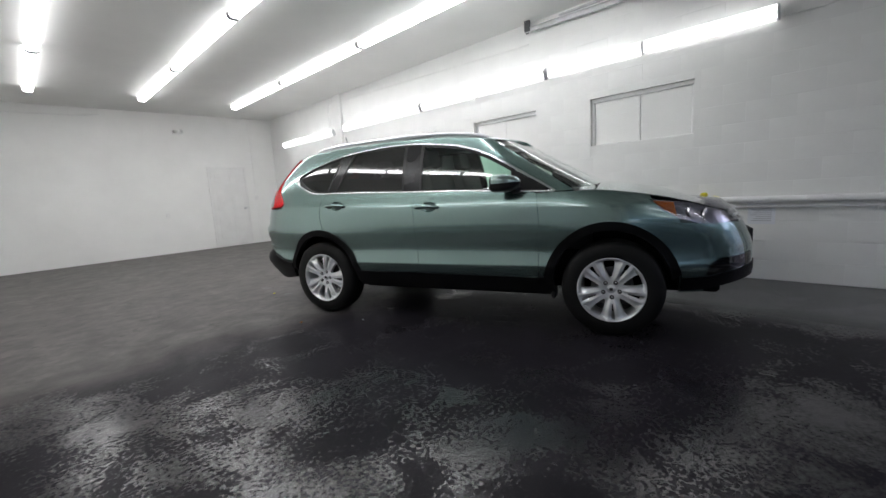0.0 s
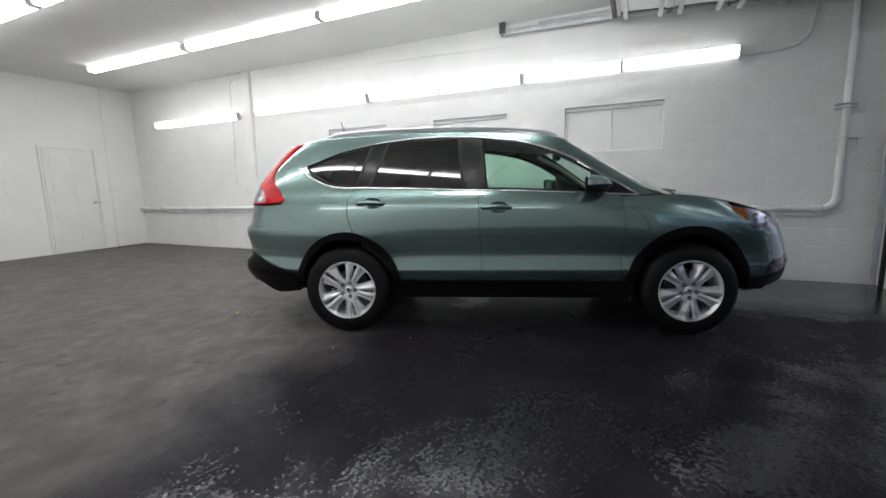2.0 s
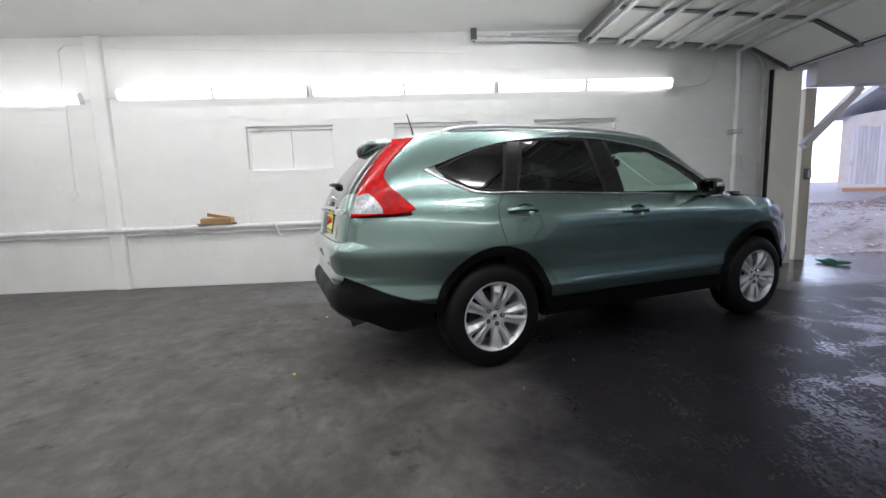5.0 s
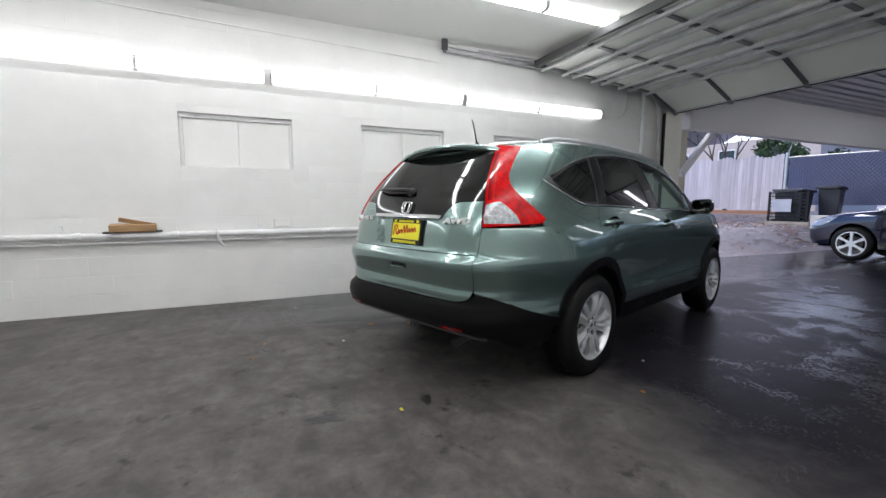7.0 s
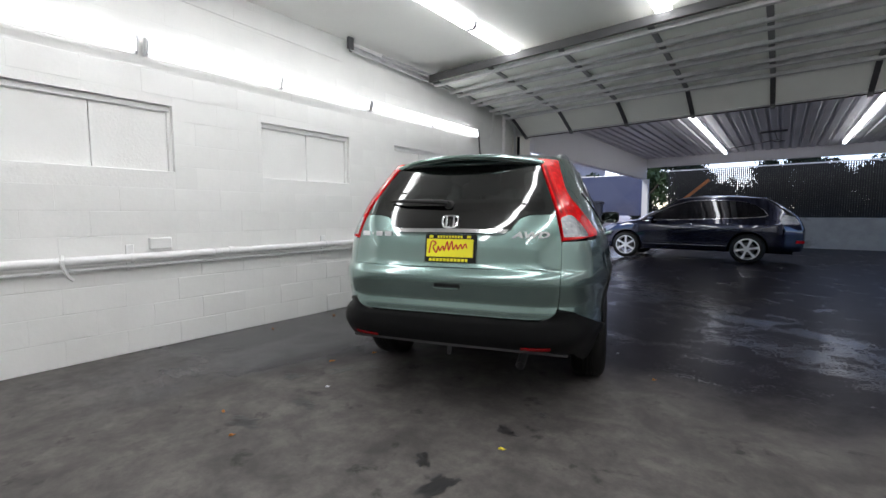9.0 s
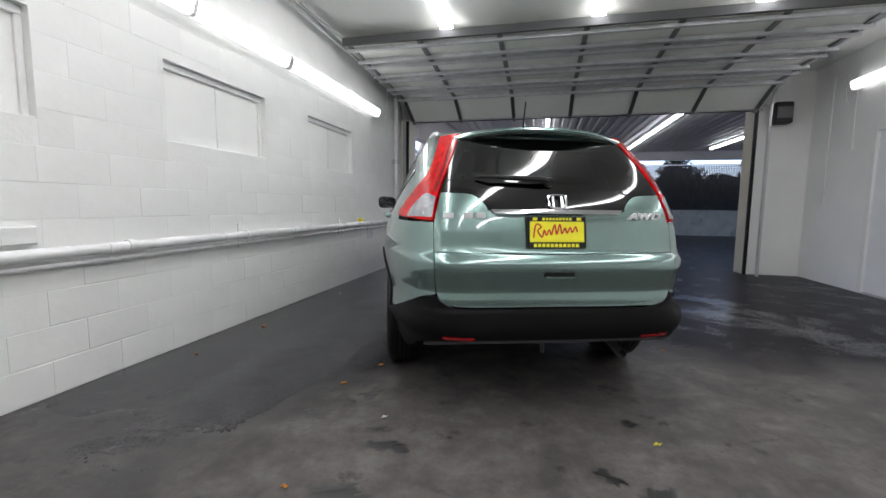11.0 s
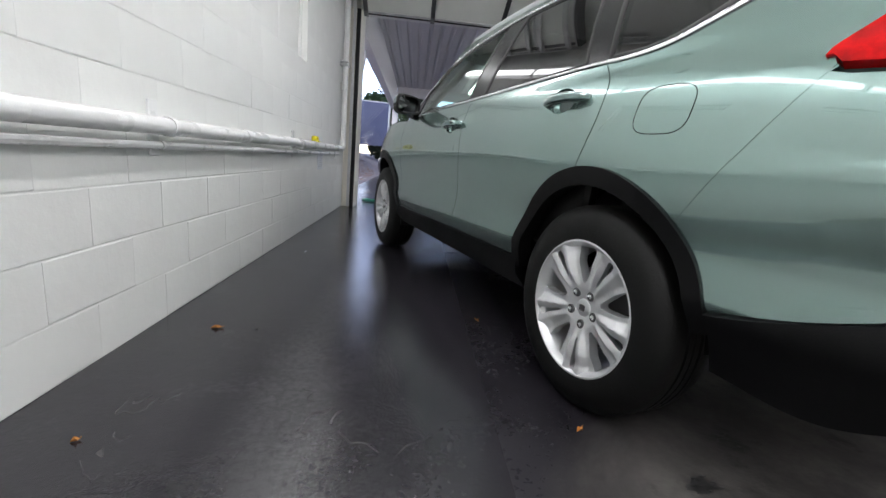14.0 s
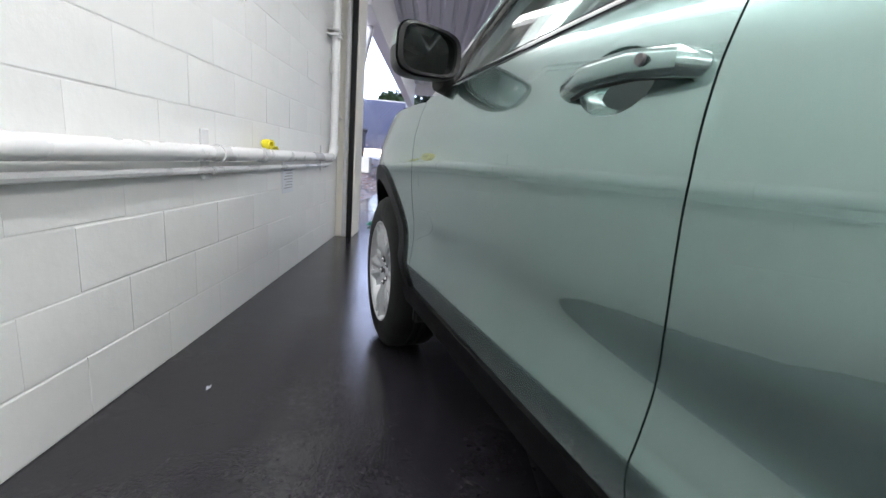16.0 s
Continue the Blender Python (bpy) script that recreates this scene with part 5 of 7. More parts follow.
    for s in (-1, 1):
        add_box(bm, -0.009, 0.01, s * 0.023 - 0.007, s * 0.023 + 0.007, -0.031, 0.031, 0.002, tiltm)
    bmesh.ops.recalc_face_normals(bm, faces=bm.faces)
    part("emblem", bm, CHROME, gate, "chrome maker's emblem", True)
    # letters on the right of the gate, plain bars for the model name on the left
    cu = bpy.data.curves.new("letters", "FONT")
    cu.body, cu.size, cu.extrude, cu.shear, cu.align_x = "AWD", 0.062, 0.004, 0.25, "CENTER"
    cu.offset = 0.0024
    tob = bpy.data.objects.new("letters", cu)
    me = bpy.data.meshes.new_from_object(tob)
    bpy.data.objects.remove(tob)
    lx = float(LOW.back(0.475, 1.062)) - 0.006
    me.transform(pose(lx + 0.003, -0.475, 1.055, 90, 0, -90 + 10) @ Matrix.Diagonal((1.28, 0.76, 1.5, 1)))
    link_mesh("drive_letters", me, LETTER, gate, "chrome letters AWD")
    for k, (y0, wd) in enumerate(((0.405, 0.050), (0.468, 0.046), (0.515, 0.014), (0.568, 0.054))):
        xb = float(LOW.back(y0, 1.06))
        part("name_bar", box(-0.005, 0.006, -wd / 2, wd / 2, -0.015 + (0.011 if k == 2 else 0), 0.015 - (0.011 if k == 2 else 0), 0.003, pose(xb - 0.005, y0, 1.068, 0, 0, -12)), LETTER, gate, "chrome name badge as a plain bar")
    # plate
    px = float(LOW.back(0.0, 0.985)) + 0.034 - 0.012
    pm = pose(px, 0, 0.984, 0, 9, 0)
    plate = part("plate_frame", box(-0.008, 0.012, -0.158, 0.158, -0.083, 0.083, 0.004, pm), BLACKP, gate, "black plate frame")
    part("plate", box(-0.010, 0.0, -0.146, 0.146, -0.052, 0.056, 0.002, pm), PLATEY, plate, "yellow dealer plate")
    bm = bmesh.new()
    zig = [(0.128, -0.030), (0.116, 0.034), (0.098, 0.040), (0.086, 0.026), (0.104, 0.008), (0.082, -0.026)]
    for k in range(7):
        zig += [(0.070 - 0.028 * k, 0.010 + 0.003 * k + (0.022 if k in (2, 3) else 0.0)), (0.060 - 0.028 * k, -0.016 + 0.003 * k)]
    add_tube(bm, [pm @ Vector((-0.0105, y, z)) for y, z in spline(zig, 0.006)], 0.0042, 6)
    part("plate_script", bm, PLATER, plate, "red scrawl across the plate")
    bm = bmesh.new()
    for k in range(11):
        add_box(bm, -0.011, -0.0075, 0.118 - k * 0.0225 - 0.008, 0.118 - k * 0.0225 + 0.008, -0.078, -0.060, 0.0, pm)
    for k in range(9):
        add_box(bm, -0.011, -0.0075, 0.072 - k * 0.018 - 0.006, 0.072 - k * 0.018 + 0.006, 0.062, 0.076, 0.0, pm)
    for s in (-1, 1):
        add_box(bm, -0.011, -0.0075, s * 0.118 - 0.012, s * 0.118 + 0.012, 0.061, 0.077, 0.0, pm)
    part("frame_lettering", bm, PLATEY, plate, "yellow lettering as plain bars")["kind"] = "stuff"
    hx0 = float(LOW.back(0, 0.76))
    part("gate_handle", box(hx0 + 0.012, hx0 + 0.05, -0.080, 0.080, 0.762, 0.790, 0.004), BLACKP, gate, "black grip")
    part("grip_lip", box(hx0 - 0.004, hx0 + 0.03, -0.078, 0.078, 0.752, 0.7605, 0.003), PAINT, gate)
    # shade in the pressed line of the gate, laid on as a thin dark strip
    crease = outline([(0.0, 0.8740), (0.35, 0.8752), (0.628, 0.8800)], [(0.628, 0.8800), (0.628, 0.8832)], [(0.628, 0.8832), (0.35, 0.8786), (0.0, 0.8774)], [(0.0, 0.8774), (0.0, 0.8740)], gap=0.02)
    sheet_mesh("gate_seam", lsheet(LOW, LOW.from_y(crease), both=True, step=0.03, off=0.0014, thick=0.004), SHADOWB, gate, "dark strip drawing the shade in the pressed line")
    # rear wiper
    wx = float(UP.back(0, 1.25))
    wi = part("rear_wiper", tube([(wx - 0.02, 0.03, 1.250), (wx - 0.035, 0.06, 1.258), (wx - 0.03, 0.34, 1.268), (wx - 0.004, 0.42, 1.268)], 0.011, 8, radii=[0.016, 0.018, 0.011, 0.006]), BLACKP, gate, "black rear wiper", True)
    part("wiper_pivot", lathe([(0.0, -0.03), (0.022, -0.03), (0.028, -0.01), (0.03, 0.01), (0.0, 0.01)], 18, pose(wx - 0.006, 0.03, 1.245, 0, 0, -90)), BLACKP, wi, smooth=True)
    # spoiler lip
    P = np.zeros((10, 41, 3))
    for i in range(10):
        for j, u in enumerate(np.linspace(-1, 1, 41)):
            y = 0.500 * u
            back = -1.965 + 0.085 * abs(u) ** 2.6
            prof = [(0.30, 0.004), (0.15, 0.010), (0.04, 0.006), (0.008, -0.004), (0.0, -0.016), (0.004, -0.028), (0.02, -0.034), (0.06, -0.034), (0.12, -0.030), (0.2, -0.03)][i]
            x = back + prof[0]
            base = 1.568 - 0.052 * abs(u) ** 2.4
            top = float(ROOFC(max(x, -1.75))) - 0.052 * abs(u) ** 2.4
            mixk = min(1.0, prof[0] / 0.3)
            P[i, j] = (x, y, base * (1 - mixk) + max(base, min(top, 1.612)) * mixk + prof[1])
    part("spoiler", grid_mesh(P), PAINT, gate, "sage green roof spoiler", True)
    # rear lamps
    inner = [(0.642, 1.040), (0.632, 1.11), (0.609, 1.19), (0.578, 1.27), (0.546, 1.345), (0.516, 1.415), (0.487, 1.485), (0.460, 1.532)]
    lamp_l = UP.from_x(outline(light_side + [(-1.826, 1.075)], [(-1.83, 1.072), (-1.862, 1.042)])[:-1])
    low_edge = UP.from_y([(0.642, 1.038)])[0]
    lp = [(a, b) for a, b in lamp_l] + spline([lamp_l[-1], low_edge], 0.02)[1:] + UP.from_y(spline(inner, 0.015))[1:] + spline([UP.from_y([(0.460, 1.532)])[0], lamp_l[0]], 0.02)[1:-1]
    l_in = low_edge[0]
    for mir in (True, False):
        lamp = sheet_mesh("rear_lamp", lsheet(UP, lp, step=0.018, off=0.008, thick=0.03, mirror=mir), REDL, car, "tall red rear lamp with clear lower lens")
        lo = UP.from_y([(0.646, 1.056), (0.624, 1.160)])
        cl = outline([lo[0], (l_in + 0.215, 1.056)], [(l_in + 0.215, 1.056), (l_in + 0.18, 1.10), (l_in + 0.10, 1.155), (l_in + 0.045, 1.178), lo[1]], [lo[1], lo[0]])
        sheet_mesh("clear_lens", lsheet(UP, cl, step=0.02, off=0.011, thick=0.006, mirror=mir), CLEARL, lamp, "clear faceted reversing lens")
        edge_in = UP.from_y(spline([p for p in inner if 1.18 < p[1] < 1.49], 0.015))
        for o0, o1, mt, off in ((0.012, 0.028, REDD, 0.0095), (0.040, 0.050, REDB, 0.0095)):
            gd = outline([(a + o0, z) for a, z in edge_in], [(edge_in[-1][0] + o0, edge_in[-1][1]), (edge_in[-1][0] + o1, edge_in[-1][1])], [(a + o1, z) for a, z in edge_in[::-1]], gap=0.015)
            sheet_mesh("light_guide", lsheet(UP, gd, step=0.02, off=off, thick=0.003, mirror=mir), mt, lamp, "ribbed red light guide")
    # painted rear bumper corners and the black lower bumper
    btop = UP.from_y([(0.0, 0.597), (0.45, 0.597), (0.560, 0.604), (0.607, 0.625), (0.640, 0.652)])
    bside = LOW.from_x([(-2.08, 0.602), (-1.98, 0.558), (-1.88, 0.525), (-1.724, 0.492)])
    corner = outline(LOW.from_x([(-1.720, 0.498)] + [p for p in arc(-1.300, 0.352, 0.435, 0.468, 168, 118) if p[1] > 0.502 and p[0] < -1.606]), LOW.from_x([(x - 0.001, z - 0.0006) for x, z in spline(bump_cut, 0.015)[::-1]]),
                     [LOW.from_x([(-1.842, 1.052)])[0], LOW.from_x([(-1.865, 1.036)])[0], LOW.from_y([(0.6425, 1.032)])[0]], LOW.from_y([(0.6425, 1.032), (0.6435, 0.90), (0.6435, 0.78), (0.633, 0.668)]),
                     [LOW.from_y([(0.637, 0.664)])[0], (LOW.from_y([(0.66, 0.66)])[0][0] + 0.05, 0.648), bside[0]], [(a, z + 0.004) for a, z in bside])
    both_sides("rear_bumper_corner", LOW, corner, PAINT, "sage green bumper corner", step=(0.024, 0.012))
    black = outline(btop, [btop[-1], (btop[-1][0] + 0.075, 0.642), bside[0]], bside, [bside[-1], LOW.from_x([(-1.735, 0.335)])[0]], [LOW.from_x([(-1.735, 0.335)])[0], LOW.from_x([(-1.95, 0.315)])[0], LOW.from_y([(0.70, 0.40)])[0], LOW.from_y([(0.55, 0.438)])[0], (0.0, 0.440)], [(0.0, 0.440), (0.0, 0.597)])

    def ledge(p):
        return -0.008 + 0.032 * np.clip((0.605 - p[:, 2]) / 0.045, 0, 1) - 0.02 * np.clip((0.50 - p[:, 2]) / 0.12, 0, 1)

    rb = sheet_mesh("rear_bumper", lsheet(LOW, black, both=True, step=0.022, off=ledge, thick=0.05), CLAD, car, "grained black lower rear bumper")
    lipn = outline([(0.0, 0.422), LOW.from_y([(0.5, 0.422)])[0], LOW.from_y([(0.68, 0.390)])[0]], [LOW.from_y([(0.68, 0.390)])[0], LOW.from_y([(0.68, 0.406)])[0]], [LOW.from_y([(0.68, 0.406)])[0], LOW.from_y([(0.5, 0.440)])[0], (0.0, 0.440)], [(0.0, 0.440), (0.0, 0.422)])
    sheet_mesh("bumper_lip", lsheet(LOW, lipn, both=True, step=0.03, off=0.013, thick=0.06), mat("satin_grey_trim", (0.09, 0.09, 0.095), 0.35, 0.5), rb, "satin grey skid strip")
    for mir in (True, False):
        rf = outline(LOW.from_y([(0.44, 0.448), (0.59, 0.452)]), LOW.from_y([(0.594, 0.466)]) + LOW.from_y([(0.44, 0.460)]), gap=0.02)
        sheet_mesh("reflector", lsheet(LOW, rf, step=0.03, off=0.024, thick=0.014, mirror=mir), REDD, rb, "red reflector")
    part("exhaust_tip", lathe([(0.024, -0.10), (0.027, -0.10), (0.027, 0.06), (0.024, 0.06)], 18, pose(-2.08, -0.42, 0.325, 12, 0, -90), True), DARKM, car, "dark exhaust tail pipe", True)
    part("tow_loop", tube([(-2.15, 0.03, 0.38), (-2.16, 0.03, 0.32), (-2.13, 0.03, 0.31), (-2.12, 0.03, 0.37)], 0.008, 6), DARKM, car)
    # arch cladding and sills
    rin = arc(-1.305, 0.352, 0.388, 0.413, 6, 170)
    pts = outline(arc(-1.300, 0.352, 0.438, 0.471, 169, 4), [(-0.863, 0.385), (-0.917, 0.392)], rin, [(-1.690, 0.425), (-1.731, 0.438)], gap=0.02)
    both_sides("rear_arch_trim", LOW, LOW.from_x(pts), CLAD, "black rear wheel arch trim", step=0.035, off=0.010, thick=0.06)
    fin = arc(1.300, 0.352, 0.405, 0.428, 10, 174)
    pts = outline(arc(1.298, 0.352, 0.465, 0.490, 174, 14), [(1.752, 0.468), (1.70, 0.425)], fin, [(0.897, 0.395), (0.836, 0.40)], gap=0.02)
    both_sides("front_arch_trim", LOW, LOW.from_x(pts), CLAD, "black front wheel arch trim", step=0.035, off=0.010, thick=0.06)
    pts = outline([(-0.90, 0.43), (0.0, 0.426), (0.90, 0.42)], [(0.90, 0.42), (0.92, 0.285)], [(0.92, 0.285), (-0.90, 0.285)], [(-0.90, 0.285), (-0.90, 0.43)], gap=0.03)

    def tuck(p):
        return 0.006 + 0.012 * np.clip((0.42 - p[:, 2]) / 0.02, 0, 1) - 0.05 * np.clip((0.36 - p[:, 2]) / 0.08, 0, 1)

    both_sides("sill_trim", LOW, LOW.from_x(pts), CLAD, "black sill trim", step=(0.06, 0.02), off=tuck, thick=0.05)
    # front bumper, grille, lamps
    def fy(pts):
        return LOW.front_y(pts)

    fcut = LOW.from_x([(1.604, 0.722), (1.738, 0.838)])
    bumper = outline(fcut, [fcut[1], LOW.from_x([(1.85, 0.805)])[0], LOW.from_x([(1.96, 0.775)])[0], fy([(0.5, 0.765)])[0], fy([(0.0, 0.76)])[0]], fy([(0.0, 0.76), (0.0, 0.51)]),
                     [fy([(0.0, 0.51)])[0], fy([(0.5, 0.505)])[0], LOW.from_x([(1.93, 0.447)])[0], LOW.from_x([(1.768, 0.436)])[0]], LOW.from_x(arc(1.298, 0.352, 0.465, 0.49, 10, 53)), gap=0.02)
    sheet_mesh("front_bumper", lsheet(LOW, bumper, both=True, step=0.03), PAINT, car, "sage green front bumper")
    lowb = outline([LOW.from_x([(1.764, 0.428)])[0], LOW.from_x([(1.93, 0.440)])[0], fy([(0.5, 0.498)])[0], fy([(0.0, 0.502)])[0]], fy([(0.0, 0.502), (0.0, 0.38)]), [fy([(0.0, 0.38)])[0], fy([(0.5, 0.41)])[0], LOW.from_x([(1.90, 0.355)])[0], LOW.from_x([(1.745, 0.345)])[0]], gap=0.03)
    sheet_mesh("front_lower_bumper", lsheet(LOW, lowb, both=True, step=0.04, off=0.006, thick=0.04), CLAD, car, "black lower front bumper")
    fog = outline(LOW.from_x([(1.902, 0.452), (1.93, 0.535), (1.98, 0.568)]), [LOW.from_x([(1.98, 0.568)])[0], fy([(0.52, 0.585)])[0]], [fy([(0.52, 0.585)])[0], fy([(0.54, 0.512)])[0]], [fy([(0.54, 0.512)])[0], LOW.from_x([(1.902, 0.452)])[0]], gap=0.03)
    for mir in (True, False):
        fo = sheet_mesh("fog_lamp_recess", lsheet(LOW, fog, step=0.03, off=0.008, thick=0.01, mirror=mir), GLOSSB, car, "gloss black fog lamp recess")
        s = -1 if mir else 1
        q = LOW.nose(0.62, 0.54)
        part("fog_lamp", lathe([(0.0, -0.016), (0.024, -0.014), (0.030, -0.006), (0.032, 0.01)], 20, pose(float(q) - 0.004, s * 0.62, 0.543, 0, 0, 90)), LENS, fo, smooth=True)
    lampo = outline([(1.545, 0.985), (1.73, 0.962), (1.90, 0.922), (2.01, 0.882)], [(2.01, 0.882), (2.085, 0.835), (2.098, 0.80)], [(2.098, 0.80), (1.96, 0.790), (1.84, 0.812), (1.735, 0.848), (1.63, 0.915), (1.545, 0.985)], gap=0.015)
    amber = outline([(1.575, 0.972), (1.70, 0.955)], [(1.70, 0.955), (1.72, 0.865)], [(1.72, 0.865), (1.64, 0.918), (1.575, 0.972)], gap=0.015)
    for mir in (True, False):
        hl = sheet_mesh("headlamp", lsheet(LOW, LOW.from_x(lampo), step=0.025, off=-0.012, thick=0.02, mirror=mir), HEADL, car, "swept headlamp with amber corner")
        sheet_mesh("lamp_lens", lsheet(LOW, LOW.from_x(lampo), step=0.025, off=0.004, thick=0.004, mirror=mir), LENS, hl, "clear lens")
        sheet_mesh("turn_lens", lsheet(LOW, LOW.from_x(amber), step=0.025, off=-0.004, thick=0.006, mirror=mir), AMBER, hl, "amber turn signal")
        s = -1 if mir else 1
        for xx, zz, r in ((1.80, 0.882, 0.034), (1.895, 0.855, 0.042)):
            yy = float(LOW.side(np.array(xx), np.array(zz)))
            part("reflector_bowl", lathe([(0.0, 0.02), (r * 0.6, 0.012), (r, -0.012), (r * 1.06, -0.012), (r * 1.06, 0.0)], 20, pose(xx - 0.004, s * (yy - 0.022), zz, 0, 0, 62 if mir else 118)), CHROME, hl, smooth=True)
    gr = outline([LOW.from_x([(2.10, 0.795)])[0], fy([(0.40, 0.775)])[0], fy([(0.0, 0.77)])[0]], fy([(0.0, 0.77), (0.0, 0.885)]), [fy([(0.0, 0.885)])[0], fy([(0.4, 0.875)])[0], LOW.from_x([(2.06, 0.85)])[0]], gap=0.03)
    gg = sheet_mesh("grille", lsheet(LOW, gr, both=True, step=0.04, off=-0.01), GLOSSB, car, "black grille with chrome bars")
    for z in (0.80, 0.838, 0.872):
        pts3 = [LOW.full(np.array([a]), np.array([b]), 0.004)[0][0] for a, b in fy([(y, z) for y in np.linspace(0.0, 0.56, 12)])]
        line = [(p[0], -p[1], p[2]) for p in pts3[::-1]] + [tuple(p) for p in pts3[1:]]
        part("grille_bar", tube(line, 0.011, 6), CHROME, gg, smooth=True)
    part("front_plate", box(2.245, 2.262, -0.155, 0.155, 0.555, 0.70, 0.004), BLACKP, car, "black front plate holder")
    # glass and pillars at the sides
    qg = outline([(-1.645, 1.318), (-1.53, 1.368), (-1.36, 1.432), (-1.104, 1.491)], [(-1.104, 1.491), (-1.212, 1.171)], [(-1.212, 1.171), (-1.40, 1.184), (-1.54, 1.246), (-1.645, 1.318)])
    rgl = outline([(-0.972, 1.514), (-0.70, 1.536), (-0.403, 1.536)], [(-0.403, 1.536), (-0.369, 1.138)], [(-0.369, 1.138), (-0.75, 1.152), (-1.105, 1.166)], [(-1.105, 1.166), (-0.972, 1.514)])
    fgl = outline([(-0.236, 1.530), (-0.04, 1.500), (0.17, 1.458), (0.38, 1.378), (0.60, 1.256)], [(0.60, 1.256), (0.615, 1.096)], [(0.615, 1.096), (0.2, 1.118), (-0.197, 1.130)], [(-0.197, 1.130), (-0.236, 1.530)])
    bp = outline([(-0.410, 1.540), (-0.229, 1.532)], [(-0.229, 1.532), (-0.190, 1.126)], [(-0.190, 1.126), (-0.362, 1.134)], [(-0.362, 1.134), (-0.410, 1.540)])
    cp = outline([(-1.112, 1.494), (-0.965, 1.520)], [(-0.965, 1.520), (-1.098, 1.160)], [(-1.098, 1.160), (-1.220, 1.166)], [(-1.220, 1.166), (-1.112, 1.494)])
    sail = outline([(0.598, 1.258), (0.905, 1.083)], [(0.905, 1.083), (0.608, 1.094)], [(0.608, 1.094), (0.598, 1.258)])
    dlo = outline(belt, dlo_rear, dlo_top)
    for k, mir in enumerate((True, False)):
        fd, rd = fdoors[k], rdoors[k]
        sheet_mesh("quarter_window", lsheet(UP, UP.from_x(qg), step=0.05, off=-0.004, thick=0.004, mirror=mir), TINTG, car, "dark privacy glass")
        sheet_mesh("window", lsheet(UP, UP.from_x(rgl), step=0.05, off=-0.004, thick=0.004, mirror=mir), TINTG, rd, "dark privacy glass")
        sheet_mesh("window", lsheet(UP, UP.from_x(fgl), step=0.05, off=-0.004, thick=0.004, mirror=mir), CLEARG, fd, "clear greenish side window")
        sheet_mesh("centre_pillar", lsheet(UP, UP.from_x(bp), step=0.04, off=-0.001, thick=0.03, mirror=mir), PILLARB, car, "black centre pillar cover")
        sheet_mesh("rear_pillar", lsheet(UP, UP.from_x(cp), step=0.04, off=-0.001, thick=0.03, mirror=mir), PILLARB, rd, "black rear pillar cover")
        sheet_mesh("mirror_sail", lsheet(UP, UP.from_x(sail), step=0.04, off=-0.001, thick=0.01, mirror=mir), BLACKP, fd, "black mirror corner")
        part("window_surround", ribbon(UP, UP.from_x(dlo), 0.012, 0.006, 0.001, True, mir), CHROME, car, "bright chrome window surround", True)
        tipp = outline([(-1.708, 1.321), (-1.64, 1.343)], [(-1.64, 1.343), (-1.64, 1.318), (-1.60, 1.275)], [(-1.60, 1.275), (-1.62, 1.262), (-1.708, 1.321)])
        sheet_mesh("surround_tip", lsheet(UP, UP.from_x(tipp), step=0.03, off=0.004, thick=0.006, mirror=mir), CHROME, car, "chrome corner of the window surround")
        for lpz, ob in ((qg, car), (rgl, rd), (fgl, fd)):
            part("window_seal", ribbon(UP, UP.from_x(lpz), 0.022, 0.006, -0.006, True, mir), BLACKP, ob, "", True)
        # shoulder under the glass where the pillar base steps in
        sh = [(x, z) for x, z in spline(belt, 0.03)]
        P = np.zeros((4, len(sh), 3))
        for j, (x, z) in enumerate(sh):
            yo, yi = float(LOW.side(np.array(x), np.array(z - 0.006))), float(UP.side(np.array(x), np.array(z)))
            for i, f in enumerate((0.0, 0.35, 0.7, 1.0)):
                P[i, j] = (x, (yo + (yi - 0.004 - yo) * f) * (-1 if mir else 1), z - 0.006 + 0.008 * f)
        part("shoulder", grid_mesh(P), PAINT, fd, "", True)
        # door handles
        s = -1 if mir else 1
        for ob, x0 in ((fd, -0.115), (rd, -1.085)):
            zc = 1.000 if ob is fd else 1.045
            y0 = float(LOW.side(np.array(x0), np.array(zc)))
            cup = lathe([(0.0, 0.030), (0.35, 0.028), (0.70, 0.018), (0.92, 0.005), (1.0, -0.001), (1.04, -0.001)], 28, pose(x0 + 0.012, s * (y0 - 0.0005), zc - 0.004, 0, 0, 0 if mir else 180) @ Matrix.Diagonal((0.072, 1, 0.044, 1)))
            hd = part("handle_cup", cup, PAINT, ob, "", True)
            bar = [(x0 - 0.118, y0 - 0.004, zc - 0.002), (x0 - 0.105, y0 + 0.022, zc), (x0 - 0.05, y0 + 0.036, zc + 0.003), (x0 + 0.03, y0 + 0.036, zc + 0.002), (x0 + 0.09, y0 + 0.020, zc - 0.004), (x0 + 0.108, y0 - 0.004, zc - 0.008)]
            bm = tube([(a, s * b, c) for a, b, c in bar], 0.014, 12, radii=[0.010, 0.0125, 0.0125, 0.0125, 0.011, 0.008])
            for v in bm.verts:
                v.co.z = zc + (v.co.z - zc) * 1.35
            hb = part("handle", bm, PAINT, ob, "body-coloured pull handle", True)
            part("handle_back", tube([(a, s * (b - 0.011), c - 0.006) for a, b, c in bar[1:5]], 0.0105, 8), BLACKP, hb, "black inner side of the handle", True)
            if ob is fd and s > 0:
                part("key_lock", lathe([(0.0, -0.003), (0.0065, -0.002), (0.0075, 0.002), (0.0, 0.004)], 16, pose(x0 - 0.075, y0 + 0.0455, zc + 0.003, 0, 0, 180)), DARKM, hb, "dark key lock", True)
        # mirrors
        my = 0.962
        P = np.zeros((9, 24, 3))
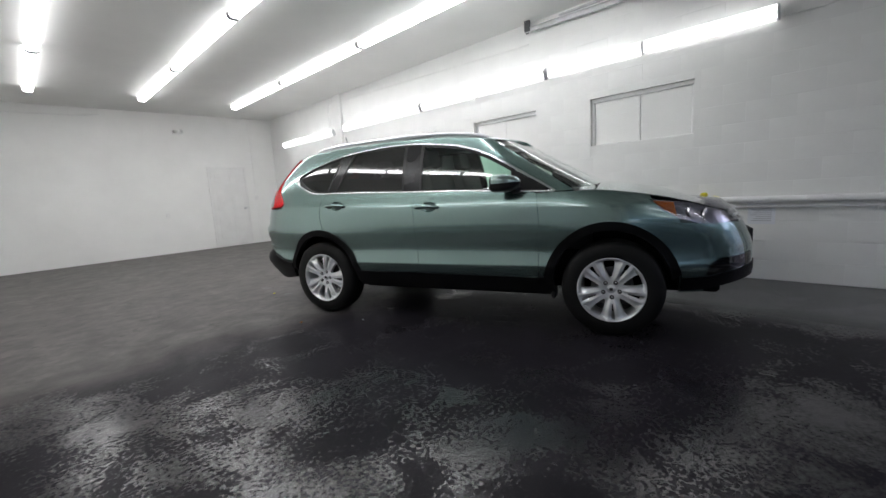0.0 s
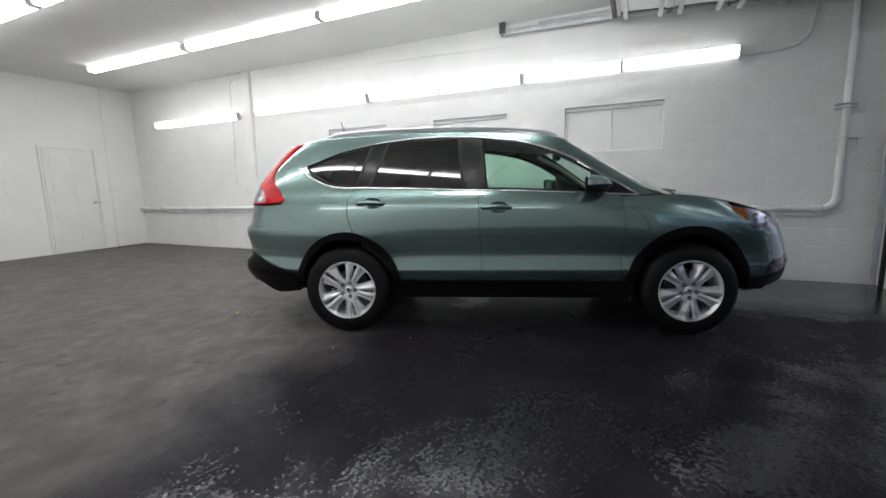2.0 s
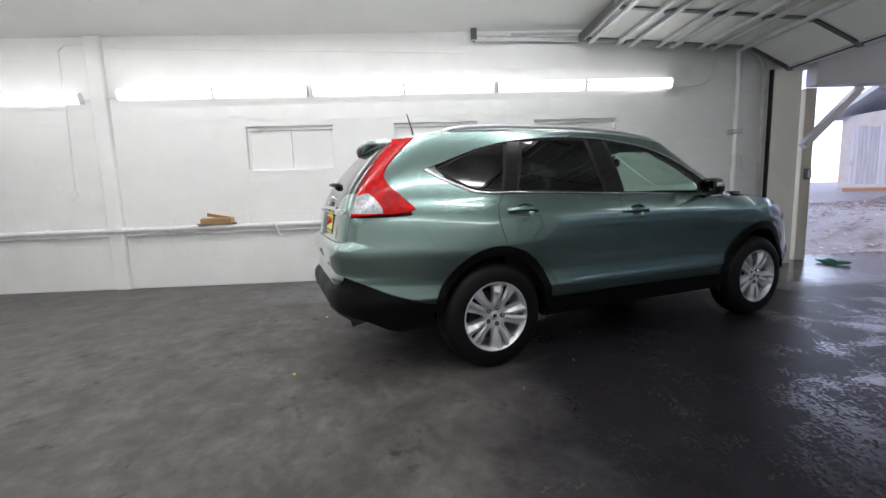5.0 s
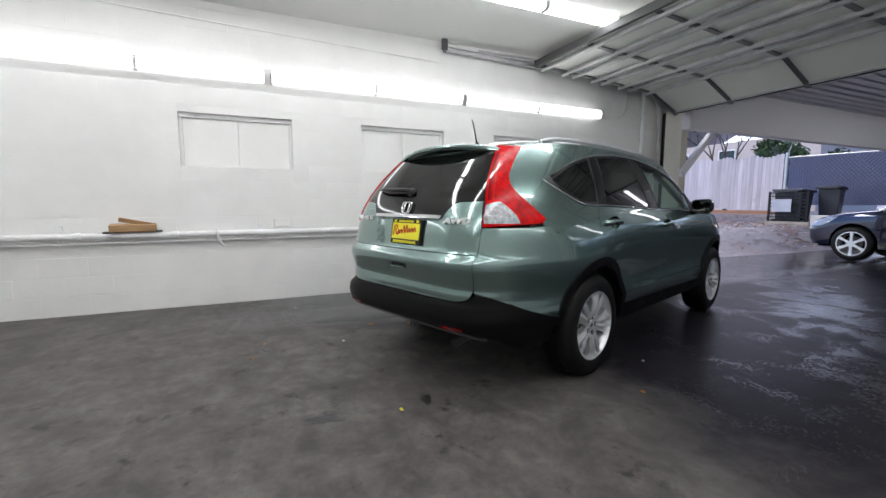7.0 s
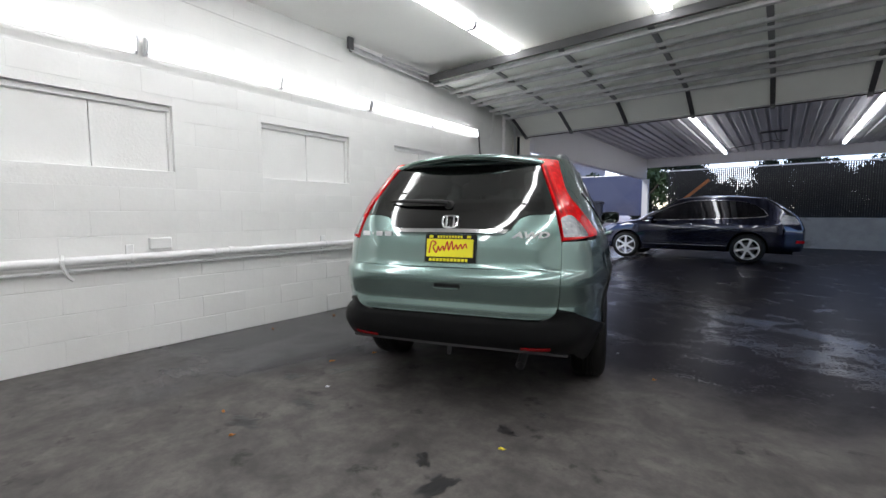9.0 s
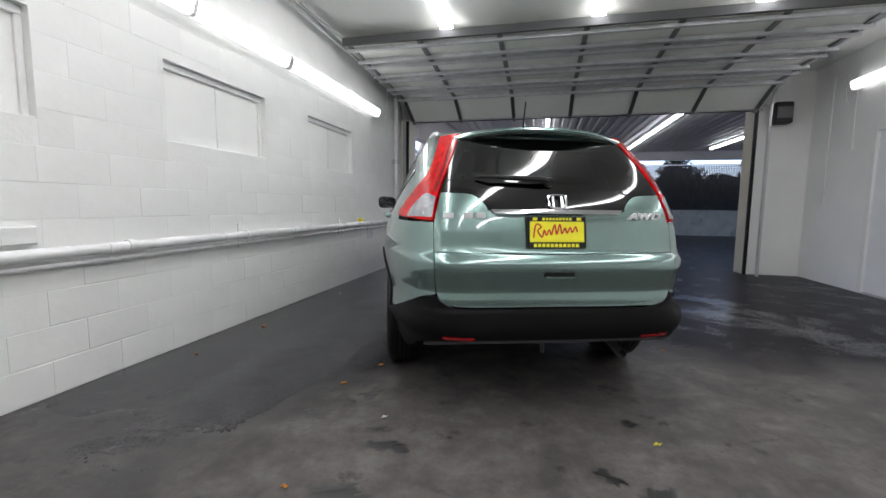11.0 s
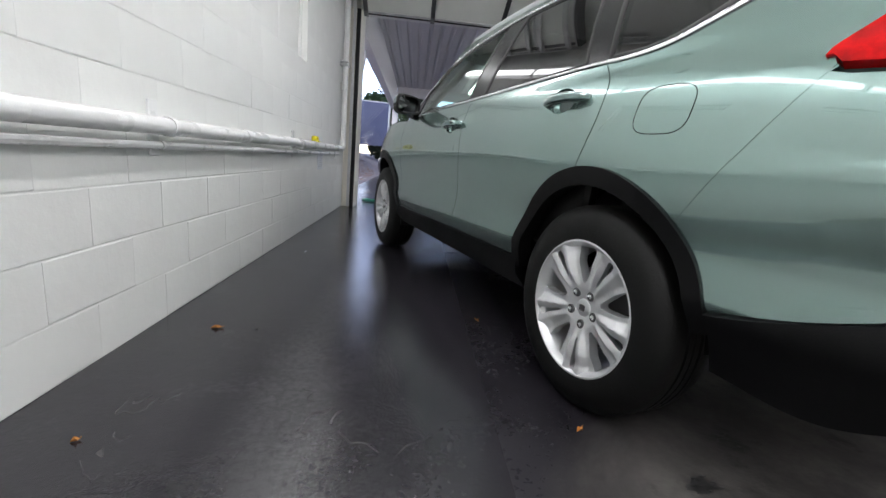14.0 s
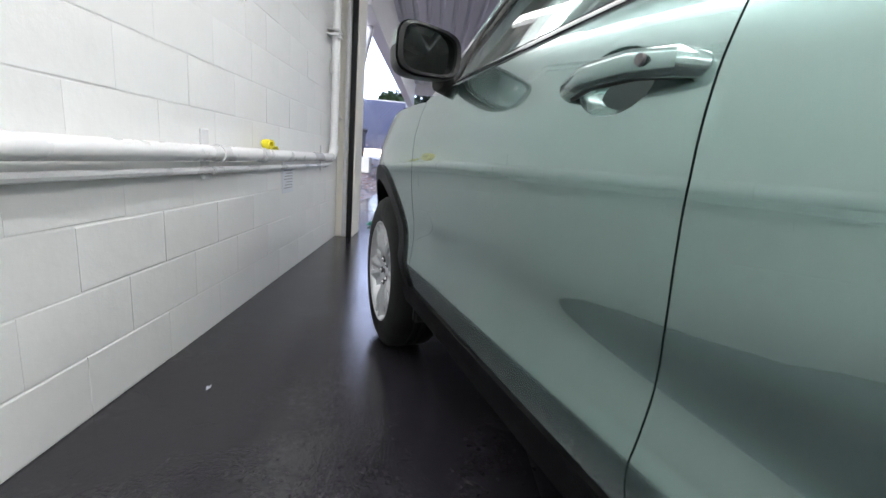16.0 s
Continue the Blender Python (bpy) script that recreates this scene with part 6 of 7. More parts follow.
        for i in range(9):
            f = i / 8
            sc = (1.0, 1.02, 1.0, 0.97, 0.92, 0.83, 0.68, 0.45, 0.05)[i]
            for j in range(24):
                a = 2 * math.pi * j / 24
                c, q = math.cos(a), math.sin(a)
                yy = math.copysign(abs(c) ** 0.55, c) * 0.096 * sc
                zz = math.copysign(abs(q) ** 0.6, q) * 0.064 * sc * (1.0 + 0.10 * yy / 0.118)
                P[i, j] = (0.53 + 0.170 * f ** 0.9 - 0.03 * (yy / 0.118), s * (my + yy), 1.150 + zz + 0.004 * f)
        Q = np.concatenate([P, P[:, :1]], 1)
        mi = part("door_mirror", grid_mesh(Q[:, :13]), PAINT, fd, "sage green door mirror over a black base", True)
        part("mirror_base", grid_mesh(Q[:, 12:]), BLACKP, mi, "black lower half of the mirror", True)
        P = np.zeros((3, 25, 3))
        for i, (dx, sc) in enumerate(((0.0, 1.0), (0.010, 0.88), (0.012, 0.0))):
            for j in range(25):
                a = 2 * math.pi * j / 24
                c, q = math.cos(a), math.sin(a)
                yy = math.copysign(abs(c) ** 0.55, c) * 0.092 * sc
                zz = math.copysign(abs(q) ** 0.6, q) * 0.060 * sc * (1 + 0.1 * yy / 0.118)
                P[i, j] = (0.528 + dx - (0.34 * yy + 0.08 * zz if i else 0.03 * (yy / 0.118)), s * (my + yy), 1.150 + zz)
        part("mirror_glass", grid_mesh(P), MIRROR, mi, "mirror glass", True)
        rimq = np.concatenate([P[:1], P[:1] + np.array((-0.010, 0, 0)), P[1:2] + np.array((-0.020, 0, 0)), P[1:2] + np.array((-0.001, 0, 0))], 0)
        part("mirror_rim", grid_mesh(rimq), BLACKP, mi, "", True)
        part("mirror_stalk", tube([(0.66, s * 0.79, 1.105), (0.65, s * 0.85, 1.092), (0.63, s * 0.90, 1.10)], 0.03, 10, radii=[0.04, 0.034, 0.028]), BLACKP, mi, "black mirror stalk", True)
        # roof rails
        line, ln2 = [], []
        for x in np.linspace(-1.52, 0.36, 24):
            ze = float(ROOFE(x))
            y = float(UP.side(np.array(x), np.array(ze))) - 0.055
            e = min(1.0, (x + 1.52) / 0.12, (0.36 - x) / 0.12)
            zr = float(ROOFC(x)) - (float(ROOFC(x)) - ze) * (1 - (1 - ((y) / (y + 0.055)) ** 3) ** 0.62)
            line.append((x, s * y, zr - 0.002 + 0.020 * max(e, 0) ** 0.5))
        part("roof_rail", tube(line, 0.015, 8), ALLOY, car, "silver roof rail", True)
    # fuel flap on the left rear quarter
    fl = [(-1.505 + 0.082 * math.copysign(abs(math.cos(a)) ** 0.6, math.cos(a)), 0.985 + 0.066 * math.copysign(abs(math.sin(a)) ** 0.6, math.sin(a))) for a in (2 * math.pi * k / 40 for k in range(40))]
    part("fuel_flap_gap", ribbon(LOW, LOW.from_x(fl), 0.0026, 0.0006, 0.0, True), SHADOWB, car, "", True)
    # seams where bumper and quarter meet are real gaps over a dark inner shell
    ash = arc(-1.300, 0.352, 0.426, 0.458, 4, 176)
    ash2 = arc(1.300, 0.352, 0.448, 0.475, 4, 176)
    shell = outline([(-2.0, 0.32), (-1.74, 0.32)], ash[::-1], [(-0.87, 0.32), (0.86, 0.32)], ash2[::-1], [(1.74, 0.32), (1.9, 0.32)], [(1.9, 0.32), (1.9, 0.86), (1.55, 0.99), (1.05, 1.045)], [(1.05, 1.045), (-1.2, 1.12)], [(-1.2, 1.12), (-1.75, 1.12)], [(-1.75, 1.12), (-2.0, 0.95), (-2.0, 0.32)], gap=0.04)
    both_sides("inner_shell", LOW, LOW.from_x(shell), INNER, "", step=0.07, off=-0.022, thick=0)
    rsh = outline([(0.0, 0.40), (0.80, 0.40)], [(0.80, 0.40), (0.80, 0.95), (0.66, 1.10)], [(0.66, 1.10), (0.0, 1.09)], [(0.0, 1.09), (0.0, 0.40)], gap=0.04)
    sheet_mesh("inner_tail", lsheet(LOW, LOW.from_y(rsh), both=True, step=0.06, off=-0.062, thick=0), SHADOWB, car)
    bm = box(-1.90, 2.0, -0.62, 0.62, 0.30, 0.36, 0.02)
    add_box(bm, -0.88, 0.88, -0.80, 0.80, 0.27, 0.33, 0.02)
    add_box(bm, 0.85, 1.80, -0.60, 0.60, 0.33, 0.86, 0.02)
    part("underbody", bm, SHADOWB, car, "dark underbody")
    for x in (-AXLE, AXLE):
        for s in (-1, 1):
            bm = bmesh.new()
            rows = []
            for y in (0.55, 0.852):
                rows.append([bm.verts.new((x + 0.424 * math.cos(a), s * y, 0.352 + 0.450 * math.sin(a))) for a in (math.pi * (0.02 + 0.96 * k / 24) for k in range(25))])
            for k in range(24):
                bm.faces.new((rows[0][k], rows[0][k + 1], rows[1][k + 1], rows[1][k]))
            bm.faces.new(rows[0])
            part("arch_liner", bm, SHADOWB, car)
    # mud flaps
    for x, s in ((0.90, -1), (0.90, 1)):
        part("mud_guard", box(x - 0.02, x + 0.015, s * 0.80 - 0.045, s * 0.80 + 0.045, 0.255, 0.34, 0.01), BLACKP, car)
    # wheels
    w0 = wheel(True)
    k = 0
    for x in (-AXLE, AXLE):
        for s in (-1, 1):
            m = pose(x, s * TRACK, WHEEL_R, 0, (-15, -4, -4, 8)[k], 0 if s < 0 else 180)
            wk = w0 if k == 0 else copy_thing(w0, m)
            if k == 0:
                w0.matrix_basis = m
            wk.parent = car
            wk["label"] = "black tyre on a silver alloy wheel"
            k += 1
    # cabin
    def seat(x, y, wide, head):
        st = empty("front_seat" if wide < 0.8 else "rear_seat")
        st.parent = car
        part("cushion", box(x - 0.26, x + 0.27, y - wide / 2, y + wide / 2, 0.62, 0.78, 0.05, segs=2), SEAT, st, "grey cloth cushion", True)
        part("backrest", box(-0.07, 0.07, -wide / 2, wide / 2, 0.0, 0.60, 0.05, pose(x - 0.24, y, 0.72, 0, -14, 0), 2), SEAT, st, "grey cloth backrest", True)
        for hy in head:
            part("headrest", box(-0.055, 0.055, -0.13, 0.13, 0.0, 0.18, 0.045, pose(x - 0.405, y + hy, 1.335, 0, -10, 0), 2), SEAT, st, "grey headrest", True)
            for q in (-0.05, 0.05):
                part("headrest_post", tube([(x - 0.385, y + hy + q, 1.28), (x - 0.40, y + hy + q, 1.36)], 0.007, 6), CHROME, st)
    seat(0.10, -0.37, 0.52, (0.0,))
    seat(0.10, 0.37, 0.52, (0.0,))
    seat(-0.92, 0.0, 1.28, (-0.42, 0.0, 0.42))
    bm = box(-1.98, 1.05, -0.76, 0.76, 0.45, 0.60, 0.02)
    part("cabin_floor", bm, SHADOWB, car)
    dash = [(0.62, 0.62), (0.66, 0.86), (0.62, 0.98), (0.68, 1.05), (0.85, 1.075), (1.16, 1.06), (1.16, 0.62)]
    bm = prism(dash, 1.46, pose(0, -0.73, 0), 0.02)
    part("dashboard", bm, BLACKP, car, "black dashboard", True)
    bm = bmesh.new()
    ring = [(0.19 * math.cos(a), 0.0, 0.19 * math.sin(a)) for a in (2 * math.pi * q / 32 for q in range(33))]
    add_tube(bm, ring, 0.016, 8, False)
    add_box(bm, -0.17, 0.17, -0.012, 0.012, -0.02, 0.02, 0.006)
    add_box(bm, -0.05, 0.05, -0.03, 0.02, -0.06, 0.05, 0.02)
    for v in bm.verts:
        v.co = pose(0.52, 0.37, 1.0, 0, 22, 90) @ v.co
    part("steering_wheel", bm, BLACKP, car, "black steering wheel", True)
    part("inside_mirror", box(-0.015, 0.02, -0.12, 0.12, -0.035, 0.035, 0.014, pose(0.46, 0.0, 1.405, 0, -8, 0), 2), BLACKP, car, "inside mirror", True)
    part("mirror_arm", tube([(0.47, 0, 1.42), (0.53, 0, 1.475)], 0.012, 6), BLACKP, car)
    for mir in (True, False):
        s = -1 if mir else 1
        part("pillar_lining", tube([(0.96, s * 0.72, 1.08), (0.78, s * 0.685, 1.20), (0.58, s * 0.635, 1.335), (0.36, s * 0.59, 1.45)], 0.022, 8), LINER, car, "grey pillar lining", True)
        part("door_lining", box(-1.2, 0.80, s * 0.80 - 0.03, s * 0.80 + 0.03, 0.5, 1.095, 0.015), BLACKP, car)
    part("load_cover", box(-2.02, -1.28, -0.62, 0.62, 1.05, 1.07, 0.006), BLACKP, car)
    # antenna
    ant = part("antenna", tube([(-1.53, 0.0, 1.61), (-1.555, 0.0, 1.70), (-1.585, 0.0, 1.795)], 0.004, 6, radii=[0.007, 0.005, 0.004]), BLACKP, car, "black mast antenna")
    part("antenna_base", lathe([(0.0, 0.03), (0.012, 0.028), (0.02, 0.01), (0.026, 0.0)], 14, pose(-1.53, 0, 1.606, 90, 0, 0)), BLACKP, ant, smooth=True)
    car.matrix_world = CAR_TURN
    return car


build_green_car()


# ---- outside: carport, yard, fences ----
def rise(x, y):
    """Height of the yard: level under the carport, climbing to the fence."""
    a = min(1.0, max(0.0, (x - 5.7) / 1.2)) * min(1.0, max(0.0, (-y - 1.5) / 4.0))
    b = min(1.0, max(0.0, (-y - 10.9) / 1.2))
    k = max(a, b * min(1.0, max(0.0, (x - 4.5) / 2.5)))
    k = k * k * (3 - 2 * k)
    return 0.52 * k + 0.30 * min(1.0, max(0.0, (-y - 9.6) / 1.8)) * k


GRAVEL = mat("wet_gravel_and_leaves", (0.27, 0.245, 0.26), 0.55, var=0.4, scale=7, fine=45, bump=0.6, bump_scale=35, dirt=((0.28, 0.14, 0.09), 2.4, 0.58, 0.6))
gx = sorted({-400, -120, -40, -20, -10} | {round(-6 + 0.4 * k, 2) for k in range(56)} | {20, 40, 120, 400})
gy = sorted({-400, -120, -40, -20} | {round(-16 + 0.4 * k, 2) for k in range(40)} | {2, 6, 12, 20, 60, 200})
bm = bmesh.new()
vs = [[bm.verts.new((x, y, rise(x, y) - 0.13 if (x < 5.9 and y > -11.2) or y > -0.9 else rise(x, y) - 0.02 + 0.015 * noise.noise(Vector((x * 1.7, y * 1.7, 0))))) for y in gy] for x in gx]
for i in range(len(gx) - 1):
    for j in range(len(gy) - 1):
        bm.faces.new((vs[i][j], vs[i + 1][j], vs[i + 1][j + 1], vs[i][j + 1]))
structure("ground", bm, GRAVEL, "wet gravel yard with fallen leaves", True)
structure("driveway", box(-14, 6.0, -12.35, Y_S - 0.325, -0.14, -0.003, 0.01), FLOOR, "wet dark asphalt under the carport")

CORR = mat("corrugated_white_steel", (0.66, 0.645, 0.67), 0.4, 0.2, var=0.1, scale=1.5, fine=12, stretch=(1, 0.2, 1), dirt=((0.2, 0.17, 0.15), 1.2, 0.62, 0.5))
bm = bmesh.new()
rows = []
x = -13.0
k = 0
while x < 5.3:
    for dx, dz in ((0.0, 0.0), (0.10, 0.0), (0.125, 0.032), (0.165, 0.032), (0.19, 0.0)):
        rows.append((bm.verts.new((x + dx, -1.36, 3.25 + dz)), bm.verts.new((x + dx, -10.7, 3.25 + dz))))
    x += 0.215
for a, b in zip(rows, rows[1:]):
    bm.faces.new((a[0], b[0], b[1], a[1]))
carport = empty("carport_roof", None, "corrugated white steel carport ceiling on white beams", "carport", "", "structure")
part("corrugated_sheet", bm, CORR, carport)
part("roof_deck", box(-13.0, 5.6, -10.9, -1.36, 3.30, 3.42), CORR, carport)
CPW = mat("white_timber_paint", (0.72, 0.70, 0.70), 0.5, var=0.05, scale=1.2, fine=14, stretch=(1, 0.25, 1), bump=0.06, bump_scale=20, dirt=((0.42, 0.36, 0.30), 1.6, 0.70, 0.5))
structure("side_beam", box(5.32, 5.50, -10.75, Y_S - 0.31, 2.50, 3.28, 0.01), CPW, "white boarded beam along the carport edge")
structure("far_beam", box(-13.0, 5.31, -10.80, -10.64, 2.93, 3.298, 0.01), CPW, "white beam across the carport's far edge")
structure("corner_post", box(5.25, 5.45, -10.90, -10.70, 0, 2.50, 0.008), CPW, "white carport corner post")
structure("near_post", box(5.505, 5.66, -1.56, -1.393, 0, 2.50, 0.006), CREAM, "cream carport post with rust streaks")
structure("knee_brace", box(-0.05, 0.05, 0.0, 1.14, -0.05, 0.05, 0.006, pose(5.47, -1.36, 1.68, 135, 0, 0)), CPW, "white diagonal timber brace")
structure("far_knee_brace", box(-0.05, 0.05, 0.0, 1.3, -0.05, 0.05, 0.006, pose(4.3, -11.2, 1.55, 42, 0, 90)), mat("orange_timber", (0.55, 0.20, 0.07), 0.6, var=0.1), "orange stained diagonal timber")
meter = empty("meter_box", None, "grey weathered box on the carport post", "box")
part("case", box(5.437, 5.507, -1.50, -1.432, 1.20, 1.36, 0.01), DARKM, meter)
part("lid", box(5.422, 5.437, -1.49, -1.44, 1.22, 1.34, 0.004), GALV, meter)


def strip_light(x, y0, y1):
    f = empty("carport_light", None, "lit bare fluorescent strip under the carport ceiling", "light fixture", "carport lights")
    part("housing", box(x - 0.05, x + 0.05, y0, y1, 3.19, 3.25, 0.006), TRIM, f)
    n = max(1, round((y1 - y0) / 2.4))
    st = (y1 - y0) / n
    for k in range(n):
        part("tube", tube([(x, y0 + k * st + 0.05, 3.16), (x, y0 + (k + 1) * st - 0.05, 3.16)], 0.045, 8), TUBEOUT, f, "lit tube")


strip_light(2.75, -9.9, -2.6)
strip_light(-0.05, -9.5, -2.4)
strip_light(-2.75, -9.3, -4.4)
fan = empty("spider_bracket", None, "dark metal bracket with rods under the carport ceiling", "bracket")
part("plate", box(1.2, 1.75, -6.75, -6.60, 3.215, 3.245, 0.004), DARKM, fan)
part("rod", tube([(1.45, -6.68, 3.22), (1.40, -7.4, 3.12), (2.5, -8.3, 3.10)], 0.012, 6), DARKM, fan)
part("rod", tube([(1.40, -7.4, 3.12), (1.25, -7.9, 3.14), (1.5, -8.0, 3.16)], 0.012, 6), DARKM, fan)

# low concrete wall, dark slatted screen and hedge
CONC = mat("stained_concrete", (0.33, 0.315, 0.29), 0.8, var=0.2, scale=2.5, fine=30, bump=0.3, bump_scale=30, dirt=((0.12, 0.115, 0.10), 1.4, 0.58, 0.7))
structure("low_wall", box(-14, 5.2, -12.75, -12.45, -0.05, 1.05, 0.02), CONC, "stained low concrete wall")
SLATB = mat("black_slat", (0.010, 0.010, 0.012), 0.6, var=0.2)
scr = empty("screen_fence", None, "black slatted screen on the low wall", "fence")
me = None
for k in range(290):
    x = 4.9 - 0.062 * k
    if me is None:
        o = part("slat", box(-0.017, 0.017, -0.004, 0.004, 0.0, 1.86), SLATB, scr)
        me = o.data
    else:
        o = new("slat", me)
        o.parent = scr
    o.location = (x, -12.62, 1.055)
for k in range(26):
    z = 1.09 + 0.07 * k
    part("cross_wire", box(-13.9, 5.0, -12.605, -12.595, z - 0.010, z + 0.010), SLATB, scr)
part("top_rail", box(-13.9, 5.05, -12.64, -12.60, 2.91, 2.95), GALV, scr)

LEAFD = mat("dark_hedge_leaves", (0.022, 0.032, 0.020), 0.5, var=0.4, scale=3, fine=20)
LEAFG = mat("green_leaves", (0.07, 0.11, 0.045), 0.5, var=0.35, scale=3, fine=20)


def leaves(cx, cy, cz, rx, ry, rz, n, size, seed, material, name, parent):
    """A loose crown of single leaves with gaps and an uneven edge."""
    rg = random.Random(seed)
    V, F = [], []
    lumps = [(rg.uniform(-0.75, 0.75), rg.uniform(-0.7, 0.7), rg.uniform(-0.7, 0.75), rg.uniform(0.25, 0.5)) for _ in range(14)]
    for _ in range(n):
        a, b, c, r = rg.choice(lumps)
        d = Vector((rg.gauss(0, 1), rg.gauss(0, 1), rg.gauss(0, 1))).normalized() * r * rg.uniform(0.3, 1.0)
        p = Vector((cx + (a + d.x) * rx, cy + (b + d.y) * ry, cz + (c + d.z) * rz))
        u = Vector((rg.gauss(0, 1), rg.gauss(0, 1), rg.gauss(0, 1))).normalized()
        w = u.orthogonal().normalized()
        s = size * rg.uniform(0.6, 1.3)
        k = len(V)
        V += [p - u * s, p + w * s * 0.4, p + u * s, p - w * s * 0.4]
        F.append((k, k + 1, k + 2, k + 3))
    me = bpy.data.meshes.new(name)
    me.from_pydata([tuple(v) for v in V], [], F)
    return link_mesh(name, me, material, parent)


BARK = mat("bark", (0.09, 0.07, 0.055), 0.85, var=0.3, scale=8, bump=0.4)


def shrub(x, y, z0, rx, ry, h, n, size, seed, material, label, group):
    t = empty("bush", None, label, "bush", group)
    bm = bmesh.new()
    add_tube(bm, [(x, y, z0 - 0.1), (x + 0.05, y, z0 + h * 0.35), (x - 0.05, y + 0.1, z0 + h * 0.75)], 0.05, 6, radii=[0.07, 0.05, 0.02])
    add_tube(bm, [(x, y, z0 + h * 0.2), (x + rx * 0.4, y, z0 + h * 0.55), (x + rx * 0.6, y, z0 + h * 0.8)], 0.03, 6, radii=[0.04, 0.03, 0.012])
    add_tube(bm, [(x, y, z0 + h * 0.2), (x - rx * 0.4, y, z0 + h * 0.5), (x - rx * 0.6, y, z0 + h * 0.75)], 0.03, 6, radii=[0.04, 0.03, 0.012])
    part("trunk", bm, BARK, t)
    leaves(x, y, z0 + h * 0.55, rx, ry, h * 0.55, n, size, seed, material, "crown", t)


for k, (x, h) in enumerate(((5.0, 3.4), (4.0, 3.2), (2.7, 2.0), (1.45, 2.9), (0.5, 2.15), (-0.6, 2.75), (-1.9, 2.4), (-3.2, 2.7), (-4.6, 2.4), (-6.2, 2.7), (-8.0, 2.4), (-9.8, 2.6), (-11.8, 2.4))):
    shrub(x, -14.0 - 0.3 * (k % 3), 0.0, 1.5, 0.9, h + 0.3, 7000, 0.12, 40 + k, LEAFD, "dark evergreen hedge behind the black screen", "hedge")

# chain-link fence with blue-grey slats
SLATC = mat("blue_grey_slat", (0.055, 0.065, 0.14), 0.5, var=0.15)
cf = empty("chain_link_fence", None, "chain-link fence woven with blue-grey slats", "fence")
me = None
for k in range(42):
    if me is None:
        o = part("slat", box(-0.037, 0.037, -0.006, 0.006, 0.0, 1.62), SLATC, cf)
        me = o.data
    else:
        o = new("slat", me)
        o.parent = cf
    o.location = (5.62 + 0.078 * k, -11.40, 1.12)
bm = bmesh.new()
for k in range(70):
    for s in (1, -1):
        x0 = 4.0 + 0.11 * k
        pts = []
        for z in (1.12, 2.74):
            x = x0 + s * (z - 1.12) * 0.9 - (0 if s > 0 else 0)
            pts.append((x, -11.385, z))
        if all(5.58 < p[0] < 8.92 for p in pts):
            add_tube(bm, pts, 0.009, 4)
w = part("wire_mesh", bm, mat("fence_wire", (0.16, 0.17, 0.24), 0.4, 0.6), cf)
w["kind"] = "stuff"
part("fence_post", tube([(8.95, -11.40, 0.5), (8.95, -11.40, 2.95)], 0.055, 10), GALV, cf, "steel fence post", True)
part("fence_post", tube([(5.60, -11.40, 0.3), (5.60, -11.40, 2.80)], 0.04, 10), GALV, cf, "steel fence post", True)
part("top_rail", tube([(5.60, -11.40, 2.74), (8.95, -11.40, 2.78)], 0.02, 8), GALV, cf, "", True)
part("outrigger", tube([(8.95, -11.40, 2.9), (8.78, -11.25, 3.12)], 0.022, 6), GALV, cf)

# weathered board fence
WOODF = mat("weathered_grey_boards", (0.60, 0.55, 0.60), 0.8, var=0.2, scale=2, fine=30, stretch=(6, 6, 0.5), island=0.3, bump=0.2, bump_scale=30, dirt=((0.17, 0.17, 0.11), 0.8, 0.60, 0.6))
wf = empty("board_fence", None, "weathered grey board fence with a scalloped top", "fence")
for k in range(38):
    h = 1.98 + 0.05 * math.cos(k * 0.9)
    pr = prism([(-0.066, 0.0), (0.066, 0.0), (0.066, h - 0.05), (0.04, h), (-0.04, h), (-0.066, h - 0.05)], 0.022, pose(9.12 + 0.138 * k, -11.45, 0.90 + 0.004 * k))
    part("board", pr, WOODF, wf)
for z in (1.15, 2.5):
    part("rail", box(9.0, 14.4, -11.50, -11.46, z, z + 0.09), WOODF, wf)
structure("retaining_timber", box(9.0, 14.4, -11.52, -11.36, 0.70, 0.895, 0.01), mat("rusty_timber", (0.34, 0.17, 0.10), 0.8, var=0.2), "rust-coloured timber under the fence")
structure("soil_bank", box(8.9, 14.4, -11.6, -11.2, 0.3, 0.71, 0.05), mat("dark_soil", (0.05, 0.045, 0.05), 0.9, var=0.3, bump=0.4), "dark soil bank")

# trees, bushes and a house over the fence
shrub(10.0, -12.9, 1.6, 1.3, 0.8, 2.1, 2600, 0.10, 7, LEAFG, "green evergreen shrub over the fence", "shrubs")
shrub(7.6, -12.8, 1.5, 1.7, 0.7, 1.75, 2200, 0.10, 9, LEAFG, "green evergreen shrub over the fence", "shrubs")
shrub(5.9, -13.3, 1.5, 1.1, 0.8, 1.9, 1500, 0.10, 12, LEAFG, "green evergreen shrub over the fence", "shrubs")
hs = empty("neighbour_house", None, "pale house with a white eave behind the fence", "house")
HW = mat("pale_pink_siding", (0.55, 0.48, 0.47), 0.7, var=0.1, scale=2)
part("wall", box(11.5, 22.0, -25.0, -19.0, 0.0, 4.6), HW, hs)
part("roof", prism([(11.0, 4.5), (16.7, 7.2), (22.5, 4.5), (22.5, 4.75), (16.7, 7.5), (11.0, 4.75)], 6.8, pose(0, -25.4, 0)), mat("pale_roof", (0.62, 0.62, 0.66), 0.6, var=0.1), hs)
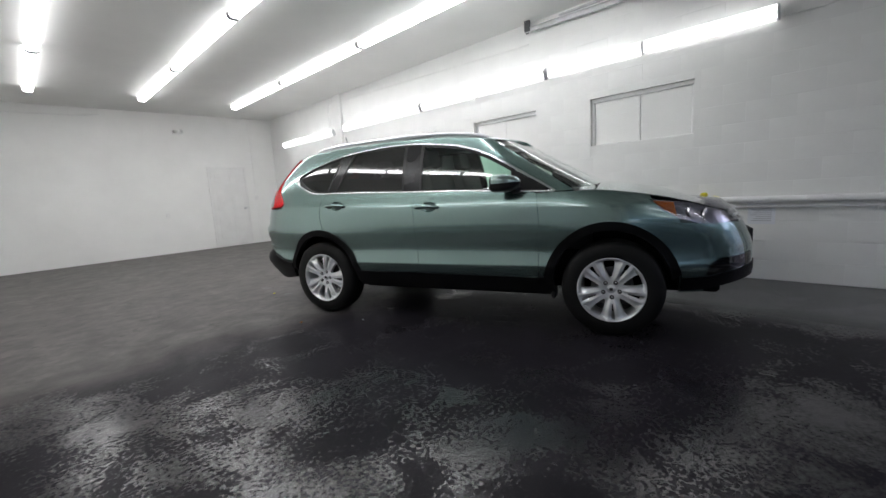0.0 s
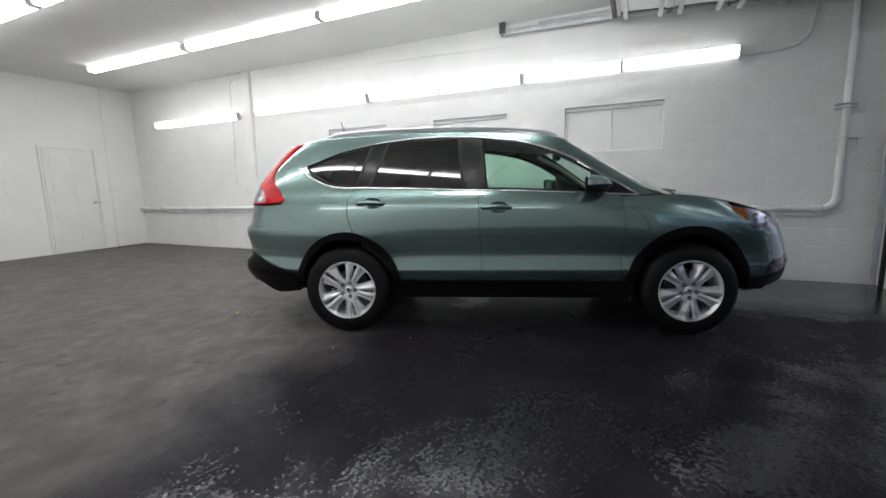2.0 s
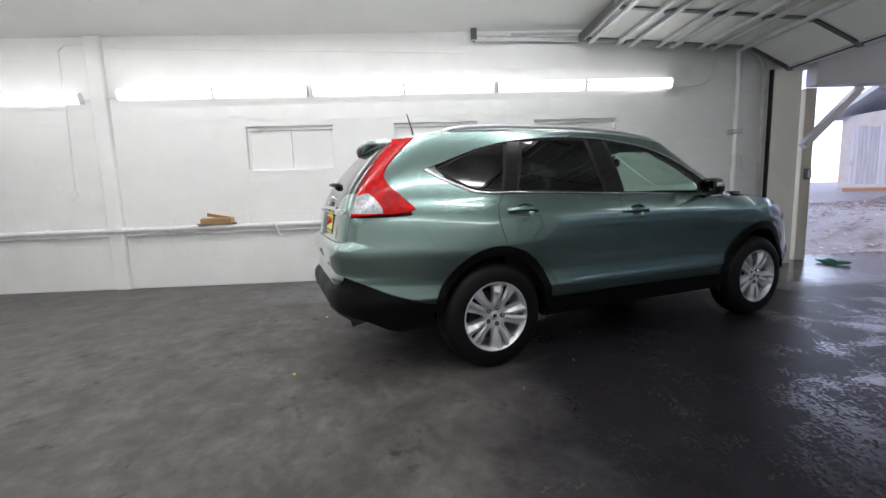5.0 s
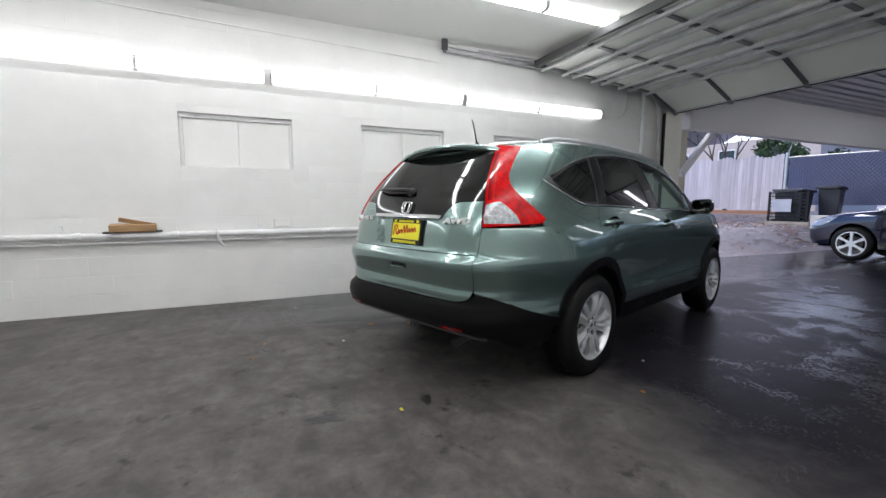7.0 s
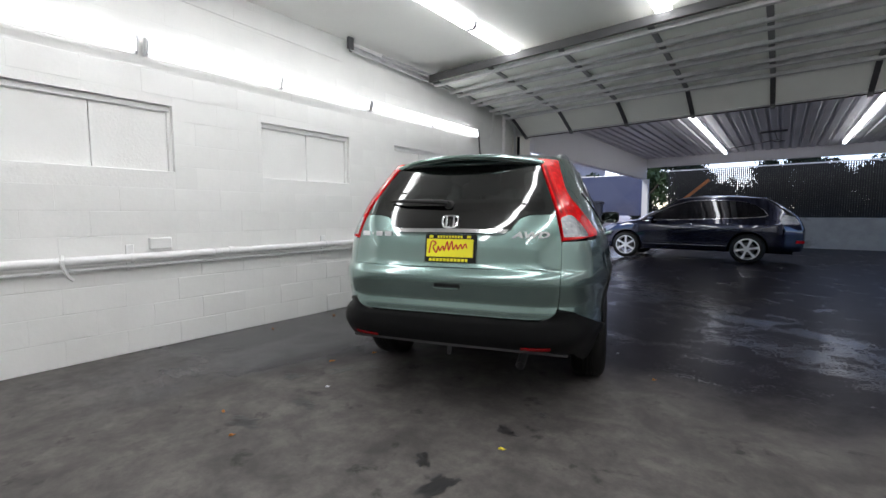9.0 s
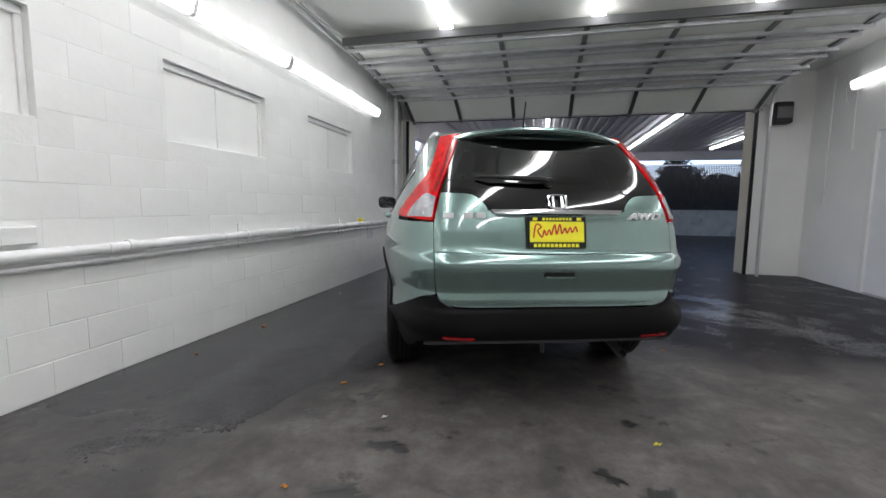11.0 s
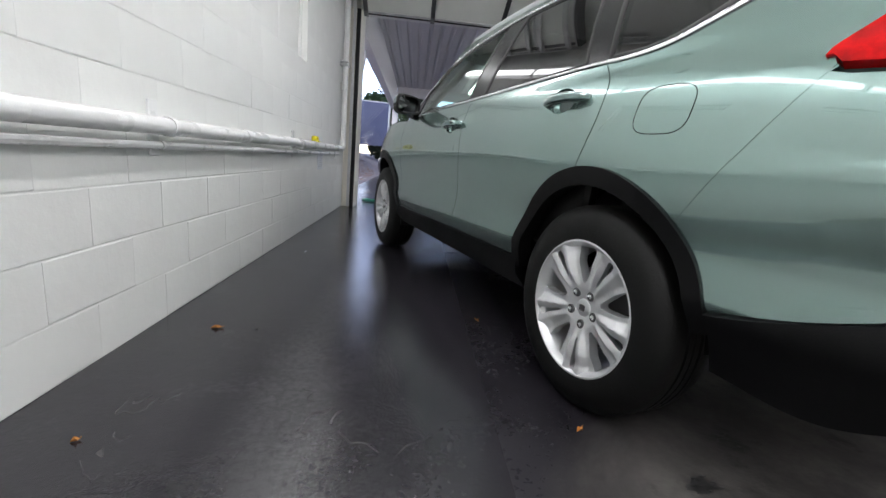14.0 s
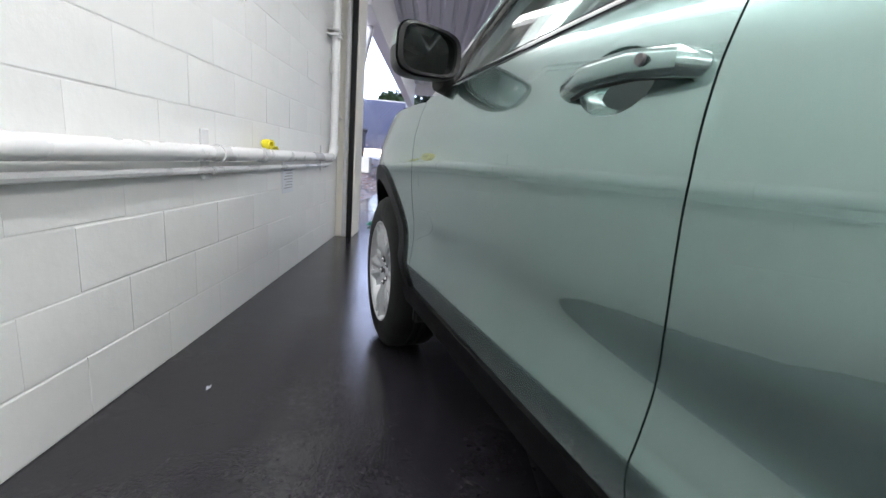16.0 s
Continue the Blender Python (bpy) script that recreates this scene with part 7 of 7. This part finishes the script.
for x in (13.0, 15.4, 18.2):
    wn = part("window", box(x, x + 1.0, -19.0, -18.94, 3.0, 4.2, 0.02), TRIM, hs)
    part("window_pane", box(x + 0.08, x + 0.92, -18.94, -18.93, 3.08, 4.12), GLOSSB, wn)
tr = empty("bare_tree", None, "bare winter tree behind the fence", "tree")
rg = random.Random(5)
bm = bmesh.new()


def limb(bm, p, d, ln, r, depth):
    q = p + d * ln
    add_tube(bm, [p, (p + q) / 2 + Vector((rg.uniform(-1, 1), rg.uniform(-1, 1), 0)) * 0.06 * ln, q], r, 5, False, [r, r * 0.8, r * 0.62])
    if depth:
        for _ in range(3):
            e = (d + Vector((rg.uniform(-1, 1), rg.uniform(-1, 1), rg.uniform(-0.25, 0.7))) * 0.7).normalized()
            limb(bm, q, e, ln * rg.uniform(0.6, 0.8), r * 0.58, depth - 1)


limb(bm, Vector((12.6, -14.0, 0.5)), Vector((0.05, 0, 1)), 1.6, 0.10, 5)
part("trunk", bm, BARK, tr, "bare branching trunk")

# caged bins and a concrete block by the fence
cg = empty("bin_cage", None, "black wire cage holding bins on a wooden pallet", "cage")
bz = rise(7.7, -9.3)
for x in (7.10, 8.12):
    for y in (-9.9, -9.05):
        part("cage_post", box(x - 0.025, x + 0.025, y - 0.025, y + 0.025, bz, bz + 1.02), BLACKP, cg)
for k in range(9):
    z = bz + 0.12 + k * 0.105
    part("cage_bar", box(7.10, 8.12, -9.045, -9.03, z, z + 0.028), BLACKP, cg)
for k in range(9):
    x = 7.16 + k * 0.108
    part("cage_wire", box(x, x + 0.012, -9.05, -9.04, bz + 0.1, bz + 1.0), BLACKP, cg)
part("pallet", box(7.0, 8.2, -9.95, -8.98, bz - 0.02, bz + 0.10, 0.01), mat("pallet_wood", (0.35, 0.31, 0.27), 0.85, var=0.2), cg)
part("sign_board", box(7.5, 8.02, -9.02, -9.0, bz + 0.40, bz + 0.78, 0.004), mat("grey_sign", (0.45, 0.47, 0.55), 0.5), cg, "blank grey sign board")
BINM = mat("dark_bin_plastic", (0.035, 0.037, 0.05), 0.5, var=0.2)


def wheelie_bin(x, y, turn):
    b = empty("wheelie_bin", pose(x, y, rise(x, y), 0, 0, turn), "dark plastic wheeled rubbish bin with lid", "bin", "rubbish bins")
    bm = box(-0.26, 0.26, -0.27, 0.27, 0.06, 1.0, 0.02)
    for v in bm.verts:
        k = 0.78 + 0.22 * v.co.z
        v.co.x *= k
        v.co.y *= k
    part("body", bm, BINM, b)
    part("lid", box(-0.31, 0.31, -0.32, 0.33, 0.0, 0.07, 0.03, pose(0, 0, 1.0, 5, 0, 0), 2), BINM, b, "", True)
    part("grip", tube([(-0.2, 0.33, 1.0), (-0.2, 0.40, 1.02), (0.2, 0.40, 1.02), (0.2, 0.33, 1.0)], 0.018, 6), BINM, b)
    for s in (-0.22, 0.22):
        part("bin_wheel", lathe([(0.0, -0.03), (0.09, -0.03), (0.09, 0.03), (0.0, 0.03)], 14, pose(s, 0.24, 0.09, 0, 0, 90)), BLACKP, b)


wheelie_bin(7.02, -10.1, 12)
wheelie_bin(7.55, -9.45, -4)
wheelie_bin(7.85, -9.5, 3)
cbk = empty("concrete_block", None, "pale concrete block by the bins", "block")
part("block_body", box(6.36, 6.78, -8.95, -8.55, rise(6.6, -8.7) - 0.05, rise(6.6, -8.7) + 0.40, 0.025, segs=2), mat("pale_concrete", (0.55, 0.54, 0.52), 0.8, var=0.12), cbk)
# leaf litter and pale stones strewn over the gravel
LITTER = bpy.data.materials.new("leaf_litter")
LITTER.use_nodes = True
_t = LITTER.node_tree
_g = _t.nodes.new("ShaderNodeNewGeometry")
_r = ramp(_t, _g.outputs["Random Per Island"], [(0.0, (0.30, 0.12, 0.05)), (0.35, (0.42, 0.22, 0.12)), (0.6, (0.55, 0.50, 0.50)), (1.0, (0.72, 0.68, 0.70))])
_t.links.new(_r.outputs[0], _t.nodes["Principled BSDF"].inputs["Base Color"])
_t.nodes["Principled BSDF"].inputs["Roughness"].default_value = 0.45
rg = random.Random(17)
V, F = [], []
for k in range(6500):
    x, y = rg.uniform(5.9, 12.0), rg.uniform(-10.9, -2.0)
    if rg.random() > 0.35 and y > -6.5:
        continue
    z = rise(x, y) + 0.012
    sz, a = rg.uniform(0.02, 0.075), rg.uniform(0, 6.28)
    c, q = math.cos(a) * sz, math.sin(a) * sz
    n = len(V)
    V += [(x - c, y - q, z), (x + q * 0.6, y - c * 0.6, z + 0.012), (x + c, y + q, z + 0.004), (x - q * 0.6, y + c * 0.6, z + 0.016)]
    F.append((n, n + 1, n + 2, n + 3))
me = bpy.data.meshes.new("leaf_litter")
me.from_pydata(V, [], F)
tagged(link_mesh("leaf_litter", me, LITTER), "scattered brown leaves and pale stones on the wet gravel", "leaf litter", "", "stuff")
leaf("red_rag", 6.62, -7.4, 0.16, 20, mat("red_cloth", (0.6, 0.05, 0.03), 0.8), "small red rag on the gravel", "rag")
bpy.data.objects["red_rag"].location.z = rise(6.62, -7.4)
rope = empty("green_rope", None, "tangled green rope lying by the door jamb", "rope")
rg = random.Random(3)
pts = []
for k in range(60):
    a = k * 0.55
    pts.append((5.12 + 0.20 * math.cos(a) * rg.uniform(0.5, 1), -1.62 + 0.13 * math.sin(a * 1.3) * rg.uniform(0.5, 1), 0.015 + 0.03 * rg.random()))
part("coil", tube(pts, 0.011, 5), mat("green_rope_fibre", (0.03, 0.22, 0.13), 0.7, var=0.2), rope, "", True)


# ---- the dark blue car under the carport ----
def build_blue_car():
    car = empty("parked_suv", None, "dark blue sport utility car parked under the carport", "car")
    NAVY = paint_material("dark_blue_paint", (0.010, 0.013, 0.035), (0.016, 0.022, 0.055))
    wd = pchip((0.20, 0.84), (0.45, 0.90), (0.60, 0.905), (0.80, 0.915), (0.92, 0.905), (1.0, 0.875), (1.06, 0.85), (1.25, 0.78), (1.45, 0.69), (1.55, 0.63), (1.66, 0.55))
    tl = pchip((0.20, -2.32), (0.45, -2.40), (0.75, -2.42), (0.95, -2.36), (1.10, -2.28), (1.30, -2.06), (1.45, -1.86), (1.55, -1.70), (1.66, -1.55))
    ns = pchip((0.20, 2.15), (0.40, 2.27), (0.60, 2.29), (0.75, 2.22), (0.85, 2.08), (0.95, 1.86), (1.05, 1.65), (1.66, 1.5))
    sc = pchip((0.20, 1.9), (0.95, 1.45), (1.05, 1.20), (1.2, 0.92), (1.35, 0.64), (1.5, 0.35), (1.58, 0.18), (1.66, 0.06))
    lo, up = Hull(wd, tl, ns, -1.1, 0.9), Hull(wd, tl, sc, -1.1, 0.0, pf=2.8, qf=5.0)
    zc = pchip((-1.75, 1.545), (-1.4, 1.60), (-0.9, 1.645), (-0.4, 1.655), (0.0, 1.625), (0.2, 1.585), (0.36, 1.535))
    ze = pchip((-1.75, 1.54), (-1.4, 1.545), (-0.9, 1.565), (-0.4, 1.57), (0.0, 1.555), (0.2, 1.54), (0.36, 1.532))
    he = pchip((0.9, 1.02), (1.3, 0.985), (1.7, 0.93), (2.0, 0.85), (2.2, 0.76))
    ar = arc(-1.36, 0.35, 0.40, 0.42, 176, 4)
    af = arc(1.355, 0.35, 0.40, 0.42, 176, 4)
    us = np.sin(np.linspace(-math.pi / 2, math.pi / 2, 31))

    def grid(P):
        bm = bmesh.new()
        v = [[bm.verts.new(c) for c in row] for row in P]
        for i in range(len(v) - 1):
            for j in range(len(v[0]) - 1):
                bm.faces.new((v[i][j], v[i + 1][j], v[i + 1][j + 1], v[i][j + 1]))
        bmesh.ops.remove_doubles(bm, verts=bm.verts, dist=1e-4)
        bmesh.ops.recalc_face_normals(bm, faces=bm.faces)
        return bm

    def cover(xs, zc_, ze_, hull):
        P = np.zeros((len(xs), len(us), 3))
        P[..., 0] = xs[:, None]
        P[..., 1] = hull.side(xs, ze_(xs))[:, None] * us
        P[..., 2] = ze_(xs)[:, None] + (zc_(xs) - ze_(xs))[:, None] * (1 - np.abs(us) ** 3) ** 0.62
        return grid(P)

    part("roof", cover(-0.695 - 1.055 * np.cos(np.linspace(0, math.pi, 40)), zc, ze, up), NAVY, car, "", True)
    part("bonnet", cover(np.linspace(1.0, 2.2, 26), pchip((1.0, 1.075), (1.5, 1.01), (2.0, 0.89), (2.2, 0.80)), he, lo), NAVY, car, "", True)
    belt = [(1.06, 1.005), (0.4, 1.03), (-0.6, 1.06), (-1.5, 1.10), (-1.72, 1.14)]
    dtop = [(-1.72, 1.14), (-1.62, 1.28), (-1.42, 1.41), (-1.1, 1.49), (-0.6, 1.525), (-0.1, 1.50), (0.35, 1.36), (0.75, 1.17), (1.06, 1.005)]
    for mir in (True, False):
        body = outline([(-2.0, 0.30), (-1.76, 0.30)], ar, [(-0.95, 0.28), (0.95, 0.28)], af, [(1.76, 0.30), (1.95, 0.30)], [(1.95, 0.30), (1.97, 0.6), (1.9, 0.875)], [(x, float(he(x)) - 0.004) for x in np.linspace(1.88, 1.08, 10)], [(1.06, 1.0), (0.4, 1.025), (-0.6, 1.055), (-1.5, 1.095)],
                       [(-1.5, 1.095), (-1.9, 1.0), (-2.0, 0.95)], [(-2.0, 0.95), (-2.0, 0.30)], gap=0.03)
        sheet_mesh("body_side", lsheet(lo, lo.from_x(body), step=0.05, mirror=mir), NAVY, car, "dark blue doors and wings")
        rim = [(x, float(ze(x))) for x in np.linspace(0.15, -1.62, 30)]
        frame_ = outline([(-1.5, 1.10), (-1.72, 1.14)], dtop, [(1.06, 1.005), (1.18, 1.005)], [(1.18, 1.005), (0.85, 1.19), (0.45, 1.38), (0.15, float(ze(0.15)))], rim, [(-1.62, 1.542), (-1.80, 1.42), (-2.0, 1.24), (-2.06, 1.12)], [(-2.06, 1.12), (-2.0, 0.955)], [(-2.0, 0.955), (-1.9, 1.005), (-1.5, 1.10)], gap=0.03)
        sheet_mesh("roof_pillar", lsheet(up, up.from_x(frame_), step=0.05, mirror=mir), NAVY, car)
        gl = outline(belt, dtop, gap=0.03)
        sheet_mesh("side_window", lsheet(up, up.from_x(gl), step=0.08, off=-0.004, thick=0.004, mirror=mir), TINTG, car, "dark side glass")
        part("window_surround", ribbon(up, up.from_x(gl), 0.014, 0.006, 0.0, True, mir), CHROME, car, "chrome window line", True)
        for x0, x1, tilt in ((-0.33, -0.20, -0.06), (-1.17, -1.05, 0.10)):
            pl = outline([(x0, 1.048), (x1, 1.044)], [(x1, 1.044), (x1 + tilt, 1.505)], [(x1 + tilt, 1.505), (x0 + tilt, 1.505)], [(x0 + tilt, 1.505), (x0, 1.048)], gap=0.03)
            sheet_mesh("pillar_cover", lsheet(up, up.from_x(pl), step=0.06, off=0.0, thick=0.01, mirror=mir), PILLARB if x0 < -1 else GLOSSB, car)
        rl = outline(up.from_x([(-2.0, 1.16), (-1.94, 1.05), (-1.98, 0.93)]), [up.from_x([(-1.98, 0.93)])[0], up.from_y([(0.62, 0.95)])[0]], [up.from_y([(0.62, 0.95)])[0], up.from_y([(0.60, 1.10)])[0]], [up.from_y([(0.60, 1.10)])[0], up.from_x([(-2.0, 1.16)])[0]], gap=0.03)
        rr = sheet_mesh("rear_lamp", lsheet(up, rl, step=0.04, off=0.008, thick=0.02, mirror=mir), CLEARL, car, "clear and red rear lamp")
        hl = outline([(1.62, 0.90), (1.85, 0.87), (2.05, 0.79)], [(2.05, 0.79), (2.12, 0.70)], [(2.12, 0.70), (1.95, 0.70), (1.78, 0.78), (1.62, 0.90)], gap=0.03)
        sheet_mesh("headlamp", lsheet(lo, lo.from_x(hl), step=0.04, off=0.005, thick=0.01, mirror=mir), CLEARL, car, "clear headlamp")
        s = -1 if mir else 1
        for x in (-0.15, -1.0):
            y0 = float(lo.side(np.array(x), np.array(0.93)))
            part("handle", tube([(x - 0.10, s * y0, 0.93), (x - 0.07, s * (y0 + 0.03), 0.935), (x + 0.06, s * (y0 + 0.03), 0.935), (x + 0.10, s * y0, 0.93)], 0.012, 6), CHROME, car, "", True)
        part("door_mirror", box(-0.05, 0.07, -0.11, 0.11, -0.06, 0.06, 0.035, pose(0.70, s * 1.0, 1.08), 2), NAVY, car, "", True)
        part("mirror_stalk", tube([(0.75, s * 0.80, 1.04), (0.72, s * 0.93, 1.05)], 0.02, 6), NAVY, car)
        st = spline([(-0.95, 0.40), (0.95, 0.40)], 0.05)
        part("side_strip", ribbon(lo, lo.from_x(st), 0.05, 0.014, 0.0, False, mir), NAVY, car, "", True)
    corner = lo.from_x([(-2.004, 0.32), (-2.004, 0.6), (-2.004, 0.935)])
    tail = outline(lo.from_y([(0.0, 0.32), (0.70, 0.32)]), lo.from_y([(0.70, 0.32)]) + corner, corner[-1:] + lo.from_y([(0.64, 0.96), (0.62, 1.12)]), lo.from_y([(0.62, 1.12), (0.0, 1.10)]), lo.from_y([(0.0, 1.10), (0.0, 0.32)]), gap=0.03)
    sheet_mesh("tail_panel", lsheet(lo, tail, both=True, step=0.05), NAVY, car)
    refl = outline(lo.from_y([(0.45, 0.50), (0.72, 0.52)]), lo.from_y([(0.72, 0.58), (0.45, 0.56)]), gap=0.04)
    for mir in (True, False):
        sheet_mesh("bumper_lamp", lsheet(lo, refl, step=0.05, off=0.008, thick=0.01, mirror=mir), REDL, car, "red bumper lamp")
    rg_ = outline([(0.0, 1.115), (0.62, 1.13)], [(0.62, 1.13), (0.56, 1.32), (0.48, 1.50)], [(0.48, 1.50), (0.0, 1.535)], [(0.0, 1.535), (0.0, 1.115)], gap=0.03)
    sheet_mesh("rear_window", lsheet(up, up.from_y(rg_), both=True, step=0.06, thick=0.004), TINTG, car, "dark rear glass")
    ws = outline([(0.0, 1.06), (0.72, 1.03)], [(0.72, 1.03), (0.62, 1.25), (0.54, 1.50)], [(0.54, 1.50), (0.0, 1.53)], [(0.0, 1.53), (0.0, 1.06)], gap=0.03)
    sheet_mesh("windscreen", lsheet(up, up.front_y(ws), both=True, step=0.06, thick=0.004), SHIELD, car)
    fb = outline([lo.from_x([(1.955, 0.30)])[0], lo.from_x([(1.975, 0.6)])[0], lo.from_x([(1.93, 0.75)])[0]], [lo.from_x([(1.93, 0.75)])[0], lo.front_y([(0.5, 0.75)])[0], lo.front_y([(0.0, 0.76)])[0]], lo.front_y([(0.0, 0.76), (0.0, 0.30)]), [lo.front_y([(0.0, 0.30)])[0], lo.front_y([(0.6, 0.30)])[0], lo.from_x([(1.955, 0.30)])[0]], gap=0.03)
    sheet_mesh("front_bumper", lsheet(lo, fb, both=True, step=0.06), NAVY, car)
    bm = box(-2.2, 2.05, -0.60, 0.60, 0.25, 0.40)
    add_box(bm, -0.9, 0.9, -0.85, 0.85, 0.27, 0.95)
    add_box(bm, -2.2, 2.0, -0.6, 0.6, 0.4, 0.8)
    part("underbody", bm, SHADOWB, car)
    part("dashboard", box(0.55, 1.1, -0.7, 0.7, 0.6, 1.0, 0.03), SHADOWB, car)
    for y in (-0.4, 0.4):
        for x in (0.0, -0.95):
            part("seat", box(x - 0.1, x + 0.1, y - 0.25, y + 0.25, 0.6, 1.32, 0.06, segs=2), SEAT, car, "", True)
    w = empty("wheel")
    prof = [(0.22, 0.10), (0.245, 0.115), (0.30, 0.115), (0.34, 0.09), (0.355, 0.05), (0.355, -0.05), (0.34, -0.09), (0.30, -0.115), (0.245, -0.115), (0.22, -0.10)]
    part("tyre", lathe(prof, 36, closed=True), RUBBER, w, "", True)
    part("rim", lathe([(0.245, -0.11), (0.25, -0.116), (0.232, -0.117), (0.22, -0.09), (0.21, 0.08), (0.22, 0.09)], 32, closed=True), ALLOY, w, "", True)
    part("brake_disc", lathe([(0.0, 0.0), (0.15, 0.0), (0.15, 0.02), (0.0, 0.02)], 24), DARKM, w)
    for k in range(6):
        m = pose(0, 0, 0, 0, 60 * k, 0)
        part("spoke", prism([(-0.030, 0.03), (0.030, 0.03), (0.022, 0.12), (0.034, 0.235), (-0.034, 0.235), (-0.022, 0.12)], 0.03, m @ pose(0, -0.112, 0), 0.006), ALLOY, w)
    part("hub_cap", lathe([(0.0, -0.115), (0.04, -0.114), (0.055, -0.10), (0.055, -0.06)], 20), ALLOY, w, "", True)
    k = 0
    for x in (-1.36, 1.357):
        for s in (-1, 1):
            m = pose(x, s * 0.80, 0.355, 0, 20 * k, 0 if s < 0 else 180)
            wk = w if k == 0 else copy_thing(w, m)
            if k == 0:
                w.matrix_basis = m
            wk.parent = car
            wk["label"] = "black tyre on a six-spoke alloy wheel"
            k += 1
    car.matrix_world = pose(3.177, -6.24, 0)
    return car


build_blue_car()


# ---- single concrete blocks of the east wall, last ----
block_cache = {}


def block_mesh(w, h, k):
    """One painted block: bed joints worn open, head joints nearly filled; k picks how deep."""
    key = (round(w, 3), round(h, 3), k)
    if key not in block_cache:
        d = (0.0005, 0.0010, 0.0017, 0.0027)[k]
        ch, cv = 0.0028 + 0.9 * d, 0.0007
        y0, y1, z0, z1 = 0.0002, key[0] - 0.0002, 0.0012, key[1] - 0.0012
        V = [(d, y0, z0), (d, y1, z0), (d, y1, z1), (d, y0, z1), (0, y0 + cv, z0 + ch), (0, y1 - cv, z0 + ch), (0, y1 - cv, z1 - ch), (0, y0 + cv, z1 - ch)]
        F = [(4, 7, 6, 5), (0, 4, 5, 1), (1, 5, 6, 2), (2, 6, 7, 3), (3, 7, 4, 0)]
        me = bpy.data.meshes.new("block")
        me.from_pydata(V, [], F)
        me.materials.append(BLOCKP)
        block_cache[key] = me
    return block_cache[key]


BW, BH = 0.4064, 0.2032
rb = random.Random(11)
rest_v, rest_f = [], []
for row in range(17):
    z0, z1 = row * BH, min((row + 1) * BH, Z_C)
    if z1 - z0 < 0.03:
        continue
    y = Y_S + (0.0 if row % 2 else -BW / 2) + 0.13
    while y < Y_N:
        a, b = max(y, Y_S), min(y + BW, Y_N)
        y += BW
        spans = [(a, b)]
        if z1 > WIN_Z0 + 0.02 and z0 < WIN_Z1 - 0.02:
            for wa, wb in WINDOWS:
                nxt = []
                for p, q in spans:
                    if q <= wa or p >= wb:
                        nxt.append((p, q))
                    else:
                        nxt += [s for s in ((p, wa), (wb, q)) if s[1] - s[0] > 0.03]
                spans = nxt
        for p, q in spans:
            zz0, zz1 = z0, z1
            if any(p < wb and q > wa for wa, wb in WINDOWS):
                if z0 < WIN_Z0 < z1:
                    zz1 = WIN_Z0
                if z0 < WIN_Z1 < z1:
                    zz0 = WIN_Z1
            if q - p < 0.03 or zz1 - zz0 < 0.03:
                continue
            dx, kd = rb.uniform(-0.0007, 0.0007), rb.choice((0, 1, 2, 3, 3) if z0 < 0.75 else (0, 0, 0, 1, 1, 2))
            if p < 5.0 and z0 < 2.7:
                o = new("block", block_mesh(q - p, zz1 - zz0, kd))
                o.parent = wall_east
                o.location = (X_E + dx, p, zz0)
            else:
                me = block_mesh(q - p, zz1 - zz0, kd)
                k = len(rest_v)
                rest_v += [(v.co.x + X_E + dx + 0.0004, v.co.y + p, v.co.z + zz0) for v in me.vertices]
                rest_f += [tuple(k + i for i in pl.vertices) for pl in me.polygons]
me = bpy.data.meshes.new("blocks")
me.from_pydata(rest_v, [], rest_f)
ob = link_mesh("blocks", me, BLOCKP, wall_east)
ob["kind"] = "stuff"
